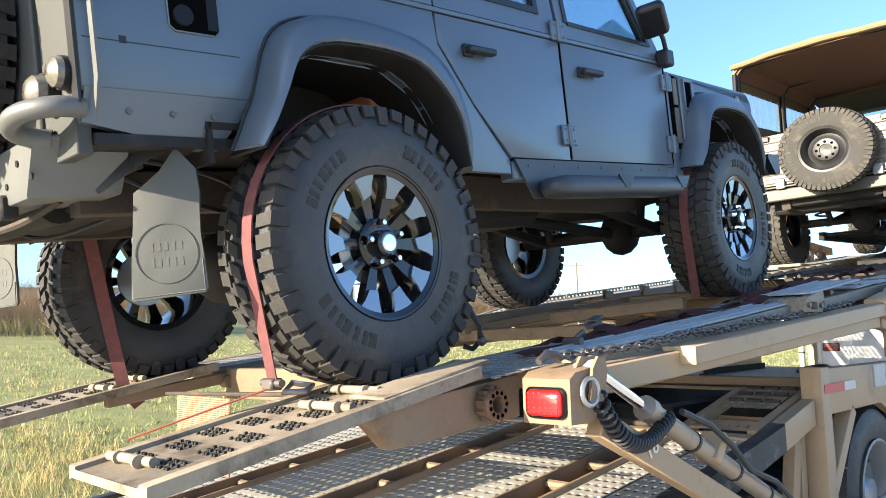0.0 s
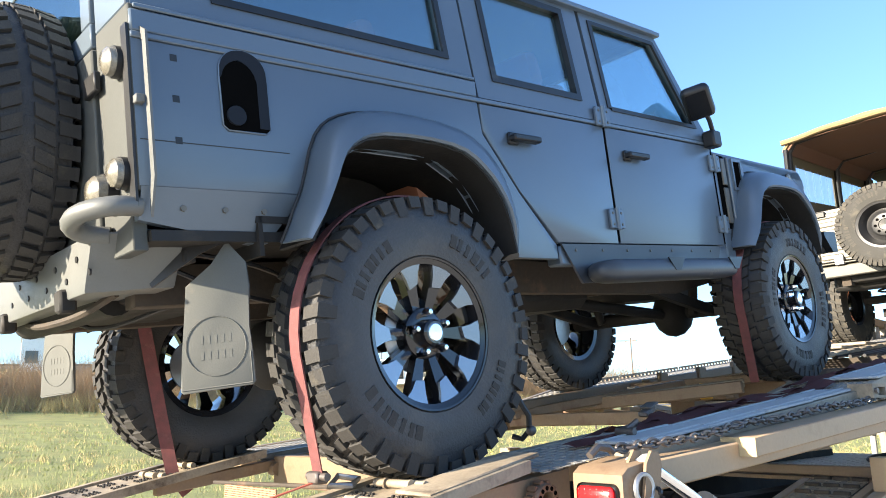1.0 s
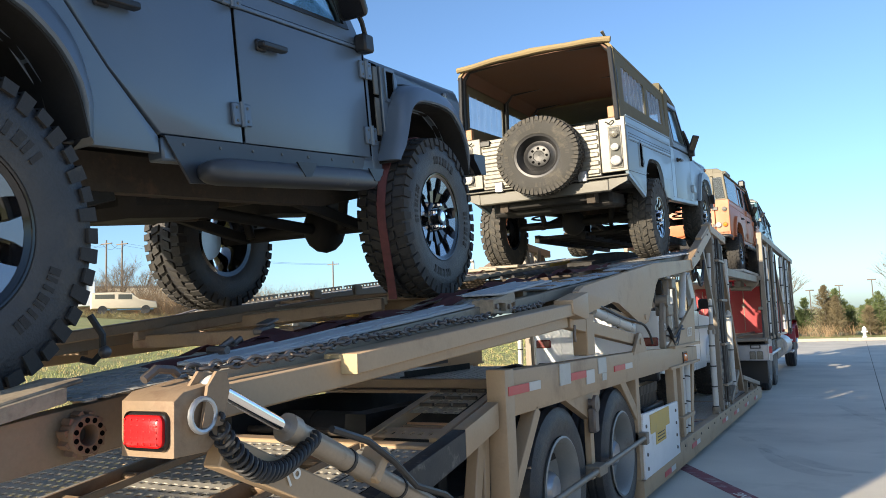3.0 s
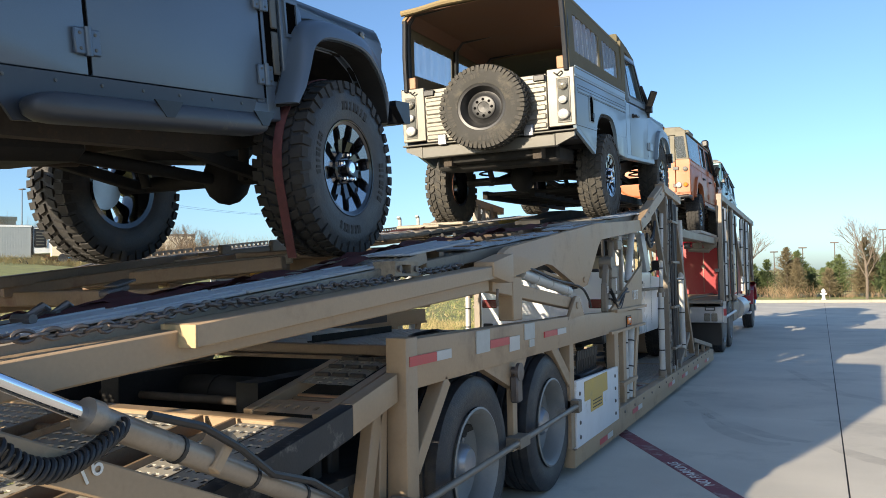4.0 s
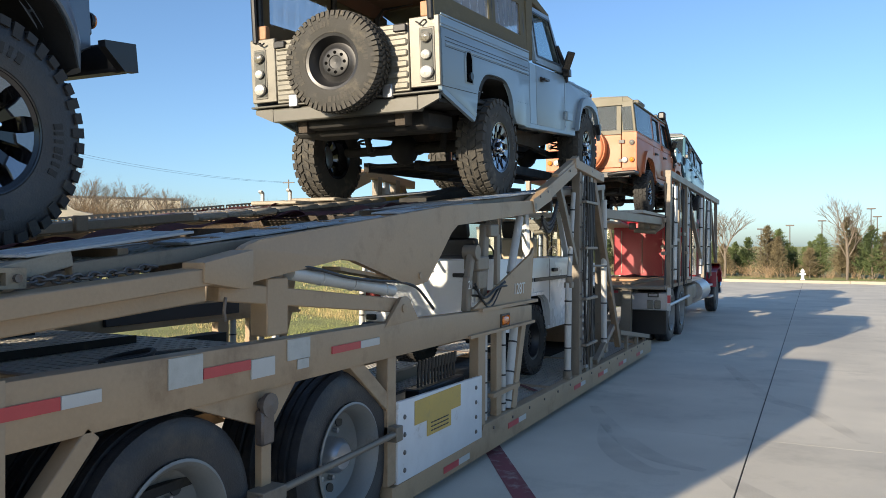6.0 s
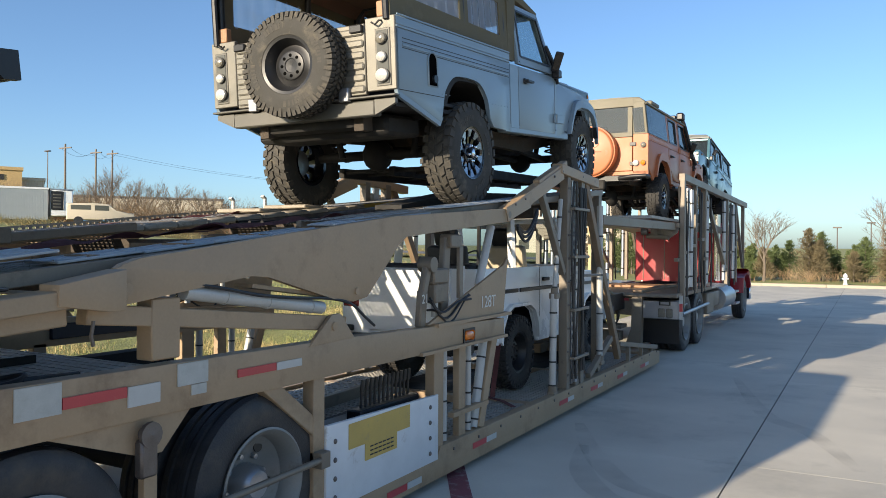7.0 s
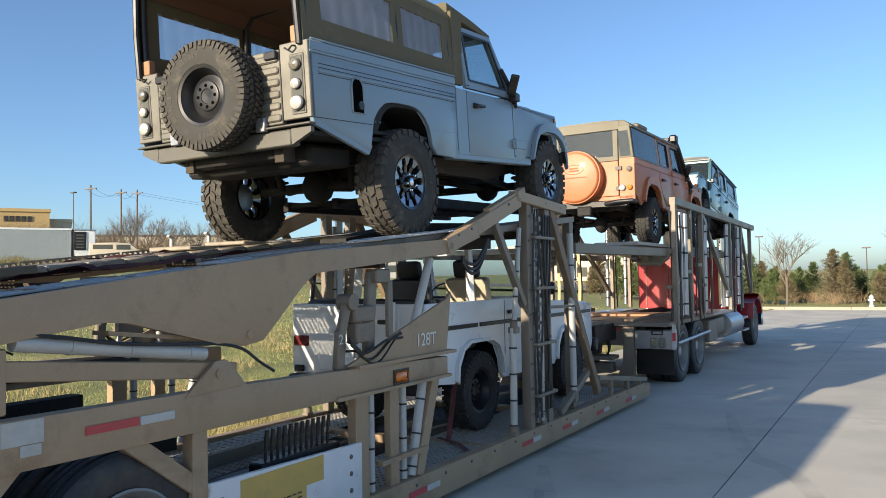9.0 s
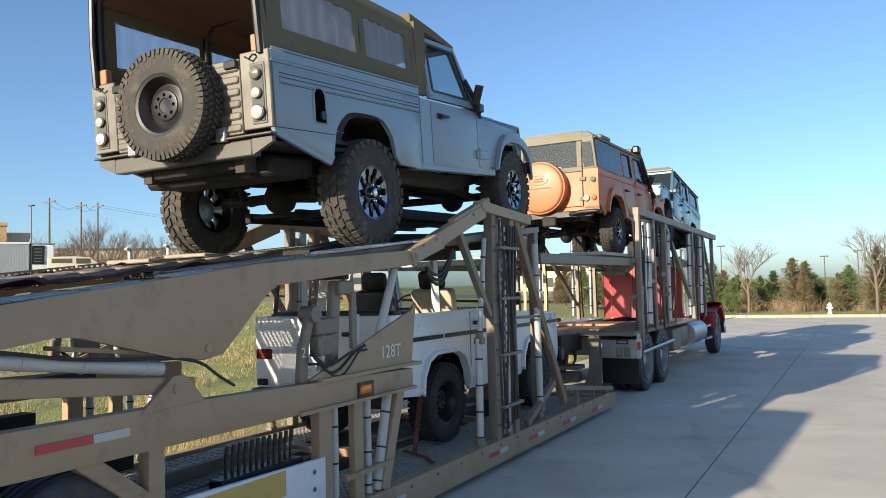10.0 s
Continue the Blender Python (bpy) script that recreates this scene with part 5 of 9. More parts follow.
for s in (1, -1):
    bm = nb()
    xs = 0.762
    def cloth(y0, y1, z0, z1):
        box(bm, xs - 0.006, xs + 0.006, y0, y1, z0, z1)
    cloth(RY - 0.01, 0.86, 1.345, 1.565), cloth(RY - 0.01, 0.86, 1.92, 2.06)
    cloth(RY - 0.01, RY + 0.20, 1.565, 1.92), cloth(-0.09, 0.055, 1.565, 1.92), cloth(0.69, 0.86, 1.565, 1.92)
    for v in bm.verts:
        if v.co.z < 1.35:
            v.co.z -= 0.02 * (v.co.y - RY)
        v.co.x -= max(0, v.co.z - 1.39) * 0.03
        v.co.x *= s
        v.co.z -= max(0, v.co.z - 1.40) / 0.66 * 0.055 * (v.co.y - RY)
    part("canvas_side", bm, m_canvas, C2, "olive canvas side with clear windows")
    for y0, y1 in ((RY + 0.19, -0.08), (0.045, 0.70)):
        bm = nb()
        n = 26
        grid = [[bm.verts.new(((xs - 0.002 - max(0, z - 1.39) * 0.03 + 0.006 * math.sin(k * 1.3 + z * 2)) * s, y0 + (y1 - y0) * k / n, z - (z - 1.40) / 0.66 * 0.055 * (y0 + (y1 - y0) * k / n - RY))) for z in (1.55, 1.74, 1.935)] for k in range(n + 1)]
        for k in range(n):
            for j in range(2):
                bm.faces.new((grid[k][j], grid[k + 1][j], grid[k + 1][j + 1], grid[k][j + 1]))
        bmesh.ops.solidify(bm, geom=bm.faces[:], thickness=0.002)
        part("vinyl_window", bm, m_vinyl, C2)
    bm = nb()
    for k in range(8):
        ball(bm, (s * 0.792, RY + 0.1 + k * 0.24, 1.372), 0.014, 1, 1.4, 0.8, 6)
    tube(bm, [(s * 0.797, RY + 0.02 + k * 0.06, 1.372 + 0.008 * math.sin(k * 1.7)) for k in range(33)], 0.005, 5)
    part("hood_rope", bm, m_black, C2)
    # bare pole at the rear corner
    bm = nb()
    tube(bm, [(s * 0.74, RY - 0.02, 1.36), (s * 0.735, RY - 0.03, 1.7), (s * 0.72, RY - 0.02, 2.06)], 0.022, 8)
    part("corner_pole", bm, m_black, C2)
bm = nb()
pts = [(x, RY - 0.035 + 0.008 * math.sin(x * 9), 2.172 - 0.07 * x * x + 0.004 * math.sin(x * 13)) for x in [-0.74 + 0.074 * k for k in range(21)]]
tube(bm, pts, 0.030, 8)
part("rolled_canvas", bm, m_khaki, C2, "rolled-up khaki rear curtain")
# cab top in canvas
bm = nb()
prism(bm, [(0.85, 1.99), (0.85, 2.085), (1.30, 2.0), (1.68, 1.93), (1.68, 1.885), (1.28, 1.93)], -0.735, 0.735, "x", 0.02)
part("cab_roof", bm, m_canvas, C2)
for s in (1, -1):
    bm = nb()
    prism(bm, [(0.85, 1.345), (0.85, 2.0), (1.04, 1.96), (1.00, 1.345)], s * 0.735, s * 0.765)
    part("cab_rear_corner", bm, m_canvas, C2)

# orange station wagon
C3 = off_roader("orange off-road station wagon with a beige-grey hardtop", pose(-2.17, 16.70, 2.19, 0.5, 0, -1.0), m_orange, KIT_WAGON, 0.74, 0.42, hard=True, wide=False, rear=-0.87, roofmat=m_hardtop, quarter_mat=m_hardtop, glass=m_tint, seatmat=m_seatblack)
for s in (1, -1):
    for z, r, mt in ((1.22, 0.042, m_lens_smoke), (0.93, 0.042, m_lens_amber)):
        lamp(C3, "tail_lamp", (s * 0.72, -0.875, z), r, mt)
    lamp(C3, "fog_lamp", (s * 0.60, -0.875, 0.93), 0.05, m_lens_clear)
    for y in (0.0, 2.794):
        bm = nb()
        prism(bm, [(y + a, b) for a, b in ARCH_OUT] + [(y + a, b) for a, b in ARCH[::-1]], s * 0.80, s * 0.85)
        part("wheel_arch_trim", bm, m_orange, C3)
    bm = nb()
    cyl(bm, (s * 0.86, 0.6, 0.60), (s * 0.86, 2.25, 0.60), 0.035, 12)
    part("side_bar", bm, m_black, C3)
B("rear_bumper", m_black, C3, -0.70, 0.70, -0.95, -0.86, 0.63, 0.735, 0.012)
for s in (1, -1):
    bm = nb()
    tube(bm, [(s * 0.80, -0.84, 0.70), (s * 0.78, -0.98, 0.71), (s * 0.55, -1.02, 0.70), (s * 0.34, -0.95, 0.68)], 0.035, 10)
    part("corner_step", bm, m_black, C3)
B("tow_bracket", m_under, C3, -0.12, 0.12, -1.02, -0.90, 0.50, 0.66, 0.02)
# wrap-round smoked corner panes and side glass
for s in (1, -1):
    bm = nb()
    box(bm, 0.585, 0.755, -0.879, -0.874, 1.43, 1.83)
    for v in bm.verts:
        v.co.x = s * (v.co.x - (v.co.z - 1.32) * 0.10)
    part("corner_pane", bm, m_tint, C3, "smoked corner pane")
    bm = nb()
    box(bm, 0.801, 0.806, -0.83, 0.43, 1.415, 1.875)
    for v in bm.verts:
        v.co.x = s * (v.co.x - (v.co.z - 1.32) * 0.11)
    part("side_pane", bm, m_tint, C3, "large smoked side pane")
    B("gutter_pod", m_hardtop, C3, s * 0.60, s * 0.72, -0.35, 0.15, 1.955, 2.03, 0.02)
bm = nb()
lathe(bm, [(0, 0.0001), (0, 0.370), (-0.006, 0.388), (-0.022, 0.402), (-0.04, 0.408), (-0.044, 0.426), (-0.06, 0.428), (-0.20, 0.428), (-0.21, 0.0001)], 48, axis="y", at=(-0.12, -1.22, 1.13))
for v in bm.verts:
    v.co.y = -1.10 + (-1.22 - v.co.y)
sc = part("spare_wheel_cover", bm, m_orange, C3, "orange spare wheel cover with an oval badge")
bm = nb()
tube(bm, [(-0.12 + 0.16 * math.cos(t), -1.104, 1.25 + 0.075 * math.sin(t)) for t in (2 * math.pi * k / 32 for k in range(32))], 0.004, 4, True)
for u, v, w in ((-0.12, 1.272, 0.15), (-0.12, 1.232, 0.17)):
    box(bm, u - w / 2, u + w / 2, -1.106, -1.100, v - 0.011, v + 0.011)
box(bm, -0.33, 0.09, -1.106, -1.100, 1.112, 1.128)
part("cover_badge", bm, m_coverink, sc)
bm = nb()
tube(bm, [(0.84, 2.52, 1.20), (0.82, 2.28, 1.36), (0.75, 1.96, 1.88), (0.72, 1.90, 2.0)], 0.04, 10)
box(bm, 0.62, 0.76, 1.80, 1.97, 1.99, 2.14, 0.03)
part("snorkel", bm, m_black, C3)
B("roof_light_bar", m_black, C3, -0.6, 0.6, 1.85, 1.93, 2.03, 2.10, 0.01)

# teal car facing backwards at the front of the head rack
C4 = off_roader("pale teal off-road car with a white roof, facing backwards", pose(-2.24, 24.05, 2.24, 8.0, 0, 179.0) @ Matrix.Scale(0.98, 4), m_teal, KIT_ROAD, 0.72, 0.40, hard=True, wide=False, rear=-0.87, roofmat=m_member, glass=m_tint, seatmat=m_seatblack)

# ---- car-carrying trailer ----
XC = -2.25
TR = thing("car_transporter_trailer", "tan steel two-deck car transporter trailer with worn paint", "trailer")
RUN = [(0.92, 1.10), (1.80, 1.258), (4.20, 1.512), (4.60, 1.600), (7.20, 1.865), (9.30, 2.085), (12.30, 2.405)]


def run_z(y):
    for (a, za), (b, zb) in zip(RUN, RUN[1:]):
        if y <= b:
            return za + (zb - za) * (y - a) / (b - a)
    return RUN[-1][1]


def sides(name, build, mat, label=""):
    """A part on the near side (s = 1) and its twin on the far side."""
    for s in (1, -1):
        bm = nb()
        build(bm)
        for v in bm.verts:
            v.co.x = XC + s * (v.co.x - XC)
        part(name, bm, mat, TR, label)


def one(name, build, mat, label=""):
    bm = nb()
    build(bm)
    return part(name, bm, mat, TR, label)


XO = -0.95
# lower frame over the axles
sides("main_rail", lambda bm: prism(bm, [(4.17, 0.968), (4.17, 1.195), (6.9, 1.168), (7.9, 1.143), (9.20, 1.113), (9.20, 0.955), (7.9, 0.963)], XO - 0.09, XO, "x", 0.006), m_tan)
sides("rear_post", lambda bm: prism(bm, [(4.165, 0.30), (4.165, 1.202), (4.275, 1.202), (4.275, 0.30)], XO - 0.10, XO + 0.004, "x", 0.006), m_tan)
sides("post_gusset", lambda bm: (beam(bm, (XO - 0.04, 4.26, 0.60), (XO - 0.04, 4.60, 0.97), 0.08, 0.07, 0.004)), m_tan)
sides("wheel_bracket", lambda bm: (prism(bm, [(5.02, 0.985), (5.80, 0.985), (5.62, 0.80), (5.52, 0.80)], XO - 0.07, XO - 0.02), box(bm, XO - 0.066, XO - 0.024, 5.53, 5.60, 0.42, 0.81, 0.004)), m_tan)
sides("rail_brace", lambda bm: (beam(bm, (XO - 0.05, 6.28, 1.0), (XO - 0.05, 6.70, 0.68), 0.070, 0.09, 0.004), box(bm, XO - 0.09, XO - 0.01, 6.66, 6.76, 0.20, 0.99, 0.004)), m_tan)
sides("wheel_guard_bar", lambda bm: (cyl(bm, (XO + 0.03, 4.10, 0.46), (XO + 0.03, 6.72, 0.52), 0.018, 10), box(bm, XO - 0.05, XO + 0.05, 5.45, 5.62, 0.455, 0.52, 0.004), box(bm, XO - 0.06, XO + 0.05, 6.66, 6.74, 0.47, 0.56, 0.004), box(bm, XO - 0.06, XO + 0.05, 4.05, 4.14, 0.42, 0.52, 0.004)), m_rack)
sides("winch_ratchet", lambda bm: (lathe(bm, [(-0.05, 0.03), (0.02, 0.03), (0.025, 0.055), (0.045, 0.055), (0.045, 0.022), (0.05, 0.0001)], 14, at=(XO - 0.01, 5.52, 0.90)), box(bm, XO - 0.02, XO + 0.03, 5.47, 5.56, 0.72, 0.88, 0.01)), m_chain)
sides("tie_down_ring", lambda bm: tube(bm, [(XO + 0.004, 5.5 + 0.025 * math.cos(t), 0.80 + 0.03 * math.sin(t)) for t in (k * 0.524 for k in range(12))], 0.006, 5, True), m_chain)
# lower front frame
sides("lower_rail", lambda bm: (prism(bm, [(6.70, 0.06), (6.70, 0.19), (8.05, 0.19), (8.10, 0.275), (14.55, 0.235), (14.80, 0.20), (14.80, 0.03), (8.0, 0.05)], XO - 0.085, XO, "x", 0.005)), m_tan)
sides("front_end_truss", lambda bm: (beam(bm, (XO - 0.04, 12.75, 0.52), (XO - 0.04, 14.70, 0.27), 0.07, 0.06, 0.004), [box(bm, XO - 0.065, XO - 0.02, y, y + 0.06, 0.2, 0.52 - (y - 12.75) * 0.128) for y in (13.2, 13.85, 14.4)]), m_rack)
sides("support_post", lambda bm: None or box(bm, XO - 0.085, XO - 0.01, 8.02, 8.16, 0.24, 0.99, 0.004), m_tan)
sides("middle_post", lambda bm: box(bm, XO - 0.085, XO - 0.03, 8.44, 8.55, 0.26, 0.99, 0.004), m_tan)
sides("slanted_post", lambda bm: beam(bm, (XO - 0.05, 8.80, 0.27), (XO - 0.05, 9.07, 1.02), 0.07, 0.10, 0.004, (0, 1, 0)), m_tan)
sides("post_shelf", lambda bm: (box(bm, XO - 0.10, XO + 0.025, 7.80, 9.22, 0.955, 0.978), box(bm, XO - 0.10, XO + 0.025, 8.02, 9.30, 1.135, 1.16), box(bm, XO - 0.05, XO, 8.3, 8.9, 0.44, 0.475)), m_tan)
sides("number_gusset", lambda bm: prism(bm, [(7.92, 1.16), (9.20, 1.56), (9.28, 1.62), (9.20, 1.16)], XO - 0.03, XO - 0.008), m_tan)
for y0, y1, r in ((8.24, 8.24, 0.030), (8.64, 8.64, 0.028), (8.74, 8.92, 0.036)):
    sides("hydraulic_cylinder", lambda bm: cyl(bm, (XO - 0.06, y0, 0.28), (XO - 0.06, y1, 0.96), r, 12), m_cyl, "pale hydraulic cylinder")
    for u in (0.08, 0.42, 0.78):
        yy, zz = y0 + (y1 - y0) * u, 0.28 + 0.68 * u
        sides("cylinder_band", lambda bm: cyl(bm, (XO - 0.06, yy, zz), (XO - 0.06, yy + (y1 - y0) * 0.02, zz + 0.013), r + 0.004, 12), m_hose)
# posts above the rail
sides("clamp_post", lambda bm: (beam(bm, (XO - 0.06, 7.90, 1.14), (XO - 0.06, 7.93, 1.40), 0.05, 0.085, 0.01, (0, 1, 0)), beam(bm, (XO - 0.06, 7.93, 1.38), (XO - 0.06, 8.00, 1.58), 0.05, 0.07, 0.01, (0, 1, 0)), cyl(bm, (XO - 0.12, 8.01, 1.58), (XO - 0.01, 8.01, 1.58), 0.055, 18), box(bm, XO - 0.14, XO - 0.02, 8.03, 8.26, 1.44, 1.55, 0.012), box(bm, XO - 0.12, XO - 0.03, 8.06, 8.22, 1.30, 1.44, 0.01)), m_rack)
sides("tall_clamp_post", lambda bm: (beam(bm, (XO - 0.08, 8.25, 1.2), (XO - 0.08, 8.30, 1.78), 0.05, 0.10, 0.01, (0, 1, 0)), box(bm, XO - 0.12, XO - 0.02, 8.28, 8.46, 1.70, 1.80, 0.01), box(bm, XO - 0.05, XO - 0.02, 8.42, 8.48, 1.32, 1.72, 0.004)), m_rack)
for ya, za, yb, zb, r in ((8.82, 1.40, 9.05, 1.88, 0.034), (8.10, 1.2, 8.12, 1.52, 0.025), (8.50, 1.2, 8.52, 1.56, 0.028)):
    sides("lift_cylinder", lambda bm: cyl(bm, (XO - 0.06, ya, za), (XO - 0.06, yb, zb), r, 12), m_cyl)
for k in range(5):
    sides("bundled_hose", lambda bm: tube(bm, [(XO - 0.03 + 0.01 * k, 7.95 + 0.6 * t, 1.26 + 0.02 * k + 0.05 * math.sin(6 * t + k) - 0.10 * math.sin(3.1 * t)) for t in (j / 10 for j in range(11))], 0.009, 6), m_hose)
# upper side arm
sides("tail_arm", lambda bm: beam(bm, (XO - 0.05, 2.13, 1.235), (XO - 0.05, 5.15, 1.435), 0.09, 0.095, 0.006), m_tan)
sides("outer_arm", lambda bm: beam(bm, (XO - 0.008, 2.84, 1.312), (XO - 0.014, 5.38, 1.514), 0.13, 0.072, 0.005), m_tan)
sides("arm_knuckle", lambda bm: prism(bm, [(5.07, 1.470), (5.07, 1.550), (5.366, 1.602), (5.366, 1.438), (5.30, 1.434)], XO - 0.06, XO + 0.062, "x", 0.004), m_tan)
# Thin sheet over the tan arm end, coloured as if the sun struck it.
sides("arm_end_cap", lambda bm: prism(bm, [(2.835, 1.279), (2.835, 1.345), (2.839, 1.345), (2.839, 1.279)], XO - 0.075, XO + 0.060), m_litcapstrap, "thin gold sheet coloured as the sunlit arm end")
GUS = [(5.37, 1.448), (5.37, 1.605), (5.40, 1.622), (5.48, 1.645), (7.48, 1.900), (9.22, 2.035), (9.34, 2.03), (9.30, 1.925), (7.62, 1.775), (7.52, 1.72), (7.28, 1.50), (7.16, 1.395), (7.02, 1.375), (6.85, 1.395), (6.28, 1.545), (6.15, 1.555), (5.44, 1.458)]
sides("arm_gusset", lambda bm: prism(bm, GUS, XO - 0.045, XO, "x", 0.004), m_tan)
for y, z, r in ((5.41, 1.515, 0.03), (7.05, 1.435, 0.022)):
    sides("gusset_boss", lambda bm: cyl(bm, (XO, y, z), (XO + 0.010, y, z), r, 16), m_tan)
sides("gusset_plate", lambda bm: beam(bm, (XO - 0.10, 6.2, 1.50), (XO - 0.10, 7.0, 1.40), 0.12, 0.02), m_tan)
sides("rising_arm", lambda bm: (beam(bm, (XO - 0.04, 9.25, 1.98), (XO - 0.04, 10.62, 2.46), 0.09, 0.13, 0.006), prism(bm, [(9.25, 1.93), (9.2, 2.04), (9.75, 2.20), (9.75, 2.07)], XO - 0.02, XO + 0.01), beam(bm, (XO - 0.04, 10.0, 2.30), (XO - 0.04, 10.75, 2.56), 0.07, 0.08, 0.004)), m_tan)
sides("head_beam", lambda bm: beam(bm, (XO - 0.04, 10.55, 2.50), (XO - 0.04, 11.75, 2.44), 0.11, 0.10, 0.006), m_tan)
sides("lower_link", lambda bm: beam(bm, (XO - 0.06, 5.25, 1.425), (XO - 0.06, 6.98, 1.245), 0.07, 0.085, 0.005), m_tan)
sides("arm_cylinder", lambda bm: (cyl(bm, (XO - 0.04, 5.75, 1.49), (XO - 0.04, 6.76, 1.355), 0.036, 14), [cyl(bm, (XO - 0.04, 5.75 + d, 1.49 - d * 0.134), (XO - 0.04, 5.762 + d, 1.488 - d * 0.134), 0.040, 14) for d in (0.25, 0.55, 0.9)]), m_cyl, "pale hydraulic ram")
sides("arm_hose", lambda bm: tube(bm, resample([(XO - 0.02, 5.72, 1.535), (XO + 0.002, 5.95, 1.500), (XO + 0.006, 6.20, 1.455), (XO + 0.004, 6.50, 1.425), (XO - 0.01, 6.80, 1.405), (XO + 0.01, 6.98, 1.365), (XO + 0.02, 7.10, 1.285), (XO, 7.24, 1.215)], 28), 0.009, 8), m_hose)
sides("pivot_bracket", lambda bm: prism(bm, [(6.60, 1.15), (7.02, 1.165), (6.90, 1.30), (6.875, 1.315), (6.80, 1.312)], XO - 0.02, XO + 0.006, "x", 0.003), m_tan)
sides("pivot_pin", lambda bm: cyl(bm, (XO, 6.825, 1.246), (XO + 0.014, 6.825, 1.246), 0.026, 14), m_tan)
sides("arm_prop", lambda bm: box(bm, XO - 0.12, XO - 0.02, 5.56, 5.72, 1.20, 1.47, 0.006), m_tan)
sides("prop_latch", lambda bm: (tube(bm, [(XO, 5.26, 1.40), (XO, 5.25, 1.34), (XO, 5.26, 1.30)], 0.008, 6)), m_chain)
# front tower
for y, z1, w in ((10.78, 2.47, 0.10), (11.22, 2.47, 0.11)):
    sides("tower_post", lambda bm: box(bm, XO - 0.10, XO - 0.01, y, y + w, 0.24, z1, 0.005), m_rack)
sides("tower_rack", lambda bm: [box(bm, XO - 0.06, XO + 0.0, 11.02, 11.09, 0.30 + k * 0.09, 0.35 + k * 0.09) for k in range(23)] and box(bm, XO - 0.07, XO - 0.04, 11.0, 11.11, 0.28, 2.42), m_steel)
sides("tower_brace", lambda bm: beam(bm, (XO - 0.05, 11.40, 2.46), (XO - 0.05, 12.78, 0.35), 0.07, 0.10, 0.004), m_tanworn)
sides("rear_tower_brace", lambda bm: beam(bm, (XO - 0.05, 10.15, 2.22), (XO - 0.05, 10.75, 1.45), 0.06, 0.07, 0.004), m_rack)
sides("far_post", lambda bm: box(bm, XO - 0.20, XO - 0.11, 12.15, 12.26, 0.24, 2.35, 0.005), m_rack)
sides("foot_brace", lambda bm: beam(bm, (XO - 0.05, 11.6, 0.28), (XO - 0.05, 12.45, 0.62), 0.06, 0.07, 0.004), m_rack)
for y0, y1, z0, z1, r in ((10.48, 10.50, 0.28, 1.25, 0.035), (10.52, 10.68, 1.25, 2.2, 0.024), (11.12, 11.15, 0.3, 1.5, 0.035), (12.02, 12.0, 0.40, 2.2, 0.036), (10.95, 10.98, 1.3, 2.35, 0.03)):
    sides("tower_cylinder", lambda bm: cyl(bm, (XO - 0.05, y0, z0), (XO - 0.05, y1, z1), r, 12), m_cyl, "pale hydraulic cylinder")
    for u in (0.06, 0.30, 0.55, 0.80):
        yy, zz = y0 + (y1 - y0) * u, z0 + (z1 - z0) * u
        sides("cylinder_band", lambda bm: cyl(bm, (XO - 0.05, yy, zz), (XO - 0.05, yy, zz + 0.016), r + 0.004, 12), m_hose)
    sides("cylinder_foot", lambda bm: (box(bm, XO - 0.09, XO - 0.01, y0 - 0.05, y0 + 0.05, z0 - 0.05, z0 + 0.01, 0.006), cyl(bm, (XO - 0.05, y0, z0), (XO - 0.05, y0, z0 + 0.06), r + 0.012, 12)), m_rack)
for k in range(4):
    sides("tower_hose", lambda bm: tube(bm, [(XO + 0.012, 11.16 + 0.03 * k + 0.05 * math.sin(t * 5 + k), 0.4 + 1.95 * t) for t in (j / 14 for j in range(15))], 0.012, 6), m_hose)
for k in range(3):
    sides("tower_hose", lambda bm: tube(bm, [(XO + 0.008 + 0.012 * k, 10.90 + 0.04 * k + 0.04 * math.sin(t * 7 + k * 2), 0.35 + 2.05 * t) for t in (j / 14 for j in range(15))], 0.011, 6), m_hose)
    sides("looped_hose", lambda bm: tube(bm, [(XO + 0.02, 9.42 + 0.46 * t, 1.90 - 0.02 * k + 0.16 * t - (0.13 + 0.02 * k) * math.sin(math.pi * t)) for t in (j / 14 for j in range(15))], 0.014, 6), m_hose)
for z in (0.55, 1.05, 1.6, 2.1):
    sides("hose_clamp", lambda bm: box(bm, XO - 0.02, XO + 0.045, 10.86, 11.34, z, z + 0.03, 0.004), m_rack)
# bolts, tabs and stiffeners along the tower and rails
bm = nb()
lathe(bm, [(0, 0.013), (0.008, 0.013), (0.010, 0.009), (0.010, 0.0001)], 6)
ME_BOLT = mesh_of(bm, "bolt", m_chain)
for y in (10.81, 10.85, 11.25, 11.30):
    for k in range(9):
        share("bolt", ME_BOLT, TR, pose(XO - 0.011, y, 0.40 + 0.24 * k))
for k in range(16):
    share("bolt", ME_BOLT, TR, pose(XO - 0.001, 8.30 + 0.42 * k, 0.215))
for y, z in ((9.40, 2.08), (9.62, 2.14), (10.35, 2.40), (10.58, 2.47), (11.2, 2.47), (11.6, 2.45)):
    share("bolt", ME_BOLT, TR, pose(XO + 0.008, y, z))
for y in (10.87, 11.33):
    for z in (0.75, 1.25, 1.75):
        sides("post_tab", lambda bm: prism(bm, [(y, z), (y + 0.09, z + 0.02), (y + 0.09, z + 0.06), (y, z + 0.14)], XO - 0.07, XO - 0.055), m_rack)
sides("cross_rung", lambda bm: cyl(bm, (XO - 0.04, 10.88, 1.42), (XO - 0.04, 11.95, 1.40), 0.016, 8), m_rack)
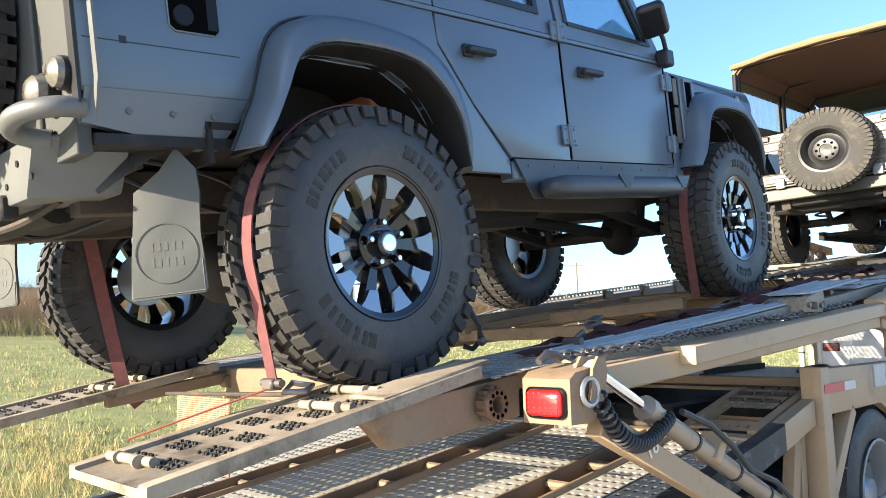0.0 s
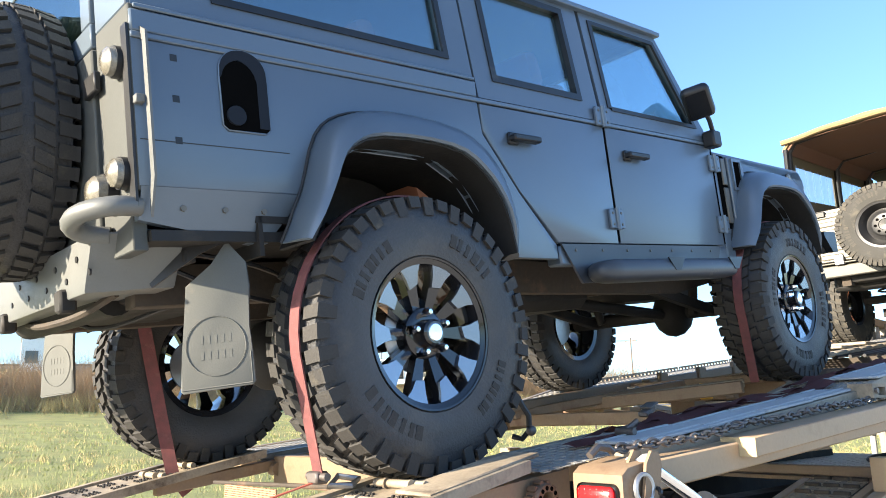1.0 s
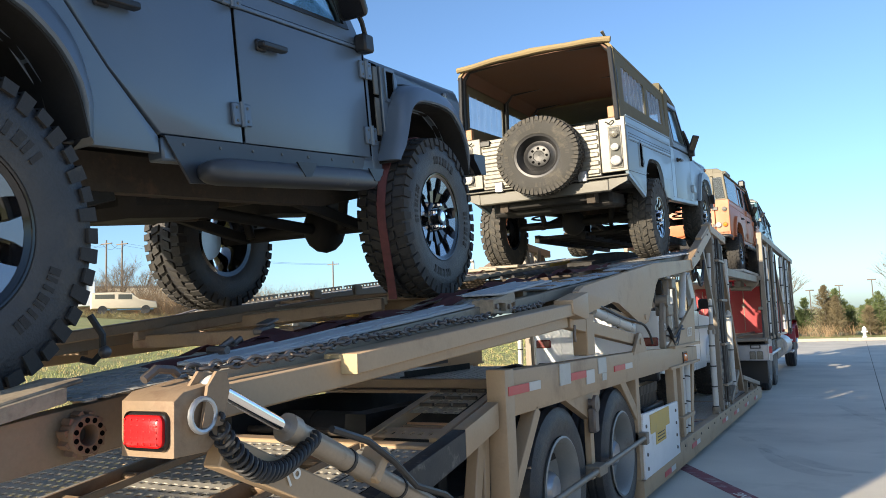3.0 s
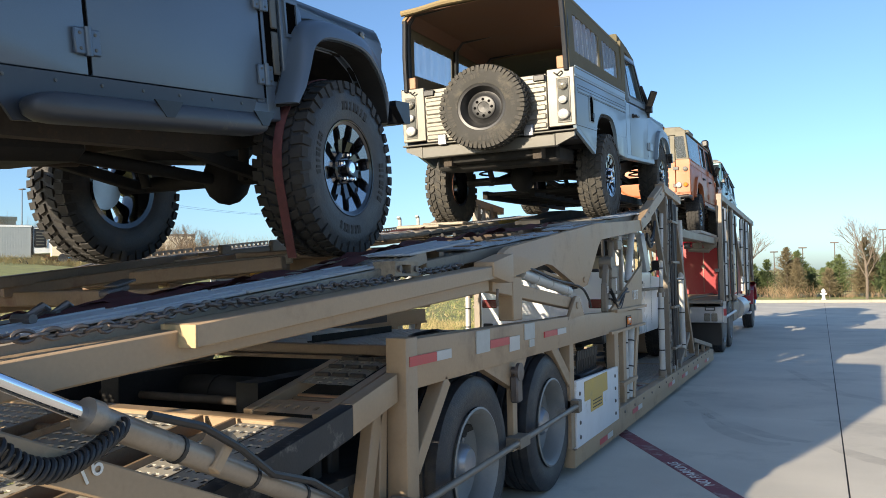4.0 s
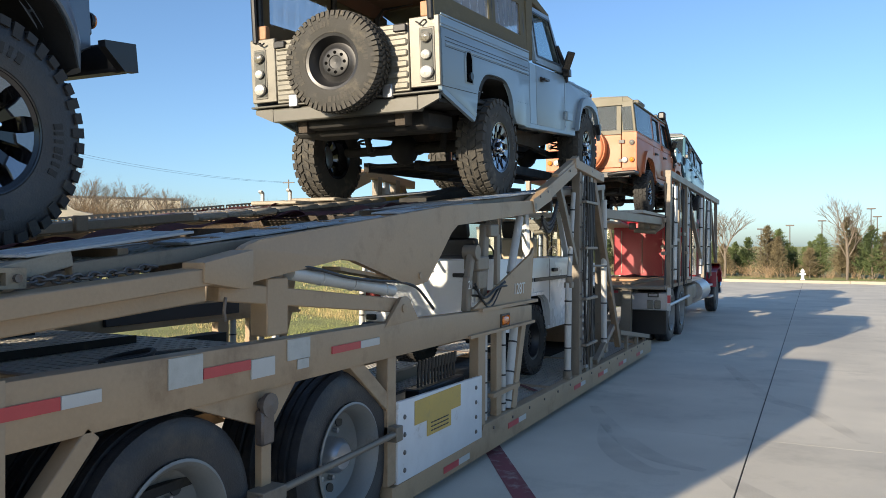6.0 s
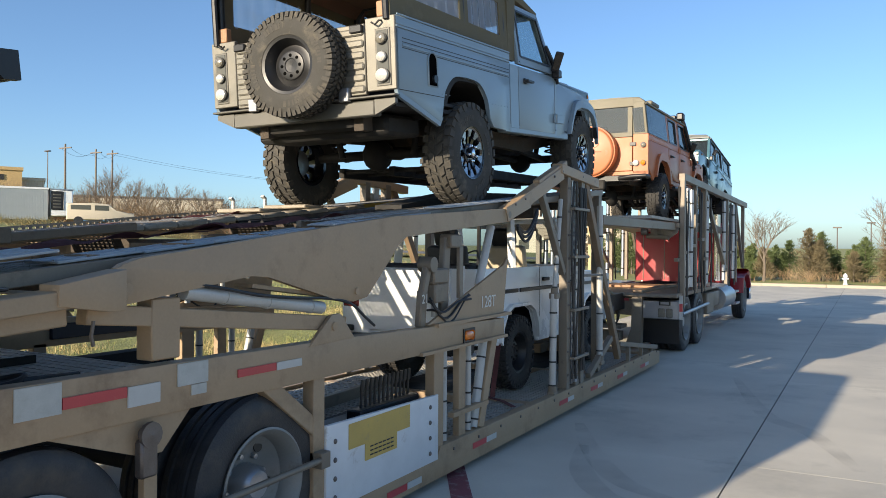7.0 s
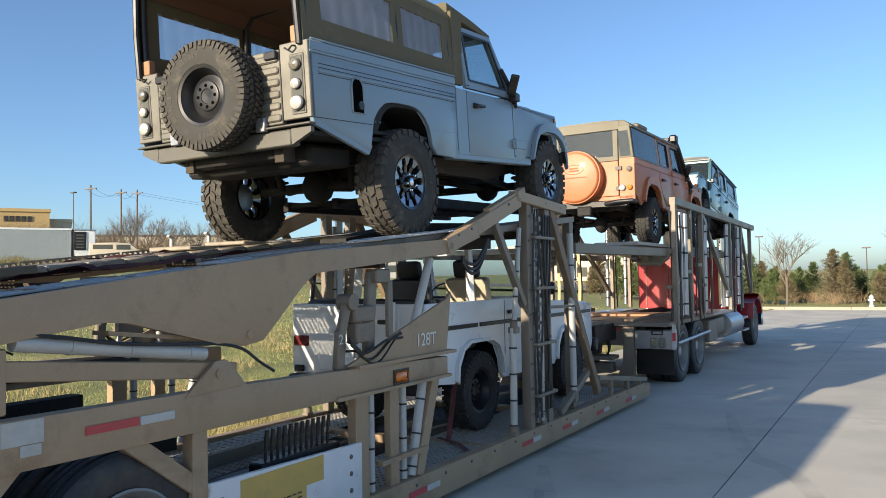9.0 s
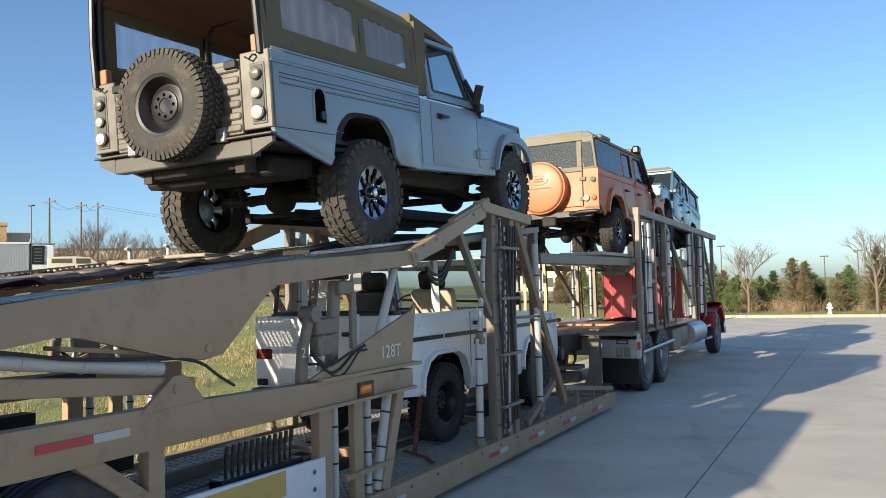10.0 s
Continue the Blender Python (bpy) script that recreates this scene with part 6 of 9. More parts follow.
sides("pivot_drum", lambda bm: cyl(bm, (XO - 0.09, 9.28, 1.985), (XO + 0.012, 9.28, 1.985), 0.030, 18), m_rack)
# dark ladder frame between the raised runways
for x in (-2.72, -2.15, -1.58):
    one("ladder_rail", lambda bm: beam(bm, (x, 9.3, 2.41), (x, 12.3, 2.50), 0.06, 0.09, 0.004), m_under)
for k in range(9):
    y = 9.35 + 0.36 * k
    one("ladder_rung", lambda bm: cyl(bm, (-2.72, y, 2.42 + 0.03 * (y - 9.3)), (-1.58, y, 2.42 + 0.03 * (y - 9.3)), 0.022, 8), m_under)
# white control box
bx = one("tool_box", lambda bm: prism(bm, [(6.76, 0.19), (6.76, 0.686), (8.06, 0.655), (8.06, 0.19)], XO - 0.025, XO + 0.004, "x", 0.006), m_boxwhite, "dented white control box front")
one("valve_bank", lambda bm: (box(bm, XO - 0.40, XO - 0.03, 6.80, 7.98, 0.20, 0.58, 0.01), box(bm, XO - 0.22, XO - 0.10, 7.25, 7.97, 0.58, 0.67, 0.01)), m_black)
for y0, y1, z0, z1, mt, nm in ((6.97, 7.66, 0.505, 0.655, m_yellow, "warning_label"), (7.14, 7.50, 0.40, 0.505, m_yellow, "small_label")):
    B(nm, mt, bx, XO + 0.005, XO + 0.009, y0, y1, z0, z1, 0)
bm = nb()
for r in range(3):
    for k in range(6):
        box(bm, XO + 0.010, XO + 0.012, 7.19 + k * 0.046, 7.19 + k * 0.046 + 0.034, 0.475 - r * 0.026, 0.483 - r * 0.026)
part("label_print", bm, m_ink, bx)
for y in (6.84, 7.94):
    for k in range(4):
        bm = nb()
        ball(bm, (XO + 0.006, y, 0.26 + k * 0.108), 0.016, 0.6, 1, 1, 8)
        part("box_bolt", bm, m_chain, bx)
for k in range(12):
    bm = nb()
    y = 7.33 + k * 0.052
    tube(bm, [(XO - 0.16, y, 0.66), (XO - 0.155, y, 0.78), (XO - 0.15, y + 0.004, 0.83)], 0.009, 8)
    cyl(bm, (XO - 0.152, y, 0.775), (XO - 0.148, y + 0.004, 0.85), 0.014, 8, 0.012)
    part("control_lever", bm, m_black, TR)
# lamps, tape and markings
for s in (1, -1):
    mx = (lambda x: XC + s * (x - XC))
    bm = nb()
    vs = box(bm, mx(XO) - 0.020, mx(XO) + 0.020, 8.455, 8.615, 0.992, 1.072, 0.035, 4)
    part("amber_marker_lamp", bm, m_lens_amber, TR)
    bm = nb()
    ring_frame(bm, mx(XO) - 0.010, mx(XO) + 0.010, 8.44, 8.63, 0.979, 1.085, 8.46, 8.61, 0.995, 1.069)
    part("marker_bezel", bm, m_black, TR)
for y0, y1, z0, z1, mt, nm in ((4.195, 4.462, 1.073, 1.118, m_refl_red, "red_reflector_tape"), (4.466, 4.625, 1.073, 1.118, m_refl_white, "white_reflector_tape"), (4.935, 5.12, 1.060, 1.180, m_sticker, "weathered_sticker"),
                               (5.125, 5.415, 1.073, 1.118, m_refl_red, "red_reflector_tape"), (5.42, 5.585, 1.028, 1.113, m_refl_white, "white_reflector_tape"), (5.68, 5.86, 1.075, 1.174, m_sticker, "weathered_sticker"), (5.76, 5.85, 1.025, 1.072, m_sticker, "small_sticker"),
                               (6.055, 6.33, 1.062, 1.101, m_refl_red, "red_reflector_tape"), (6.335, 6.535, 1.060, 1.100, m_refl_white, "white_reflector_tape")):
    B(nm, mt, TR, XO + 0.001, XO + 0.0075, y0, y1, z0, z1, 0)
for y, dz in ((7.4, 0.11), (8.62, 0.16), (10.55, 0.155), (11.55, 0.14), (12.6, 0.125), (13.7, 0.11)):
    B("red_reflector_tape", m_refl_red, TR, XO + 0.001, XO + 0.004, y, y + 0.24, dz - 0.022, dz + 0.022, 0)
    B("white_reflector_tape", m_refl_white, TR, XO + 0.001, XO + 0.004, y + 0.245, y + 0.43, dz - 0.022, dz + 0.022, 0)


def words(body, parent, m, size, mat, name="painted_number"):
    c = bpy.data.curves.new(name, "FONT")
    c.body, c.size, c.extrude = body, size, 0.001
    c.materials.append(mat)
    ob = new(name, c)
    ob.parent = parent
    ob.matrix_local = m
    return ob


words("128T", TR, pose(XO - 0.004, 8.75, 1.225, 90, 0, 90), 0.135, m_letter)
words("21", TR, pose(XO - 0.031, 7.875, 1.31, 90, 0, 90), 0.09, m_letter)
words("16", TR, pose(-0.866, 2.44, 0.985, 90, -24, 90), 0.075, m_letter)
# tail lamp on its bracket
hs = one("tail_lamp_housing", lambda bm: (prism(bm, [(2.030, 1.138), (2.030, 1.272), (2.06, 1.292), (2.20, 1.312), (2.20, 1.27), (2.17, 1.16), (2.14, 1.138)], -1.046, -0.862, "x", 0.006)), m_tanworn)
bm = nb()
box(bm, -1.024, -0.876, 2.018, 2.04, 1.155, 1.248, 0.020, 3)
part("lamp_gasket", bm, m_black, hs)
bm = nb()
box(bm, -1.016, -0.884, 2.006, 2.03, 1.163, 1.240, 0.016, 3)
lens = part("red_lamp_lens", bm, m_lens_red, hs, "red moulded tail lamp lens")
bm = nb()
for i in range(6):
    for j in range(5):
        ball(bm, (-1.004 + i * 0.0215, 2.006, 1.173 + j * 0.0143), 0.0032, 1, 0.4, 1, 6)
part("lens_beads", bm, m_lens_red, lens)
# ratchet and cross tube
one("cross_shaft", lambda bm: cyl(bm, (-1.25, 1.985, 1.192), (-1.15, 1.985, 1.192), 0.030, 14), m_rust)
bm = nb()
lathe(bm, [(-1.155, 0.024), (-1.155, 0.048), (-1.112, 0.050), (-1.104, 0.046), (-1.104, 0.027), (-1.112, 0.024)], 28, closed=True, at=(0, 1.985, 1.192))
rw = part("ratchet_wheel", bm, m_ratchet, TR, "rusty ratchet wheel with a hollow hub")
for k in range(11):
    t = 2 * math.pi * k / 11
    bm = nb()
    beam(bm, (-1.132, 1.985 + 0.040 * math.cos(t), 1.192 + 0.040 * math.sin(t)), (-1.132, 1.985 + 0.058 * math.cos(t + 0.15), 1.192 + 0.058 * math.sin(t + 0.15)), 0.032, 0.015)
    part("ratchet_tooth", bm, m_ratchet, rw)
    bm = nb()
    cyl(bm, (-1.110, 1.985 + 0.037 * math.cos(t), 1.192 + 0.037 * math.sin(t)), (-1.1030, 1.985 + 0.037 * math.cos(t), 1.192 + 0.037 * math.sin(t)), 0.007, 8)
    part("drilled_hole", bm, m_holeshade, rw)
one("ramp_beam", lambda bm: prism(bm, [(1.50, 1.195), (1.60, 1.095), (1.70, 1.10), (2.15, 1.14), (2.15, 1.275), (1.50, 1.205)], -1.225, -1.160, "x", 0.004), m_tanworn)
one("far_ramp_beam", lambda bm: (beam(bm, (-2.86, 1.45, 1.165), (-2.86, 2.6, 1.315), 0.05, 0.05, 0.004), cyl(bm, (-2.86, 2.0, 1.22), (-2.80, 2.0, 1.22), 0.03, 10)), m_tanworn)
for ya, za, w, h in ((2.05, 1.21, 0.10, 0.14), (4.9, 1.54, 0.08, 0.10), (3.6, 1.40, 0.06, 0.07)):
    one("rear_cross_beam", lambda bm: beam(bm, (-2.85, ya, za), (-1.75, ya, za + 0.01), w, h, 0.006), m_tanworn)
# hollow socket box on the runway edge
bm = nb()
ring_frame(bm, -1.10, -0.985, 4.15, 4.37, 1.478, 1.545, 4.21, 4.30, 1.490, 1.530)
sb = part("socket_box", bm, m_rampworn, TR)
B("socket_hole", m_holeshade, sb, -1.09, -1.08, 4.18, 4.30, 1.485, 1.535, 0)
for y in (4.18, 4.335):
    bm = nb()
    cyl(bm, (-0.986, y, 1.512), (-0.972, y, 1.512), 0.014, 8)
    part("socket_bolt", bm, m_chain, sb)
# worn crossing beams beside the front tyre
for k, (xa, ya, xb, yb, w) in enumerate(((-2.80, 3.55, -2.30, 4.60, 0.08), (-2.75, 3.95, -1.85, 4.55, 0.07), (-2.72, 4.65, -1.75, 4.85, 0.09))):
    one("crossing_beam", lambda bm: beam(bm, (xa, ya, run_z(ya) - 0.01), (xb, yb, run_z(yb) + 0.0), w, 0.055, 0.006), m_tanworn if k != 1 else m_rampwood)
for k in range(5):
    one("beam_lug", lambda bm: box(bm, -2.66 + 0.16 * k, -2.60 + 0.16 * k, 4.50 + 0.03 * k, 4.56 + 0.03 * k, 1.50, 1.60, 0.006), m_yellowdeck if k % 2 else m_rack)
# rear ram
one("ram_rod", lambda bm: cyl(bm, (-0.885, 2.165, 1.302), (-0.885, 2.56, 1.105), 0.019, 14), m_chrome)
one("ram_body", lambda bm: (cyl(bm, (-0.885, 2.47, 1.150), (-0.885, 3.52, 0.645), 0.036, 16), cyl(bm, (-0.885, 2.46, 1.155), (-0.885, 2.495, 1.139), 0.043, 16)), m_ramtan, "dull tan hydraulic ram body")
one("ram_eye", lambda bm: (ball(bm, (-0.872, 2.165, 1.300), 0.026, 1.1, 1, 1, 14), cyl(bm, (-0.94, 2.165, 1.300), (-0.85, 2.165, 1.300), 0.014, 10)), m_cyl)
one("ram_clevis", lambda bm: [prism(bm, [(2.10, 1.20), (2.12, 1.30), (2.15, 1.335), (2.185, 1.33), (2.195, 1.29), (2.17, 1.20)], x, x + 0.010) for x in (-0.915, -0.852)], m_tanworn)
one("ram_clamp", lambda bm: beam(bm, (-0.885, 2.86, 0.93), (-0.885, 2.94, 1.02), 0.095, 0.04, 0.006), m_tan)
one("ram_strut", lambda bm: beam(bm, (-0.90, 2.20, 1.13), (-0.90, 3.35, 0.60), 0.06, 0.085, 0.005), m_tan)
one("hose_ring", lambda bm: tube(bm, [(-0.845, 2.105 + 0.040 * math.cos(t), 1.232 + 0.040 * math.sin(t)) for t in (k * 0.35 for k in range(18))], 0.0075, 7, True), m_steel)
bm = nb()
pts = []
for k in range(300):
    u = k / 299
    c = Vector((-0.845, 2.145 + 0.40 * u, 1.215 - 0.10 * u - 0.115 * math.sin(math.pi * u ** 0.85)))
    t = k * 0.50
    pts.append(c + Vector((math.cos(t) * 0.024, math.sin(t) * 0.012, math.sin(t) * 0.022)))
tube(bm, pts, 0.0064, 6)
part("coiled_air_hose", bm, m_hose, TR, "black coiled air hose")
one("ram_hose", lambda bm: (tube(bm, [(-0.84, 2.62, 1.13), (-0.835, 2.80, 1.07), (-0.83, 2.95, 0.98), (-0.835, 3.1, 0.87), (-0.83, 3.3, 0.80), (-0.85, 3.5, 0.69)], 0.012, 7), [cyl(bm, (-0.885, y, 1.150 - (y - 2.47) * 0.481), (-0.885, y + 0.012, 1.150 - (y - 2.458) * 0.481), 0.040, 14) for y in (2.75, 3.05, 3.3)]), m_hose)
# decks
DECK = [(1.97, run_z(1.97))] + RUN[2:]
DX = ((-1.06, -1.54), (-2.92, -3.44))
for xa, xb in DX:
    xl, xr = min(xa, xb), max(xa, xb)
    for (ya, za), (yb, zb) in zip(DECK, DECK[1:]):
        bm = nb()
        dz = 0.05 if xa > -2 and 4.5 < ya < 7.2 else 0.0
        perforated(bm, (xl + 0.04, ya, za - dz), (xr - xl - 0.08, 0, 0), (0, yb - ya, zb - za), 9, int((yb - ya) / 0.055), 0.55, 0.6)
        part("runway_deck", bm, m_grate, TR, "dull perforated steel runway")
        for x in (xl + 0.02, xr - 0.02):
            bm = nb()
            yc = max(ya, 2.30) if x > -1.2 else ya
            beam(bm, (x, yc, run_z(yc) - 0.025 - dz), (x, yb, zb - 0.025 - dz), 0.045, 0.062, 0.004)
            # The far edges get dark taupe: their shade is in the colour.
            part("runway_edge", bm, m_rampwood if xa > -2 and ya < 4.3 else m_rack, TR)
        n = int((yb - ya) / 0.5)
        for k in range(n):
            y = ya + (k + 0.5) * (yb - ya) / n
            B("runway_joist", m_tanworn, TR, xl + 0.045, xr - 0.045, y - 0.025, y + 0.025, run_z(y) - 0.08, run_z(y) - 0.02, 0)
    # rear flap with raised traction loops
    (ya, za), (yb, zb) = (0.89, 1.094), (1.94, 1.30)
    xl, xr = (-1.60, -1.125) if xa > -2 else (-3.26, -2.80)
    sl = (zb - za) / (yb - ya)
    bm = nb()
    sec = [(xl, -0.024), (xl, 0.012), (xl + 0.045, 0.012), (xl + 0.045, 0.0), (xr - 0.045, 0.0), (xr - 0.045, 0.012), (xr, 0.012), (xr, -0.024), (xr - 0.02, -0.024), (xr - 0.02, -0.014), (xl + 0.02, -0.014), (xl + 0.02, -0.024)]
    prism(bm, sec, 0.0, yb - ya, "y", 0.004)
    for v in bm.verts:
        v.co.z += za + sl * v.co.y
        v.co.y += ya
    fl = part("ramp_flap", bm, m_rampworn, TR, "worn pale ramp flap with raised grips")
    bm = nb()
    for r in range(9):
        for c in range(2):
            if r in (7, 8) and c == 1:
                continue
            for i in range(3):
                for j in range(5):
                    x = xl + 0.075 + c * 0.185 + (0.03 if r % 2 else 0) + j * 0.021
                    y = 0.10 + r * 0.104 + i * 0.021
                    x += 0.007 * ((i + j) % 2)
                    box(bm, x, x + 0.009, y, y + 0.008, 0.0, 0.007)
    for v in bm.verts:
        v.co.z += za + sl * v.co.y
        v.co.y += ya
    part("grip_teeth", bm, m_under, fl)["kind"] = "stuff"
    for y, x in ((0.97, xl + 0.06), (1.46, xl + 0.20), (1.62, xl + 0.12)):
        bm = nb()
        zc = za + sl * (y - ya) + 0.022
        cyl(bm, (x, y, zc - 0.006), (x + 0.22, y + 0.02, zc - 0.006), 0.013, 12)
        for d in (0.05, 0.17):
            cyl(bm, (x + d, y, zc - 0.006), (x + d + 0.010, y, zc - 0.006), 0.0165, 12)
        part("hinge_tube", bm, m_rampworn, fl)
    if xa > -2:
        bm = nb()
        vs = box(bm, xr - 0.18, xr - 0.02, 1.56, 2.0, 0.022, 0.034, 0.004)
        for v in bm.verts:
            v.co.z += za + sl * (v.co.y - ya) - 0.015
        part("edge_plate", bm, m_rampworn, TR)
# inner edges of the far runway: sunlight as yellow on the beam, worn lips
one("yellow_edge", lambda bm: beam(bm, (-2.785, 9.2, run_z(9.2) - 0.02), (-2.785, 10.6, run_z(10.6) - 0.02), 0.03, 0.05), m_yellowdeck)
for k in range(16):
    y = 4.9 + k * 0.30
    bm = nb()
    vs = box(bm, -0.05, 0.05, 0, 0.29, -0.03, 0.02, 0.014)
    moved(bm, bm.verts, pose(-2.76, y, run_z(y) - 0.012, 5.6))
    part("deck_lip", bm, m_rampwood, TR)
# pierced flange along the outer edge of the far runway
for k in range(5):
    y = 4.62 + 0.87 * k
    bm = nb()
    perforated(bm, (-3.452, y, run_z(y) - 0.01), (0, 0.85, run_z(y + 0.85) - run_z(y)), (0, 0, 0.045), 16, 1, 0.5, 0.4)
    part("outer_flange", bm, m_rampwood, TR)


def slatted(x, w, y0, y1, dz, mat):
    """A runway edge of short plates with two low ridges, a little uneven."""
    n = int((y1 - y0) / 0.42)
    for k in range(n):
        a, b = y0 + (y1 - y0) * k / n, y0 + (y1 - y0) * (k + 1) / n - 0.012
        dx = random.uniform(-0.006, 0.006)
        za, zb = run_z(a) + dz + random.uniform(-0.004, 0.004), run_z(b) + dz + random.uniform(-0.004, 0.004)
        bm = nb()
        beam(bm, (x + dx, a, za), (x + dx, b, zb), w, 0.012, 0.003)
        for u in (-0.36, 0.30):
            beam(bm, (x + dx + u * w, a + 0.01, za + 0.008), (x + dx + u * w, b - 0.01, zb + 0.008), 0.012, 0.006)
        part("edge_strip", bm, mat, TR, "pale blue worn runway plate")


slatted(-1.16, 0.20, 2.40, 4.12, 0.016, m_blue)
slatted(-1.20, 0.28, 4.42, 5.2, 0.016, m_blue)
slatted(-1.20, 0.22, 5.2, 6.9, -0.032, m_blue)
slatted(-1.14, 0.22, 6.95, 8.1, -0.008, m_blue)
slatted(-1.12, 0.22, 8.3, 9.9, 0.018, m_blue)
for y in (8.4, 9.0):
    one("wheel_chock_plate", lambda bm: beam(bm, (-3.3, y, run_z(y) + 0.02), (-2.8, y, run_z(y) + 0.02), 0.30, 0.035, 0.008), m_rampwood)
# pale pins on the outer edge of the far runway
for y in (8.62, 9.05):
    one("edge_pin", lambda bm: (cyl(bm, (-3.46, y, run_z(y) - 0.02), (-3.46, y, run_z(y) + 0.115), 0.018, 8), beam(bm, (-3.46, y, run_z(y) + 0.11), (-3.46, y - 0.04, run_z(y) + 0.135), 0.036, 0.022)), m_cyl)
# far runway details near the front wheel
one("inner_runway_beam", lambda bm: beam(bm, (-2.74, 3.0, 1.425), (-2.74, 4.75, 1.62), 0.07, 0.055, 0.006), m_tanworn)
one("cross_tie", lambda bm: beam(bm, (-2.78, 4.0, 1.47), (-1.75, 4.35, 1.56), 0.07, 0.07, 0.006), m_tanworn)
one("runway_step", lambda bm: beam(bm, (-2.73, 4.8, 1.62), (-2.73, 6.9, 1.83), 0.10, 0.06, 0.008), m_tanworn)
for k in range(3):
    one("runway_lug", lambda bm: box(bm, -2.70, -2.66, 4.9 + 0.5 * k, 5.0 + 0.5 * k, 1.60 + 0.05 * k, 1.70 + 0.05 * k, 0.01), m_tanworn)
one("deck_pedestal", lambda bm: (box(bm, -2.8, -2.6, 5.2, 5.35, 1.20, 1.60, 0.006), beam(bm, (-2.7, 5.3, 1.22), (-2.7, 6.3, 1.62), 0.08, 0.08)), m_tanworn)
# lower decks
def low_strip(x0, x1, y0, z0, y1, z1, mat=m_galv):
    bm = nb()
    ln = math.hypot(y1 - y0, z1 - z0)
    perforated(bm, (x0, y0, z0), (x1 - x0, 0, 0), (0, y1 - y0, z1 - z0), max(4, int((x1 - x0) / 0.052)), max(4, int(ln / 0.062)), 0.62, 0.5)
    part("perforated_deck", bm, mat, TR, "perforated steel loading deck")
S0, S1, SL = (1.15, 0.572), (3.60, 0.903), 0.135
UP = 0.2185


def ramp_z(y):
    """The lower ramp: a long flatter part, then a short steeper one up to the axles."""
    return S0[1] + (y - S0[0]) * SL if y < 3.60 else 0.903 + (y - 3.60) * UP


for x0, x1 in ((-1.225, -1.065), (-1.40, -1.235), (-2.13, -1.61), (-2.89, -2.37), (-3.265, -3.10), (-3.435, -3.275)):
    low_strip(x0, x1, S0[0], S0[1], S1[0], S1[1])
for x in (-1.505, 2 * XC + 1.505, XC):
    one("deck_channel", lambda bm: (beam(bm, (x - 0.085, S0[0], S0[1] - 0.02), (x - 0.085, S1[0], S1[1] - 0.02), 0.014, 0.08), beam(bm, (x + 0.085, S0[0], S0[1] - 0.02), (x + 0.085, S1[0], S1[1] - 0.02), 0.014, 0.08), beam(bm, (x, S0[0], S0[1] - 0.07), (x, S1[0], S1[1] - 0.07), 0.18, 0.02), [cyl(bm, (x - 0.085, 1.3 + 0.3 * k, S0[1] + (0.15 + 0.3 * k) * SL - 0.02), (x + 0.085, 1.3 + 0.3 * k, S0[1] + (0.15 + 0.3 * k) * SL - 0.02), 0.022, 8) for k in range(8)]), m_tanworn)
for x in (-1.23, 2 * XC + 1.23):
    one("strip_joint", lambda bm: beam(bm, (x, S0[0], S0[1] - 0.012), (x, S1[0], S1[1] - 0.012), 0.014, 0.02), m_rust)
sides("low_ramp_rail", lambda bm: prism(bm, [(1.15, 0.49), (1.15, 0.60), (3.00, 0.825), (3.78, 0.968), (3.78, 0.842), (3.00, 0.69)], -1.045, -0.975, "x", 0.006), m_scuffed, "black scuffed ramp side rail")
sides("upper_ramp_rail", lambda bm: prism(bm, [(3.783, 0.843), (3.783, 0.970), (4.145, 1.050), (4.145, 0.925)], -1.043, -0.977, "x", 0.006), m_tan)
# cross plate, star-holed plate, hatch and hinged treads on both sides of the well
one("ramp_cross_beam", lambda bm: box(bm, -3.43, -1.06, 3.615, 3.715, 0.83, 0.918, 0.006), m_tan)
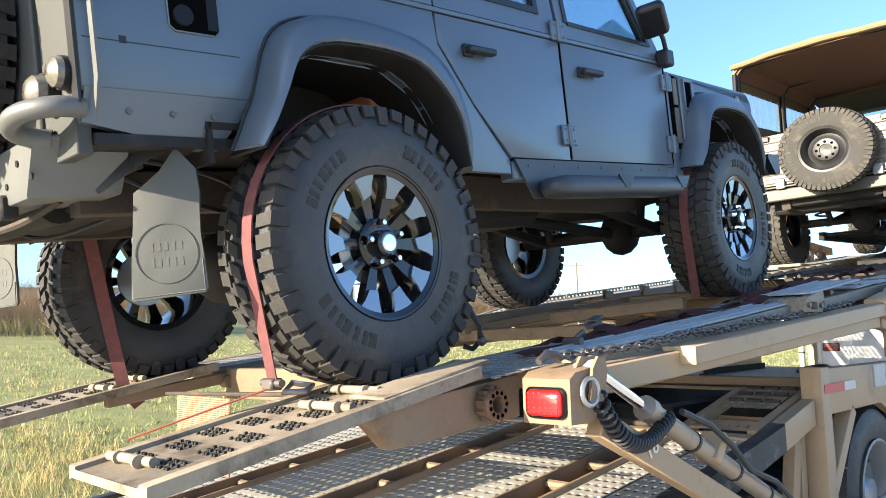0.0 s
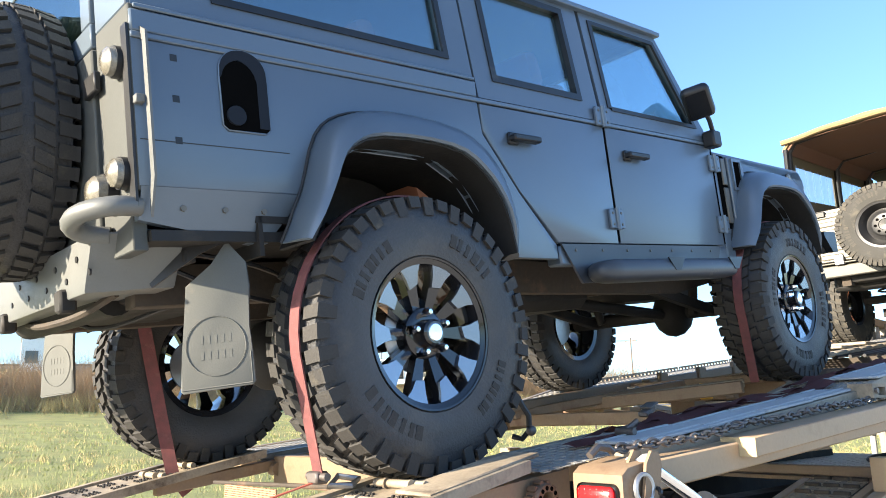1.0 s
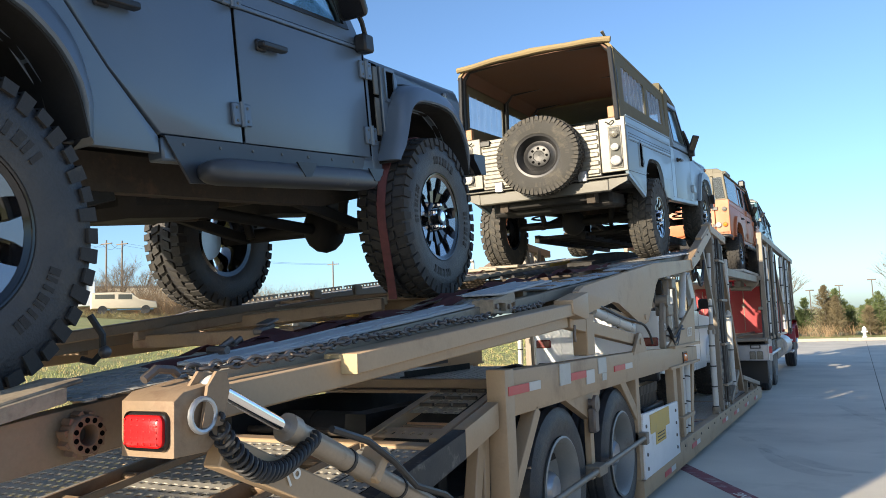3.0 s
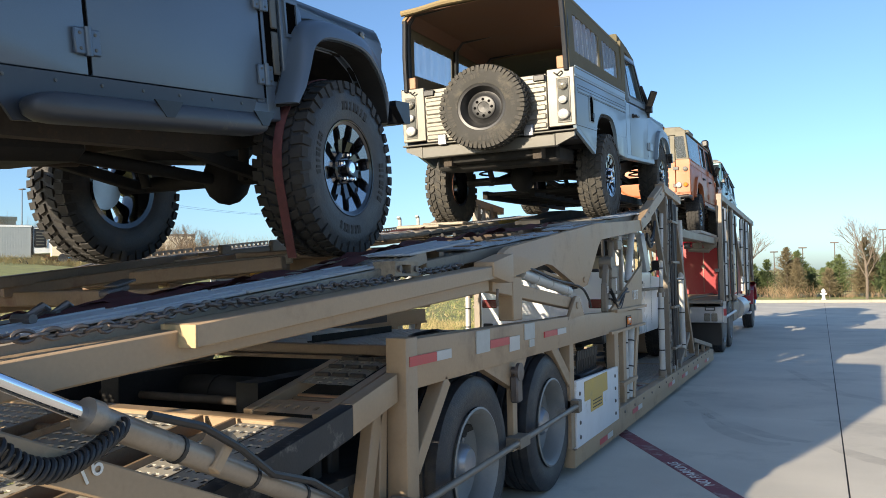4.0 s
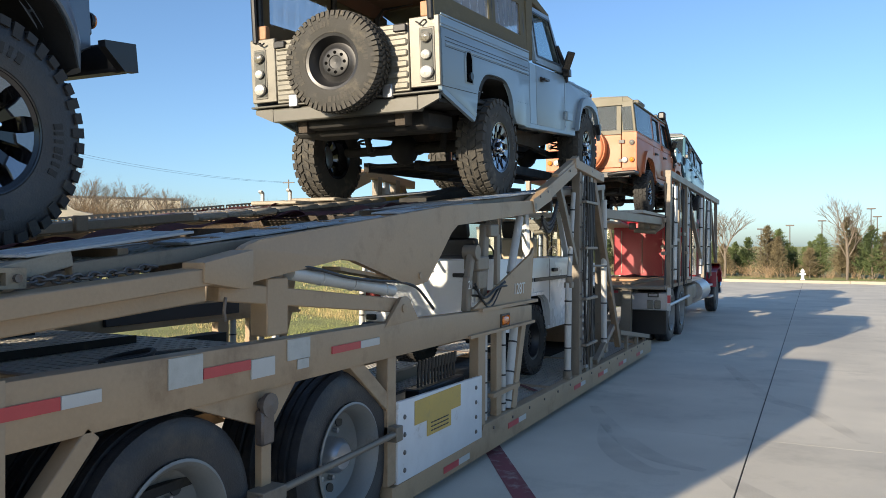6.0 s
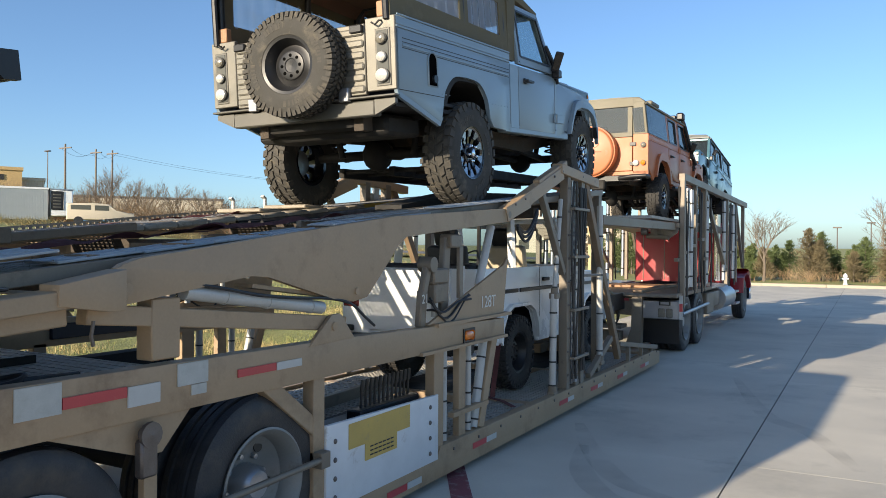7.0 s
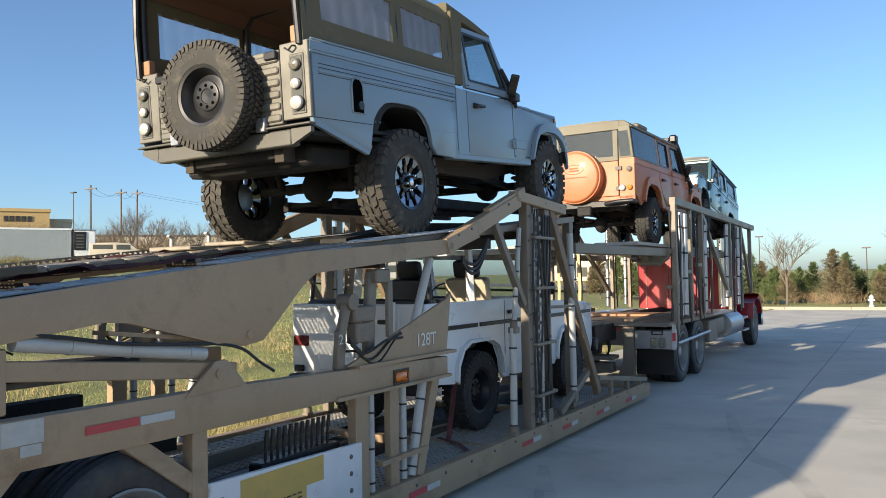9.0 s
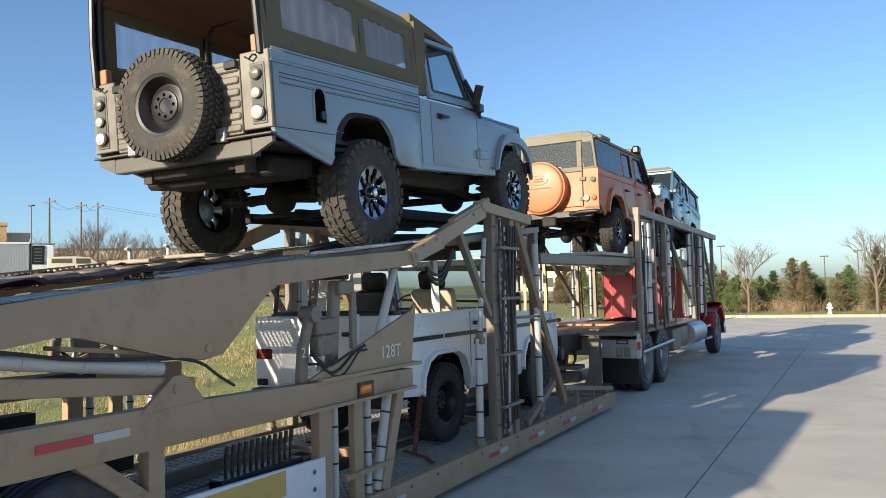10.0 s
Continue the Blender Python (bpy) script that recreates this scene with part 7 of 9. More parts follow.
for s in (1, -1):
    def at_side(bm, name, mat, label=""):
        for v in bm.verts:
            v.co.x = XC + s * (v.co.x - XC)
        return part(name, bm, mat, TR, label)
    bm = nb()
    perforated(bm, (-1.43, 3.72, ramp_z(3.72)), (0.30, 0, 0), (0, 0.13, 0.13 * UP), 6, 1, 0.40, 0.30)
    at_side(bm, "holed_plate", m_tan)
    bm = nb()
    for x in (-1.455, -1.105):
        beam(bm, (x, 3.72, ramp_z(3.72) - 0.02), (x, 4.37, ramp_z(4.37) - 0.02), 0.05, 0.055, 0.004)
    at_side(bm, "hatch_frame", m_tan)
    for k in range(4):
        bm = nb()
        y = 3.875 + 0.035 * k
        box(bm, -1.40, -1.14, y, y + 0.028, ramp_z(y) - 0.055 - 0.012 * (k % 2), ramp_z(y) - 0.022, 0.004)
        at_side(bm, "stacked_bar", m_wood if k % 2 else m_tanworn)
    for k in range(3):
        y0 = 4.035 + 0.112 * k
        bm = nb()
        perforated(bm, (-1.42, y0, ramp_z(y0) + 0.006), (0.28, 0, 0), (0, 0.098, 0.098 * UP), 5, 2, 0.5, 0.45)
        at_side(bm, "hinged_tread", m_rampwood)
        bm = nb()
        for n in range(3):
            cyl(bm, (-1.41 + 0.095 * n, y0 + 0.105, ramp_z(y0 + 0.105) + 0.010), (-1.335 + 0.095 * n, y0 + 0.105, ramp_z(y0 + 0.105) + 0.010), 0.012, 10)
        at_side(bm, "tread_hinge", m_rust)
    bm = nb()
    prism(bm, [(3.72, 0.62), (3.72, 0.90), (4.40, 1.04), (4.90, 1.08), (4.90, 0.62)], -1.50, -1.485)
    at_side(bm, "well_side", m_under)
    bm = nb()
    beam(bm, (-1.07, 4.10, 0.96), (-1.07, 3.93, 0.28), 0.06, 0.075, 0.004, (0, 1, 0))
    beam(bm, (-1.07, 4.13, 0.92), (-1.07, 4.10, 0.28), 0.06, 0.06, 0.004, (0, 1, 0))
    at_side(bm, "post_stay", m_tan)
one("well_shaft", lambda bm: (cyl(bm, (-2.95, 4.25, 0.86), (-1.52, 4.25, 0.86), 0.022, 10), cyl(bm, (-2.9, 4.25, 0.86), (-2.84, 4.25, 0.86), 0.05, 12)), m_rust)
one("air_tank", lambda bm: (cyl(bm, (-2.65, 4.62, 0.82), (-1.85, 4.62, 0.82), 0.11, 20), [cyl(bm, (x, 4.62, 0.82), (x + 0.03, 4.62, 0.82), 0.115, 20) for x in (-2.45, -2.05)]), m_under)
one("well_pan", lambda bm: box(bm, -3.3, -1.1, 3.6, 5.3, 0.60, 0.64), m_under)
low_strip(-3.42, -1.06, 4.73, 1.112, 5.85, 1.120)
one("axle_deck_edge", lambda bm: (beam(bm, (-3.43, 4.70, 1.092), (-1.05, 4.70, 1.092), 0.05, 0.055, 0.006), box(bm, -3.42, -1.06, 4.73, 5.86, 1.03, 1.05)), m_tanworn)
for x in (-1.86, 2 * XC + 1.86):
    one("axle_deck_rail", lambda bm: prism(bm, [(x - 0.035, 1.118), (x - 0.035, 1.126), (x - 0.004, 1.126), (x - 0.004, 1.158), (x + 0.004, 1.158), (x + 0.004, 1.118)], 4.74, 5.62, "y"), m_under)
one("far_side_tube", lambda bm: box(bm, -3.52, -3.43, 6.78, 8.26, 1.015, 1.125, 0.006), m_navy)
one("deck_hose", lambda bm: tube(bm, resample([(-1.30, 4.95, 1.135), (-1.24, 5.10, 1.15), (-1.33, 5.22, 1.16), (-1.42, 5.12, 1.14), (-1.36, 4.98, 1.135), (-1.27, 5.15, 1.15), (-1.30, 5.45, 1.135)], 30), 0.012, 7), m_hose)
one("slope_deck", lambda bm: prism(bm, [(6.95, 0.80), (6.95, 0.76), (8.0, 0.22), (8.0, 0.26)], -3.42, -2.0), m_grate)
low_strip(-1.90, -1.62, 6.95, 0.60, 8.4, 0.66)
low_strip(-1.56, -1.40, 6.95, 0.56, 8.4, 0.60)
one("strip_rail", lambda bm: beam(bm, (-1.59, 6.95, 0.60), (-1.59, 8.4, 0.63), 0.05, 0.09, 0.005), m_rack)
for x0, x1 in ((-1.72, -1.06), (-3.42, -2.78)):
    low_strip(x0, x1, 8.0, 0.235, 14.0, 0.235)
one("lower_floor", lambda bm: box(bm, -3.45, -1.05, 8.0, 14.3, 0.14, 0.17), m_under)
for y in (8.0, 10.0, 12.0, 14.2):
    one("floor_beam", lambda bm: box(bm, -3.45, -1.05, y, y + 0.1, 0.10, 0.24), m_tan)
for y in (5.4, 6.9, 8.5, 10.2, 11.7):
    B("deck_cross_member", m_rust, TR, -3.4, -1.1, y, y + 0.08, run_z(y) - 0.19, run_z(y) - 0.09)
for k in range(8):
    one("underdeck_tube", lambda bm: cyl(bm, (-2.72 + 0.13 * k, 7.9, run_z(7.9) - 0.05), (-2.72 + 0.13 * k, 12.2, run_z(12.2) - 0.05), 0.018, 8), m_black)
one("spine_plate", lambda bm: (prism(bm, [(9.4, 2.10), (10.6, 2.30), (12.1, 2.38), (12.1, 2.30), (9.4, 2.02)], -2.40, -2.10)), m_under)
one("fifth_wheel_neck", lambda bm: (box(bm, -2.6, -1.9, 13.9, 15.6, 0.86, 1.02, 0.01), prism(bm, [(13.6, 0.25), (14.3, 0.25), (14.6, 0.95), (14.2, 0.95)], -2.7, -1.8)), m_tan)
# trailer wheels
bm = nb()
prof = [(-0.12, 0.30), (-0.135, 0.36), (-0.13, 0.43), (-0.11, 0.462), (-0.065, 0.468), (-0.060, 0.455), (-0.045, 0.455), (-0.040, 0.470), (-0.006, 0.470), (-0.004, 0.457), (0.004, 0.457), (0.006, 0.470), (0.040, 0.470), (0.045, 0.455), (0.060, 0.455), (0.065, 0.468), (0.11, 0.462), (0.128, 0.43), (0.137, 0.37), (0.125, 0.33), (0.12, 0.298)]
lathe(bm, prof, 64, closed=True)
ME_TT = mesh_of(bm, "tyre", m_rubber)
bm = nb()
lathe(bm, [(-0.11, 0.285), (0.10, 0.272), (0.118, 0.290), (0.135, 0.300), (0.140, 0.288), (0.115, 0.262), (0.02, 0.245), (-0.015, 0.20), (-0.03, 0.14), (-0.03, 0.0001)], 48)
ME_TW = mesh_of(bm, "wheel", m_trim_rim)
bm = nb()
lathe(bm, [(-0.03, 0.10), (0.06, 0.095), (0.09, 0.07), (0.095, 0.0001)], 24)
ME_TH = mesh_of(bm, "hub", m_steel)
bm = nb()
lathe(bm, [(0, 0.015), (0.03, 0.015), (0.032, 0.0001)], 6)
ME_TN = mesh_of(bm, "wheel_nut", m_steel)
bm = nb()
lathe(bm, [(0, 0.028), (0.004, 0.026), (0.004, 0.0001)], 14)
ME_TO = mesh_of(bm, "hand_hole", m_black)


def truck_wheel(parent, x, y, z, flip, scale=1.0):
    w = share("wheel", ME_TW, parent, pose(x, y, z, random.uniform(0, 60), 0, 180 if flip else 0) @ Matrix.Diagonal((1, scale, scale, 1)))
    share("tyre", ME_TT, w)
    share("hub", ME_TH, w)
    for k in range(8):
        t = 2 * math.pi * k / 8
        share("wheel_nut", ME_TN, w, pose(-0.028, 0.14 * math.cos(t), 0.14 * math.sin(t)))
    for k in range(5):
        t = 2 * math.pi * k / 5
        share("hand_hole", ME_TO, w, pose(-0.012, 0.19 * math.cos(t), 0.19 * math.sin(t), 0, -14))


for y in (5.02, 6.30):
    for s in (1, -1):
        truck_wheel(TR, XC + s * 1.13, y, 0.465, s < 0)
        truck_wheel(TR, XC + s * 0.84, y, 0.465, s < 0)
    one("axle_beam", lambda bm: cyl(bm, (XC - 1.0, y, 0.465), (XC + 1.0, y, 0.465), 0.06, 14), m_under)
sides("inner_frame", lambda bm: box(bm, -1.85, -1.72, 4.1, 7.2, 0.70, 0.98), m_under)
for k in range(4):
    B("valve_block", m_under, TR, -1.35, -1.2, 3.55 + 0.13 * k, 3.63 + 0.13 * k, 0.55, 0.80, 0.012)

# ---- chains and straps ----
bm = nb()
tube(bm, [(0.014 * math.cos(t), 0.026 * math.sin(t), 0) for t in (2 * math.pi * k / 14 for k in range(14))], 0.0055, 6, True)
ME_LINK = mesh_of(bm, "chain_link", m_chain)
CH = thing("tie_down_chain", "dark steel tie-down chain lying along the ramp arm", "chain")
y, k = 2.20, 0
while y < 4.95:
    z = 1.295 + (y - 2.02) * 0.0752 + 0.018 + 0.006 * math.sin(y * 9)
    x = -1.005 + 0.012 * math.sin(y * 5.3) - (0.0 if y < 4.3 else (y - 4.3) * 0.06)
    share("chain_link", ME_LINK, CH, pose(x, y, z, random.uniform(-8, 8) + 4, 90 * (k % 2) + random.uniform(-25, 25), random.uniform(-9, 9)))
    y += 0.038
    k += 1
one_hook = nb()
tube(one_hook, [(-1.0, 2.06, 1.32), (-1.0, 2.10, 1.345), (-1.0, 2.15, 1.34), (-1.0, 2.17, 1.325)], 0.012, 7)
part("hook", one_hook, m_chain, CH)


def ribbon(name, label, pts, width, mat, up=(0, 0, 1), thick=0.004, parent=None):
    bm = nb()
    tube(bm, pts, 0, flat=(width, thick, up))
    if parent is None:
        ob = part(name, bm, mat, None)
        return tagged(ob, label, "strap")
    return part(name, bm, mat, parent, label)


M1 = C1.matrix_world


def wheel_strap(car_m, x, wy, wz, R, anchor_b, anchor_f, mat, lab, w=0.05, a0=-205, a1=60):
    """Webbing over a wheel: from a rear anchor over the tread to a front anchor."""
    pts = []
    c = Vector((x, wy, wz))
    pts.append(car_m.inverted() @ Vector(anchor_b))
    for k in range(25):
        t = radians(a0 + (a1 - a0) * k / 24)
        pts.append(c + Vector((0, R * math.sin(t), R * math.cos(t))))
    if anchor_f:
        pts.append(car_m.inverted() @ Vector(anchor_f))
    bm = nb()
    # the ribbon lies flat on the tread, so its thickness points at the hub
    rings = []
    for i, p in enumerate(pts):
        n = (p - c)
        n.x = 0
        n.normalize()
        rings.append([bm.verts.new(car_m @ (p + Vector((sx * w / 2, 0, 0)) + n * sz)) for sx, sz in ((-1, 0.002), (1, 0.002), (1, 0.007), (-1, 0.007))])
    for a, b in zip(rings, rings[1:]):
        for i in range(4):
            bm.faces.new((a[i], a[(i + 1) % 4], b[(i + 1) % 4], b[i]))
    bm.faces.new(rings[0][::-1]), bm.faces.new(rings[-1])
    ob = part("wheel_strap", bm, mat, None)
    return tagged(ob, lab, "strap", "wheel straps")


LAB = "faded red webbing strap tied over a tyre"
wheel_strap(M1, 0.835, 0, 0.425, 0.459, (-1.545, 1.46, 1.275), None, m_strap, LAB, a0=-100, a1=75)
wheel_strap(M1, 0.80, 2.794, 0.425, 0.459, (-1.62, 4.25, 1.585), None, m_strap, LAB, a0=-102, a1=80)
ls = [M1 @ Vector(v) for v in ((-0.60, -0.31, 0.90), (-0.61, -0.32, 0.60), (-0.62, -0.27, 0.22), (-0.63, -0.23, -0.04), (-0.60, -0.18, -0.13))]
ribbon("wheel_strap", LAB, ls, 0.055, m_strap, up=(1, -0.5, 0))
hk = thing("strap_hook", "black hook and rope end below a tyre", "hook")
bm = nb()
tube(bm, [(-1.52, 2.30, 1.50), (-1.50, 2.33, 1.44), (-1.51, 2.34, 1.385), (-1.53, 2.32, 1.355), (-1.56, 2.30, 1.365)], 0.011, 7)
part("hook_shank", bm, m_hose, hk)
bm = nb()
ball(bm, (-1.50, 2.34, 1.385), 0.020, 1, 1, 1, 10)
part("hook_nut", bm, m_chain, hk)
rt = thing("ratchet_buckle", "steel ratchet buckle on the ramp behind a tyre", "buckle")
bm = nb()
box(bm, -1.575, -1.515, 1.43, 1.475, 1.258, 1.295, 0.006)
part("buckle_body", bm, m_chain, rt)
bm = nb()
tube(bm, [(-1.525, 1.48, 1.25), (-1.495, 1.54, 1.25), (-1.515, 1.58, 1.265), (-1.555, 1.53, 1.275)], 0.010, 7, True)
part("shackle", bm, m_steel, rt)
bm = nb()
cyl(bm, (-1.595, 1.45, 1.28), (-1.485, 1.45, 1.28), 0.012, 10)
part("spool", bm, m_chain, rt)
ribbon("strap_tail", "orange-red strap tail stretched across the ramps", [(-1.545, 1.45, 1.265), (-1.61, 1.28, 1.21), (-1.70, 1.08, 1.14)], 0.022, m_strap2)
def crumpled(x0, y0, x1, y1, w, seed, lab="crumpled dark red webbing lying on the runway"):
    """Loose webbing that wanders, twists and lifts in folds along the runway."""
    r = random.Random(seed)
    n = max(8, int(abs(y1 - y0) / 0.055))
    ph = [r.uniform(0, 6.28) for _ in range(4)]
    bm = nb()
    rows = []
    for k in range(n + 1):
        u = k / n
        y = y0 + (y1 - y0) * u
        x = x0 + (x1 - x0) * u + 0.022 * math.sin(9 * u + ph[0]) + 0.010 * math.sin(23 * u + ph[1])
        lift = 0.009 + 0.010 * max(0.0, math.sin(17 * u + ph[2])) + 0.006 * max(0.0, math.sin(31 * u + ph[3]))
        tw = 0.30 * math.sin(8 * u + ph[3]) + 0.20 * math.sin(21 * u + ph[1])
        c = Vector((x, y, run_z(y) + lift + 0.5 * w * abs(math.sin(tw))))
        d = Vector((math.cos(tw), 0.25 * math.sin(tw * 2), math.sin(tw))) * w / 2
        rows.append([bm.verts.new(c - d), bm.verts.new(c + Vector((0, 0, 0.004))), bm.verts.new(c + d)])
    for a, b in zip(rows, rows[1:]):
        for i in range(2):
            bm.faces.new((a[i], a[i + 1], b[i + 1], b[i]))
    bmesh.ops.solidify(bm, geom=bm.faces[:], thickness=0.003)
    return tagged(part("loose_strap", bm, m_strap, None, smooth=60), lab, "strap", "loose straps")


crumpled(-1.47, 3.02, -1.34, 4.55, 0.06, 1)
crumpled(-1.34, 2.35, -1.26, 4.35, 0.07, 21)
crumpled(-1.40, 2.55, -1.34, 3.55, 0.09, 22)
crumpled(-1.44, 3.25, -1.26, 4.2, 0.05, 2)
crumpled(-1.36, 4.0, -1.34, 5.4, 0.05, 3)
crumpled(-1.48, 4.25, -1.30, 4.75, 0.055, 4)
crumpled(-1.30, 5.8, -1.36, 6.9, 0.05, 5)
crumpled(-1.37, 4.9, -1.36, 6.4, 0.08, 11)
crumpled(-1.34, 5.9, -1.30, 7.6, 0.08, 12)
crumpled(-3.05, 7.3, -2.85, 8.1, 0.05, 7, "crumpled dark red webbing lying on the far runway")
ribbon("loose_strap", "dark red webbing hanging over the far runway", [(-2.80, 5.6, 1.72), (-2.72, 5.9, 1.74), (-2.74, 6.3, 1.78), (-2.9, 6.9, 1.855)], 0.06, m_strap, thick=0.012)
tn = thing("ratchet_strap", "steel strap tensioner lying on the runway", "buckle")
bm = nb()
vs = box(bm, -0.022, 0.022, -0.07, 0.07, 0, 0.025, 0.006)
vs += box(bm, -0.026, 0.026, -0.02, 0.11, 0.026, 0.036, 0.003)
moved(bm, bm.verts, pose(-1.52, 3.10, 1.43, 10, 0, 20))
part("tensioner_body", bm, m_chain, tn)
for xx, yy in ((-1.24, 2.55), (-1.36, 2.72)):
    sh = thing("shackle", "bare steel shackle lying on the runway", "shackle", group="shackles on the runway")
    bm = nb()
    tube(bm, [(xx, yy, 1.37), (xx + 0.02, yy + 0.05, 1.41), (xx - 0.01, yy + 0.09, 1.40), (xx - 0.03, yy + 0.05, 1.375)], 0.010, 7, True)
    part("bow", bm, m_chain, sh)
    bm = nb()
    cyl(bm, (xx - 0.03, yy, 1.375), (xx + 0.05, yy, 1.375), 0.014, 8)
    part("pin", bm, m_chain, sh)
# mesh guard between the ramps
bm = nb()
n = 40
for k in range(n + 1):
    x = -2.50 + 0.42 * k / n
    box(bm, x - 0.0022, x + 0.0022, 1.60, 1.604, 0.92, 1.20)
for k in range(34):
    z = 0.925 + 0.27 * k / 33
    box(bm, -2.50, -2.08, 1.598, 1.606, z - 0.0026, z + 0.0026)
net = part("mesh_guard", bm, m_net, None)
tagged(net, "faded orange mesh guard hanging between the ramps", "guard")
bm = nb()
cyl(bm, (-2.60, 1.60, 1.20), (-1.65, 1.60, 1.23), 0.008, 8)
part("hanging_rod", bm, m_rust, net)

# ---- tractor with the head rack ----


def fall(y):
    """The apron drains gently away from the trailer."""
    return 0.0035 * min(max(0.0, y - 5.22), 60.0)


TK = thing("tractor_truck", "red tractor truck with a tan steel head rack", "truck")


def tk(name, build, mat, label=""):
    bm = nb()
    build(bm)
    return part(name, bm, mat, TK, label)


for s in (1, -1):
    tk("frame_rail", lambda bm: box(bm, XC + s * 0.38, XC + s * 0.48, 14.9, 26.5, 0.72, 0.98, 0.006), m_black)
    for y in (16.95, 18.15):
        truck_wheel(TK, XC + s * 1.12, y, 0.50 - fall(y), s < 0, 1.07)
        truck_wheel(TK, XC + s * 0.83, y, 0.50 - fall(y), s < 0, 1.07)
    truck_wheel(TK, XC + s * 1.08, 24.55, 0.52 - fall(24.55), s < 0, 1.10)
    x1 = XC + s * 1.28
    tk("mudguard_flap", lambda bm: box(bm, XC + s * 0.68, x1, 16.25, 16.27, 0.14, 0.72, 0.004), m_black)
    tk("rack_post", lambda bm: box(bm, x1 - 0.035, x1 + 0.045, 16.40, 16.50, 0.75, 2.93, 0.006), m_rack)
    for y in (17.45, 18.35, 21.0, 22.3, 23.55):
        tk("rack_post", lambda bm: box(bm, x1 - 0.035, x1 + 0.040, y, y + 0.10, 0.95 if y < 23 else 1.25, 2.86, 0.006), m_rack)
    for y in (16.80, 17.15, 18.65, 20.7, 22.0):
        tk("rack_cylinder", lambda bm: cyl(bm, (x1, y, 1.05), (x1, y + 0.06, 2.75), 0.040, 14), m_steel, "pale hydraulic cylinder")
        for u in (0.1, 0.35, 0.6, 0.85):
            tk("cylinder_band", lambda bm: cyl(bm, (x1, y + 0.06 * u, 1.05 + 1.7 * u), (x1, y + 0.06 * u, 1.08 + 1.7 * u), 0.045, 14), m_hose)
    for y in (16.62, 17.7, 18.9, 21.2):
        tk("rack_hose", lambda bm: tube(bm, [(x1 + 0.05, y + 0.05 * math.sin(5 * t + y), 1.0 + 1.7 * t) for t in (j / 12 for j in range(13))], 0.014, 6), m_hose)
    tk("rack_top_rail", lambda bm: beam(bm, (x1, 16.40, 2.91), (x1, 24.05, 2.83), 0.10, 0.12, 0.006), m_rack)
    tk("rack_deck_rail", lambda bm: beam(bm, (x1 - 0.12, 12.3, 2.05), (x1 - 0.12, 21.0, 2.12), 0.09, 0.12, 0.006), m_rack)
    tk("deck_carriage", lambda bm: (box(bm, x1 - 0.42 * s - 0.06, x1 - 0.42 * s + 0.06, 16.25, 16.75, 1.92, 2.06, 0.008), beam(bm, (x1 - 0.75 * s, 16.35, 2.13), (x1 - 0.02 * s, 16.35, 2.10), 0.16, 0.08, 0.006), prism(bm, [(x1 - 0.32 * s, 2.06), (x1 - 0.05 * s, 2.14), (x1 - 0.05 * s, 1.98), (x1 - 0.22 * s, 1.86)], 16.28, 16.36, "y"), cyl(bm, (x1 - 0.55 * s, 16.28, 1.93), (x1 - 0.18 * s, 16.28, 1.90), 0.045, 12)), m_rack)
    tk("carriage_roller", lambda bm: (cyl(bm, (x1 - 0.62 * s, 16.22, 2.0), (x1 - 0.52 * s, 16.22, 2.0), 0.06, 14)), m_chain)
    tk("rack_brace", lambda bm: beam(bm, (x1, 18.5, 2.8), (x1, 20.9, 1.3), 0.07, 0.09, 0.004), m_rack)
    tk("rack_brace", lambda bm: beam(bm, (x1, 22.4, 2.8), (x1, 23.5, 1.4), 0.06, 0.08, 0.004), m_rack)
    tk("upper_runway", lambda bm: (prism(bm, [(14.9, 2.17), (14.9, 2.215), (20.6, 2.215), (20.6, 2.17)], XC + s * 0.50, XC + s * 1.15), prism(bm, [(20.5, 2.22), (20.5, 2.26), (24.7, 1.98), (24.7, 1.94)], XC + s * 0.50, XC + s * 1.12)), m_galv)
    tk("side_guard_bar", lambda bm: (cyl(bm, (x1, 16.5, 0.62), (x1, 18.9, 0.66), 0.03, 10)), m_steel)
    tk("fuel_tank", lambda bm: (box(bm, XC + s * 0.90, XC + s * 1.22, 19.15, 19.9, 0.42, 0.84, 0.02), box(bm, XC + s * 0.92, XC + s * 1.18, 19.95, 20.9, 0.50, 0.84, 0.06, 2)), m_rack)
    tk("step_tank", lambda bm: cyl(bm, (XC + s * 1.02, 21.1, 0.62), (XC + s * 1.02, 22.6, 0.62), 0.26, 22), m_steel, "dull silver fuel tank below the cab")
    tk("cab_step", lambda bm: (box(bm, XC + s * 1.0, XC + s * 1.27, 22.7, 23.3, 0.40, 0.45, 0.006), box(bm, XC + s * 1.0, XC + s * 1.25, 22.7, 23.3, 0.68, 0.73, 0.006), box(bm, XC + s * 0.95, XC + s * 1.0, 22.7, 23.3, 0.38, 0.95, 0.006)), m_steel)
    tk("step_plate", lambda bm: box(bm, XC + s * 0.75, x1, 19.3, 21.2, 0.93, 0.97), m_steel)
    tk("fender", lambda bm: prism(bm, [(23.85, 0.62), (23.95, 1.0), (25, 1.18), (24.6, 1.22), (25, 1.15), (25.35, 0.95), (25.4, 0.70), (25.25, 0.70), (25.1, 0.95), (24.9, 1.06), (24.55, 1.11), (24.22, 1.05), (24.02, 0.90), (23.95, 0.62)], XC + s * 0.85, XC + s * 1.27, "x", 0.01), m_red)
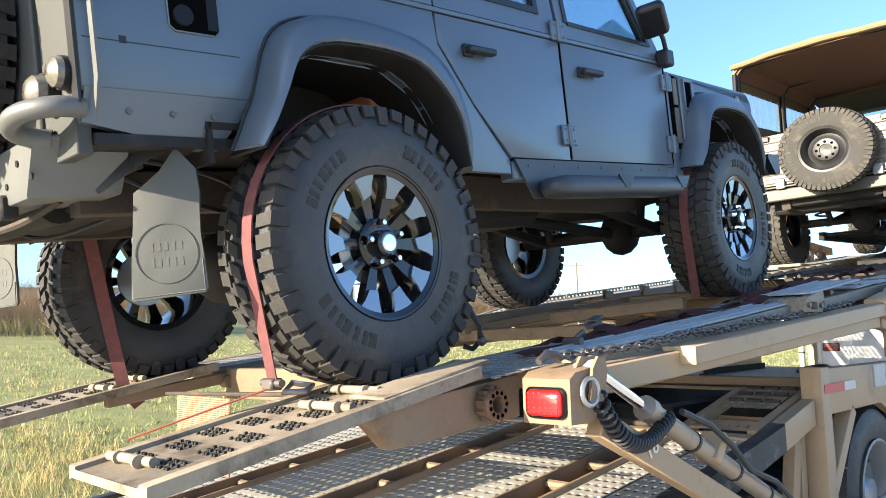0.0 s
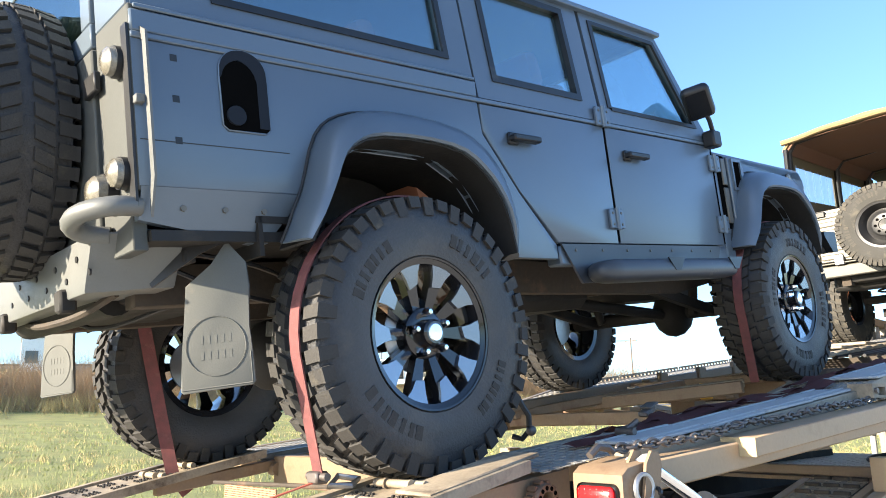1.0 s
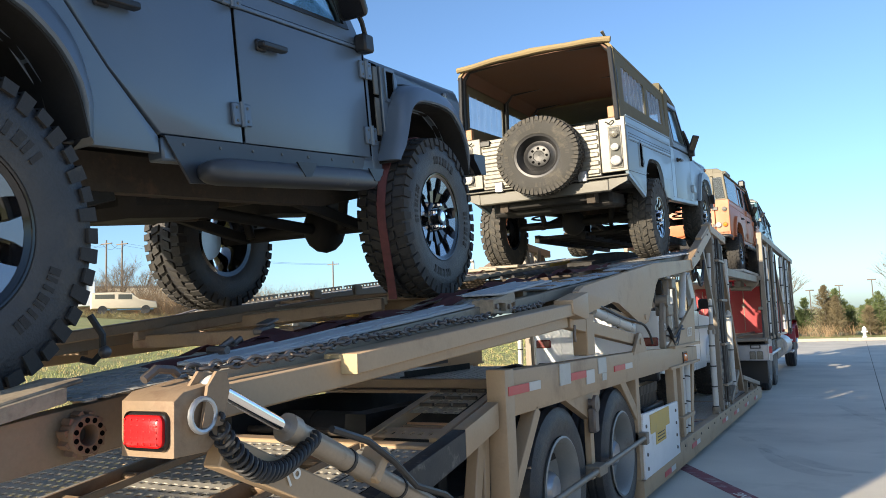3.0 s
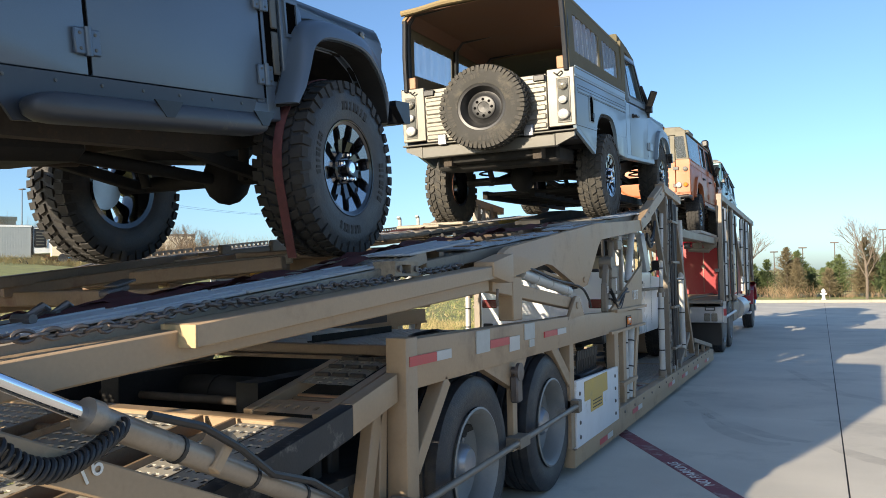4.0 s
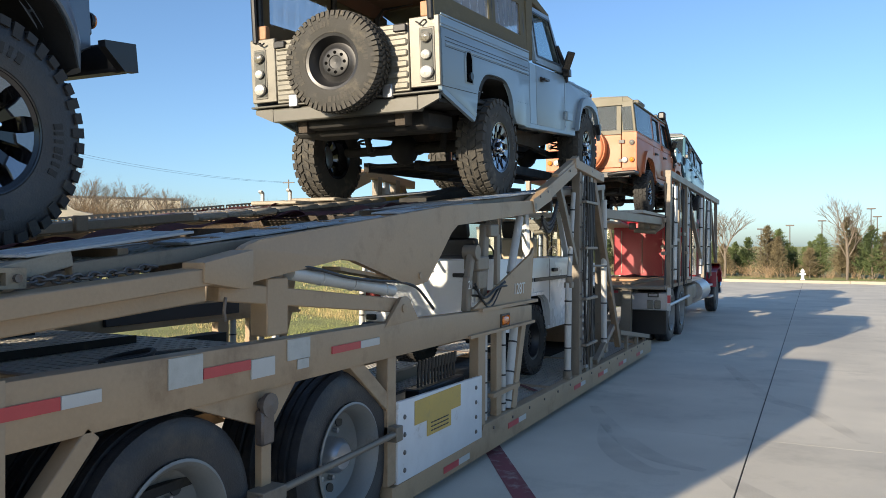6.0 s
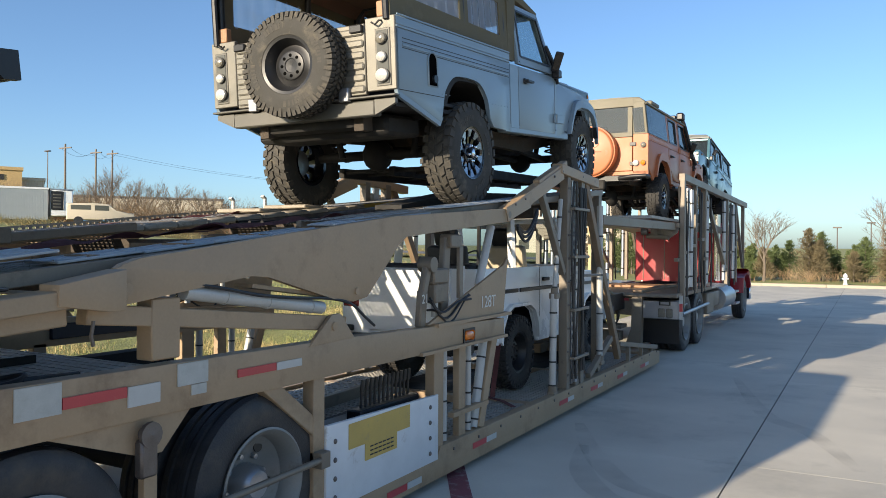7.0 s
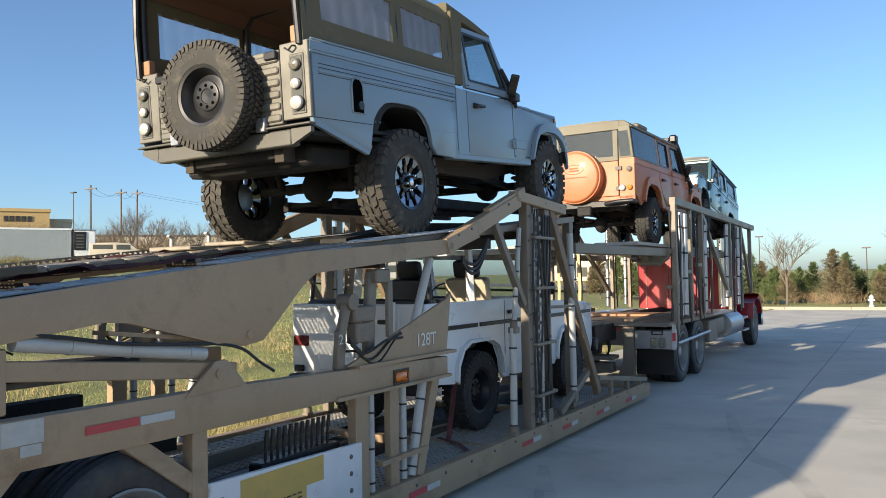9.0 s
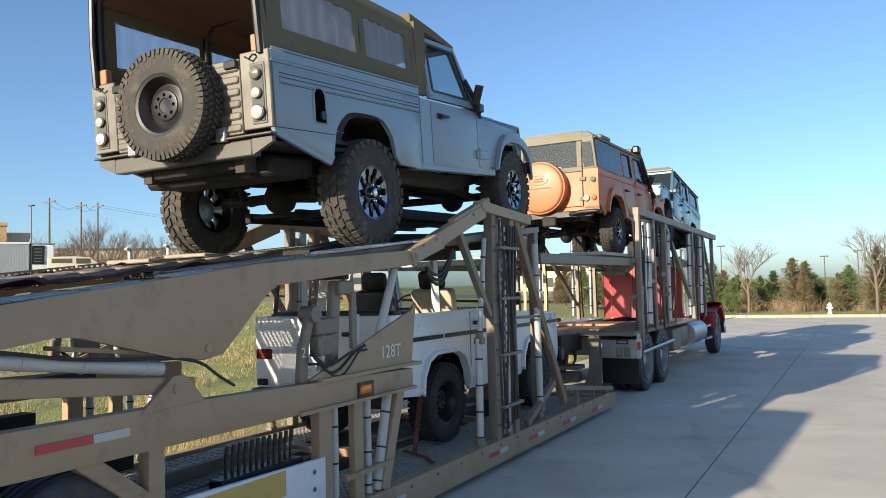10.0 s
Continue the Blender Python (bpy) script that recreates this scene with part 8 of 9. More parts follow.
for k, (x, y) in enumerate(((XC + 1.24, 16.35), (XC + 1.31, 16.62), (XC + 1.30, 17.30), (XC + 1.31, 18.05), (XC + 1.30, 18.45), (XC + 1.31, 21.4), (XC + 1.30, 22.15))):
    tk("hanging_hose", lambda bm: tube(bm, [(x, y + 0.10 * math.sin(3.1 * t + k), 0.9 + 1.85 * t) for t in (j / 12 for j in range(13))], 0.018, 6), m_hose)
    tk("hose_bracket", lambda bm: box(bm, x - 0.05, x + 0.02, y - 0.12, y + 0.14, 1.5 + 0.12 * (k % 4), 1.56 + 0.12 * (k % 4), 0.006), m_rack)
for y in (16.9, 18.2, 19.4, 21.6):
    tk("rack_strap", lambda bm: tube(bm, [(XC + 1.2, y, 1.2), (XC + 1.25, y + 0.1, 1.9), (XC + 1.2, y + 0.05, 2.7)], 0, flat=(0.05, 0.006, (1, 0, 0))), m_tanworn if y < 18 else m_litcapstrap)
tk("tail_box", lambda bm: (box(bm, XC + 0.78, XC + 1.35, 15.86, 16.2, 0.58, 0.87, 0.008), box(bm, XC + 0.77, XC + 1.36, 15.85, 15.87, 0.80, 0.815)), m_steel, "dull grey steel lamp box")
bm = nb()
ring_frame(bm, -0.008, 0.008, -0.09, 0.09, -0.036, 0.036, -0.07, 0.07, -0.020, 0.020)
part("reversing_lamp", bm, m_black, TK, m=pose(XC + 1.135, 15.845, 0.835, 0, 0, 90))
tk("slanting_stay", lambda bm: prism(bm, [(XC + 0.62, 0.93), (XC + 0.78, 0.93), (XC + 0.76, 0.10), (XC + 0.50, 0.10), (XC + 0.60, 0.40)], 15.80, 15.95, "y"), m_rack)
tk("hitch_beam", lambda bm: (box(bm, XC - 0.62, XC + 0.62, 15.86, 15.98, 0.62, 0.91, 0.006), box(bm, XC - 0.62, XC + 0.52, 15.5, 15.86, 0.42, 0.48, 0.006), box(bm, XC - 0.30, XC + 0.45, 15.7, 15.9, 0.20, 0.36, 0.01), beam(bm, (XC - 0.1, 13.4, 0.30), (XC, 15.8, 0.38), 0.16, 0.14, 0.01)), m_rack)
tk("clear_lamp", lambda bm: cyl(bm, (XC + 0.30, 15.845, 0.78), (XC + 0.30, 15.862, 0.78), 0.03, 12), m_lens_clear)
for z, mt in ((0.58, m_refl_white), (0.71, m_refl_red), (0.84, m_refl_white)):
    B("reflector_tape", mt, TK, XC + 1.365, XC + 1.415, 15.84, 15.87, z, z + 0.125, 0)
tk("rear_bumper_beam", lambda bm: box(bm, XC - 1.2, XC + 1.34, 15.76, 15.86, 0.93, 0.985, 0.006), m_rack)
for x in (XC + 1.03, XC + 1.155):
    B("tail_light", m_lens_smoke, TK, x, x + 0.105, 15.835, 15.862, 0.605, 0.75, 0.012)
B("reflector_tape", m_refl_red, TK, XC + 0.15, XC + 0.55, 15.845, 15.858, 0.855, 0.895, 0)
tk("deck_platform", lambda bm: (box(bm, XC - 1.2, XC + 1.30, 15.86, 19.2, 0.92, 0.985, 0.006), box(bm, XC - 1.2, XC - 1.05, 15.9, 19.2, 0.985, 1.07, 0.006), box(bm, XC + 0.6, XC + 0.75, 15.9, 18.6, 0.985, 1.03, 0.006)), m_tanworn)
tk("yellow_platform_edge", lambda bm: (box(bm, XC - 0.9, XC + 0.55, 17.6, 18.4, 0.986, 1.03, 0.006)), m_wood)
tk("sleeper_cab", lambda bm: prism(bm, [(21.9, 0.95), (21.9, 2.22), (22.05, 2.33), (23.3, 2.33), (23.3, 0.95)], XC - 0.95, XC + 1.05, "x", 0.05), m_red, "red sleeper cab")
tk("cab_seam", lambda bm: [box(bm, XC - 0.75 + 0.5 * k, XC - 0.735 + 0.5 * k, 21.885, 21.905, 1.0, 2.05) for k in range(4)] and (cyl(bm, (XC + 0.25, 21.880, 1.65), (XC + 0.25, 21.910, 1.65), 0.05, 18)), m_rack)
tk("cab_front", lambda bm: prism(bm, [(23.3, 0.95), (23.3, 2.12), (23.6, 2.10), (24.05, 1.62), (24.05, 0.95)], XC - 0.93, XC + 0.98, "x", 0.04), m_red)
tk("bonnet", lambda bm: prism(bm, [(24.05, 0.90), (24.05, 1.60), (25.6, 1.42), (25.8, 1.25), (25.8, 0.75)], XC - 0.62, XC + 0.66, "x", 0.06), m_red)
tk("bumper", lambda bm: box(bm, XC - 1.2, XC + 1.2, 25.8, 25.95, 0.35, 0.75, 0.03), m_chrome)
tk("cab_window", lambda bm: box(bm, XC + 0.985, XC + 1.0, 23.4, 23.85, 1.50, 1.95), m_tint)
tk("exhaust_pipe", lambda bm: cyl(bm, (XC + 1.0, 21.6, 1.0), (XC + 1.0, 21.6, 2.5), 0.075, 16), m_chrome)
for k in range(3):
    tk("coiled_line", lambda bm: tube(bm, [(XC + 0.28 + (0.15 - 0.02 * k) * math.cos(t), 15.70 + 0.03 * k, 0.62 - 0.02 * k + 0.17 * math.sin(t)) for t in (2 * math.pi * j / 20 for j in range(20))], 0.016, 6, True), m_hose)
for x in (XC - 0.62, XC - 0.25):
    tk("hanging_strap", lambda bm: (tube(bm, [(x, 16.2, 2.10), (x + 0.02, 16.2, 1.55), (x, 16.2, 0.99)], 0, flat=(0.05, 0.01, (0, 1, 0)))), m_litcapstrap)
    tk("hanging_chain", lambda bm: tube(bm, [(x - 0.1 + 0.1 * math.cos(t), 16.22, 1.45 + 0.2 * math.sin(t)) for t in (2 * math.pi * j / 18 for j in range(18))], 0.014, 6, True), m_chain)

# ---- white open car on the lower deck ----
SUV = thing("open_off_road_car", "white open-topped off-road car with black side trim on the lower deck", "car", pose(-2.18, 10.62, 0.245, 0, 0, 0))
WB = 2.40


def sv(name, build, mat, label=""):
    bm = nb()
    build(bm)
    return part(name, bm, mat, SUV, label)


AR = [(-0.47, 0.50), (-0.45, 0.66), (-0.36, 0.80), (-0.22, 0.86), (0.22, 0.86), (0.36, 0.80), (0.45, 0.66), (0.47, 0.50)]
body = [(-0.98, 0.55)] + AR + [(0.52, 0.45), (WB - 0.52, 0.45)] + [(WB + a, b) for a, b in AR] + [(WB + 0.72, 0.50), (WB + 0.78, 0.62), (WB + 0.76, 1.12), (1.55, 1.20), (1.50, 1.26), (-0.98, 1.26)]
for s in (1, -1):
    sv("body_side", lambda bm: prism(bm, body, s * 0.72, s * 0.76, "x", 0.008), m_white)
    sv("side_strip", lambda bm: (box(bm, s * 0.758, s * 0.775, -0.95, -0.05, 1.005, 1.045, 0.004), box(bm, s * 0.758, s * 0.775, 0.0, WB + 0.70, 1.005, 1.045, 0.004)), m_black)
    for y in (0, WB):
        sv("arch_trim", lambda bm: prism(bm, [(y + a * 1.07, b + 0.03) for a, b in AR] + [(y + a, b) for a, b in AR[::-1]], s * 0.755, s * 0.80), m_white)
    for yy in (0.55, 1.45):
        sv("door_seam", lambda bm: box(bm, s * 0.757, s * 0.762, yy, yy + 0.012, 0.55, 1.25), m_black)
    sv("door_catch", lambda bm: box(bm, s * 0.76, s * 0.79, 0.62, 0.80, 1.10, 1.14, 0.008), m_black)
    sv("screen_pillar", lambda bm: beam(bm, (s * 0.70, 1.52, 1.22), (s * 0.66, 1.32, 1.78), 0.07, 0.13, 0.006), m_white)
    sv("roll_hoop_post", lambda bm: (beam(bm, (s * 0.70, -0.05, 1.22), (s * 0.66, -0.02, 1.80), 0.05, 0.09, 0.006)), m_white)
    sv("rear_roll_bar", lambda bm: tube(bm, [(s * 0.68, -0.80, 1.26), (s * 0.66, -0.75, 1.74), (s * 0.3, -0.75, 1.78)], 0.022, 8), m_black)
    sv("tail_lamp", lambda bm: box(bm, s * 0.55, s * 0.74, -1.015, -0.975, 0.86, 0.96, 0.012), m_lens_dark)
    sv("door_mirror", lambda bm: (box(bm, s * 0.78, s * 0.96, 1.40, 1.46, 1.28, 1.42, 0.02), beam(bm, (s * 0.74, 1.45, 1.25), (s * 0.86, 1.43, 1.32), 0.03, 0.03)), m_black)
    sv("chassis_rail", lambda bm: box(bm, s * 0.36, s * 0.44, -0.9, WB + 0.7, 0.42, 0.54), m_under)
    for y in (0, WB):
        put_wheel(KIT_ROAD, SUV, s * 0.66, y, 0.385, s < 0)
        sv("wheel_tub", lambda bm: prism(bm, [(y + a, b) for a, b in AR] + [(y + 0.5, 0.5), (y + 0.5, 0.95), (y - 0.5, 0.95), (y - 0.5, 0.5)], s * 0.40, s * 0.715), m_black)
sv("rear_panel", lambda bm: box(bm, -0.755, 0.755, -1.0, -0.96, 0.60, 1.26, 0.008), m_white)
sv("rear_door", lambda bm: box(bm, -0.42, 0.50, -1.018, -0.995, 0.64, 1.25, 0.008), m_white)
sv("rear_door_catch", lambda bm: box(bm, 0.28, 0.44, -1.05, -1.015, 1.08, 1.12, 0.008), m_black)
sv("tow_eye", lambda bm: box(bm, -0.72, -0.60, -1.03, -1.0, 0.62, 0.68, 0.01), m_black)
sv("rear_bumper", lambda bm: box(bm, -0.74, 0.74, -1.10, -0.98, 0.47, 0.60, 0.02), m_black)
sv("bonnet", lambda bm: prism(bm, [(1.50, 1.12), (1.50, 1.22), (WB + 0.70, 1.15), (WB + 0.76, 1.08)], -0.72, 0.72, "x", 0.015), m_white)
sv("front_panel", lambda bm: box(bm, -0.74, 0.74, WB + 0.70, WB + 0.76, 0.60, 1.12, 0.01), m_white)
sv("front_bumper", lambda bm: box(bm, -0.80, 0.80, WB + 0.78, WB + 0.92, 0.48, 0.66, 0.02), m_black)
sv("screen_header", lambda bm: beam(bm, (-0.67, 1.32, 1.78), (0.67, 1.32, 1.78), 0.07, 0.06, 0.006), m_white)
sv("screen_sill", lambda bm: beam(bm, (-0.70, 1.52, 1.24), (0.70, 1.52, 1.24), 0.07, 0.05, 0.006), m_white)
sv("roll_hoop_bar", lambda bm: beam(bm, (-0.67, -0.02, 1.80), (0.67, -0.02, 1.80), 0.09, 0.05, 0.006), m_white)
sv("windscreen", lambda bm: prism(bm, [(1.515, 1.25), (1.52, 1.25), (1.325, 1.77), (1.32, 1.77)], -0.66, 0.66), m_glass)
sv("dashboard", lambda bm: box(bm, -0.70, 0.70, 1.28, 1.5, 1.05, 1.22, 0.03), m_black)
sv("floor_pan", lambda bm: box(bm, -0.72, 0.72, -0.96, WB + 0.7, 0.54, 0.58), m_under)
sv("folded_hood", lambda bm: box(bm, -0.66, 0.66, -0.92, -0.60, 1.14, 1.30, 0.05, 2), m_seatblack)
for x in (-0.36, 0.36):
    seat(SUV, x, 0.62, 0.66, m_seatbeige if x > 0 else m_seatblack, 0.50, 0.74, m_seatblack)
for x in (-0.50, 0.50):
    sv("side_bench", lambda bm: box(bm, x - 0.16, x + 0.16, -0.75, 0.15, 0.78, 0.90, 0.04, 2), m_seatblack)
bm = nb()
lathe(bm, [(-0.012, 0.18), (0, 0.192), (0.012, 0.18), (0, 0.168)], 26, closed=True, axis="y")
beam(bm, (-0.17, 0, 0), (0.17, 0, 0), 0.03, 0.012)
part("steering_wheel", bm, m_black, SUV, m=pose(-0.36, 1.18, 1.26, -25))
ribbon("wheel_strap", "red webbing strap behind a lower-deck tyre", [(-1.44, 10.02, 0.26), (-1.43, 10.08, 0.55), (-1.43, 10.16, 0.86)], 0.05, m_strap, up=(0, 1, 0))
ribbon("wheel_strap", "red webbing strap lying on the lower deck", [(-1.10, 9.75, 0.25), (-1.3, 9.95, 0.25), (-1.6, 10.1, 0.25)], 0.05, m_strap)

# ---- ground and distance ----
EDGE = -3.75


def land(x, y):
    """Height of the ground: level under the vehicles, rising over the turf."""
    d = max(0.0, EDGE - 0.4 - x)
    h = 0.0725 * d * d / (d + 3.0)
    far = max(0.0, y - 49.0)
    h = h * (1 / (1 + max(0.0, (y - 40) / 40.0)))
    return h + 0.02 * far * min(1.0, far / 30) * 0.2 - fall(y)


bm = nb()
xs = [-1500, -700, -350, -220, -150, -110, -85, -65, -52, -42, -34, -28, -23, -19, -15.5, -12.5, -10, -8, -6.5, -5.3, -4.4, EDGE - 0.001, EDGE + 0.3, 5, 30, 80, 200, 600, 1500]
ys = [-1500, -600, -250, -120, -70, -45, -30, -20, -14, -9, -5, -2, 0, 2, 4, 6, 8, 11, 15, 20, 26, 32, 38, 44, 49, 56, 66, 80, 110, 160, 260, 500, 1500]
grid = []
for x in xs:
    col = []
    for y in ys:
        z = land(x, y) if x < EDGE else (-0.12 - fall(y) if y < 46.3 else land(x, y) + 0.10)
        if x < EDGE and y < 80:
            z += 0.04 * noise.noise((x * 0.4, y * 0.4, 0))
        if x >= EDGE and x > 70:
            z = 0.0
        col.append(bm.verts.new((x, y, z)))
    grid.append(col)
for i in range(len(xs) - 1):
    for j in range(len(ys) - 1):
        bm.faces.new((grid[i][j], grid[i + 1][j], grid[i + 1][j + 1], grid[i][j + 1]))
ground = part("ground", bm, m_grass, None, smooth=80)
tagged(ground, "mown winter turf with green and straw patches", "ground", kind="structure")

# concrete apron: slabs with open joints
PAV = thing("pavement", "pale broom-finished concrete apron with sawn joints", "pavement", kind="structure")
SX, SY = 4.57, 4.57
bm = nb()
g = 0.006
box(bm, g, SX - g, 0.002, SY - 0.002, -0.15, 0.0)
ME_SLAB = mesh_of(bm, "slab", m_concrete)
for i in range(-1, 13):
    for j in range(-5, 10):
        x = 0.83 + SX * i
        y = 0.65 + SY * j
        share("slab", ME_SLAB, PAV, pose(x, y, -fall(y), -0.2 if j > 0 else 0))
bm = nb()
prism(bm, [(-40, -0.16), (-40, -0.012), (5.2, -0.012), (46.4, -0.012 - fall(46.4)), (46.4, -0.16 - fall(46.4)), (5.2, -0.16)], EDGE, 60)
part("joint_filler", bm, m_under, PAV)
KB = thing("kerb", "pale concrete kerb along the far edge of the apron", "kerb", kind="structure")
bm = nb()
prism(bm, [(0, -0.1), (0.02, 0.13), (0.05, 0.15), (0.18, 0.15), (0.20, -0.1)], 0.006, 2.994, "x", 0.006)
ME_KERB = mesh_of(bm, "kerb_stone", m_kerb)
for k in range(26):
    share("kerb_stone", ME_KERB, KB, pose(-18 + 3.0 * k, 46.35, -fall(46.35)))
# fire-lane line on the apron
RL = thing("road_marking", "faded red painted line with white lettering on concrete", "road marking", kind="structure")
bm = nb()
a, b = Vector((-1.72, 9.62, 0)), Vector((0.36, 6.22, 0))
d = (b - a).normalized()
nrm = Vector((-d.y, d.x, 0)) * 0.075
for p, q in ((a, b),):
    vs = [bm.verts.new(v - Vector((0, 0, fall(v.y)))) for v in (p - nrm, q - nrm, q + nrm, p + nrm)]
    lo = [bm.verts.new(v.co + Vector((0, 0, 0.003))) for v in vs]
    bm.faces.new(lo), bm.faces.new(vs[::-1])
    for i in range(4):
        bm.faces.new((vs[i], vs[(i + 1) % 4], lo[(i + 1) % 4], lo[i]))
part("red_line", bm, m_redline, RL)
ang = math.degrees(math.atan2(d.y, d.x))
c = bpy.data.curves.new("lane_lettering", "FONT")
c.body, c.size, c.extrude = "NO PARKING", 0.115, 0.0006
c.materials.append(m_letter)
ob = new("lane_lettering", c)
ob.parent = RL
ob.matrix_local = Matrix.Translation((-0.03, 6.82, 0.0055 - fall(7.1))) @ pose(0, 0, 0, 0, 0, ang + 180) @ Matrix.Translation((0.0, -0.042, 0))

# faint tyre scuffs that curve over the slabs
TM = thing("tyre_marks", "faint dark curved tyre scuffs on the concrete", "tyre mark", kind="structure")
for way in ([(-0.75, 10.57), (-0.26, 9.5), (0.18, 8.83), (0.58, 8.61)], [(-0.44, 9.76), (-0.2, 9.0), (0.15, 8.47), (0.43, 8.46)], [(0.19, 14.28), (0.80, 11.97), (1.27, 11.27), (1.69, 10.04)], [(0.72, 8.54), (1.04, 8.07), (1.41, 7.87)]):
    bm = nb()
    pts = [Vector((x, y, 0.004 - fall(y))) for x, y in resample(way, 24)]
    rows = []
    for k, p in enumerate(pts):
        d = (pts[min(k + 1, 24)] - pts[max(k - 1, 0)]).normalized()
        e = Vector((-d.y, d.x, 0)) * 0.10 * (0.35 + 0.65 * math.sin(math.pi * (k + 1) / 26))
        rows.append((bm.verts.new(p - e), bm.verts.new(p + e)))
    for r0, r1 in zip(rows, rows[1:]):
        bm.faces.new((r0[0], r0[1], r1[1], r1[0]))
    part("scuff", bm, m_scuff, TM)


def tufts(name, label, count, region, hmin, hmax, mat, seed, width=0.006, cat="grass", per=6, spread=0.05):
    rnd = random.Random(seed)
    vs, fs = [], []
    while len(fs) < count * per:
        x, y = region(rnd)
        z = land(x, y) - 0.01
        for _ in range(per):
            h = rnd.uniform(hmin, hmax)
            a = rnd.uniform(0, 6.283)
            px, py = x + rnd.gauss(0, spread), y + rnd.gauss(0, spread)
            lx, ly = rnd.gauss(0, 0.35) * h, rnd.gauss(0, 0.35) * h
            wx, wy = math.cos(a) * width, math.sin(a) * width
            n = len(vs)
            vs += [(px - wx, py - wy, z), (px + wx, py + wy, z), (px + lx + wx * 0.2, py + ly + wy * 0.2, z + h)]
            fs.append((n, n + 1, n + 2))
    me = bpy.data.meshes.new(name)
    me.from_pydata(vs, [], fs)
    me.materials.append(mat)
    ob = new(name, me)
    return tagged(ob, label, cat, kind="stuff")


near = lambda r: (EDGE - 0.1 - abs(r.gauss(0, 4.5)), r.uniform(-1.5, 22))
def patchy(r):
    """Dry grass grows in drifts."""
    while True:
        x, y = near(r)
        if noise.noise((x * 0.5, y * 0.5, 3.0)) > 0.02:
            return x, y


mid = lambda r: (r.uniform(-26, -8), r.uniform(-4, 40))
tufts("green_grass", "short green winter grass", 26000, near, 0.018, 0.055, m_blade, 3, 0.003)
tufts("dry_grass", "dry straw-coloured grass tufts", 9000, patchy, 0.05, 0.19, m_straw, 4, 0.003)
tufts("mid_grass", "patchy green grass further off", 9000, mid, 0.03, 0.09, m_blade, 5, 0.008)
tufts("mid_dry_grass", "patchy dry grass further off", 3500, mid, 0.04, 0.13, m_straw, 6, 0.007)


def twigs(name, label, spots, seed, mat, lo, hi, per, width, cat="brush"):
    """Dormant thicket: many thin forked stems."""
    rnd = random.Random(seed)
    vs, fs = [], []

    def stick(p, q, w):
        a = (q - p).normalized()
        u = a.orthogonal().normalized()
        v = a.cross(u)
        n = len(vs)
        for c, r in ((p, w), (q, w * 0.35)):
            for t in (0, 2.094, 4.189):
                vs.append(tuple(c + (u * math.cos(t) + v * math.sin(t)) * r))
        for i in range(3):
            j = (i + 1) % 3
            fs.append((n + i, n + j, n + 3 + j, n + 3 + i))
    for x, y in spots:
        z = land(x, y)
        h = rnd.uniform(lo, hi)
        for _ in range(per):
            p = Vector((x + rnd.gauss(0, 0.25), y + rnd.gauss(0, 0.25), z - 0.05))
            q = p + Vector((rnd.gauss(0, 0.28) * h, rnd.gauss(0, 0.28) * h, h * rnd.uniform(0.5, 0.8)))
            stick(p, q, width)
            for _ in range(3):
                e = q + Vector((rnd.gauss(0, 0.25) * h, rnd.gauss(0, 0.25) * h, h * rnd.uniform(0.1, 0.5)))
                s0 = p.lerp(q, rnd.uniform(0.4, 1.0))
                stick(s0, e, width * 0.6)
    me = bpy.data.meshes.new(name)
    me.from_pydata(vs, [], fs)
    me.materials.append(mat)
    ob = new(name, me)
    return tagged(ob, label, cat, kind="stuff")


rb = random.Random(11)
spots = []
for k in range(1000):
    a = radians(rb.uniform(66, 96))
    r = rb.uniform(34, 46)
    spots.append((0.5 - r * math.sin(a), 0.5 + r * math.cos(a)))
twigs("brush_thicket", "tan dormant brush thicket along the top of the turf", spots, 12, m_brush, 0.9, 2.1, 9, 0.010)
twigs("straw_verge", "tall dry straw verge before the brush", [(x * 0.92 + rb.gauss(0, 1.0), y * 0.92 + rb.gauss(0, 1.0)) for x, y in spots[::2]], 13, m_straw, 0.35, 0.9, 9, 0.008, "dry grass")
far = []
for k in range(700):
    a = radians(rb.uniform(36, 66))
    r = rb.uniform(86, 104)
    far.append((2.2 - r * math.sin(a), 3.9 + r * math.cos(a)))
twigs("far_thicket", "tan and grey dormant thicket in the distance", far, 14, m_brush, 1.6, 4.6, 12, 0.022)
verge = []
for k in range(500):
    a = radians(rb.uniform(30, 68))
    r = rb.uniform(60, 74)
    verge.append((2.2 - r * math.sin(a), 3.9 + r * math.cos(a)))
twigs("far_verge", "dry straw verge before the road", verge, 15, m_straw, 0.3, 0.7, 8, 0.012, "dry grass")


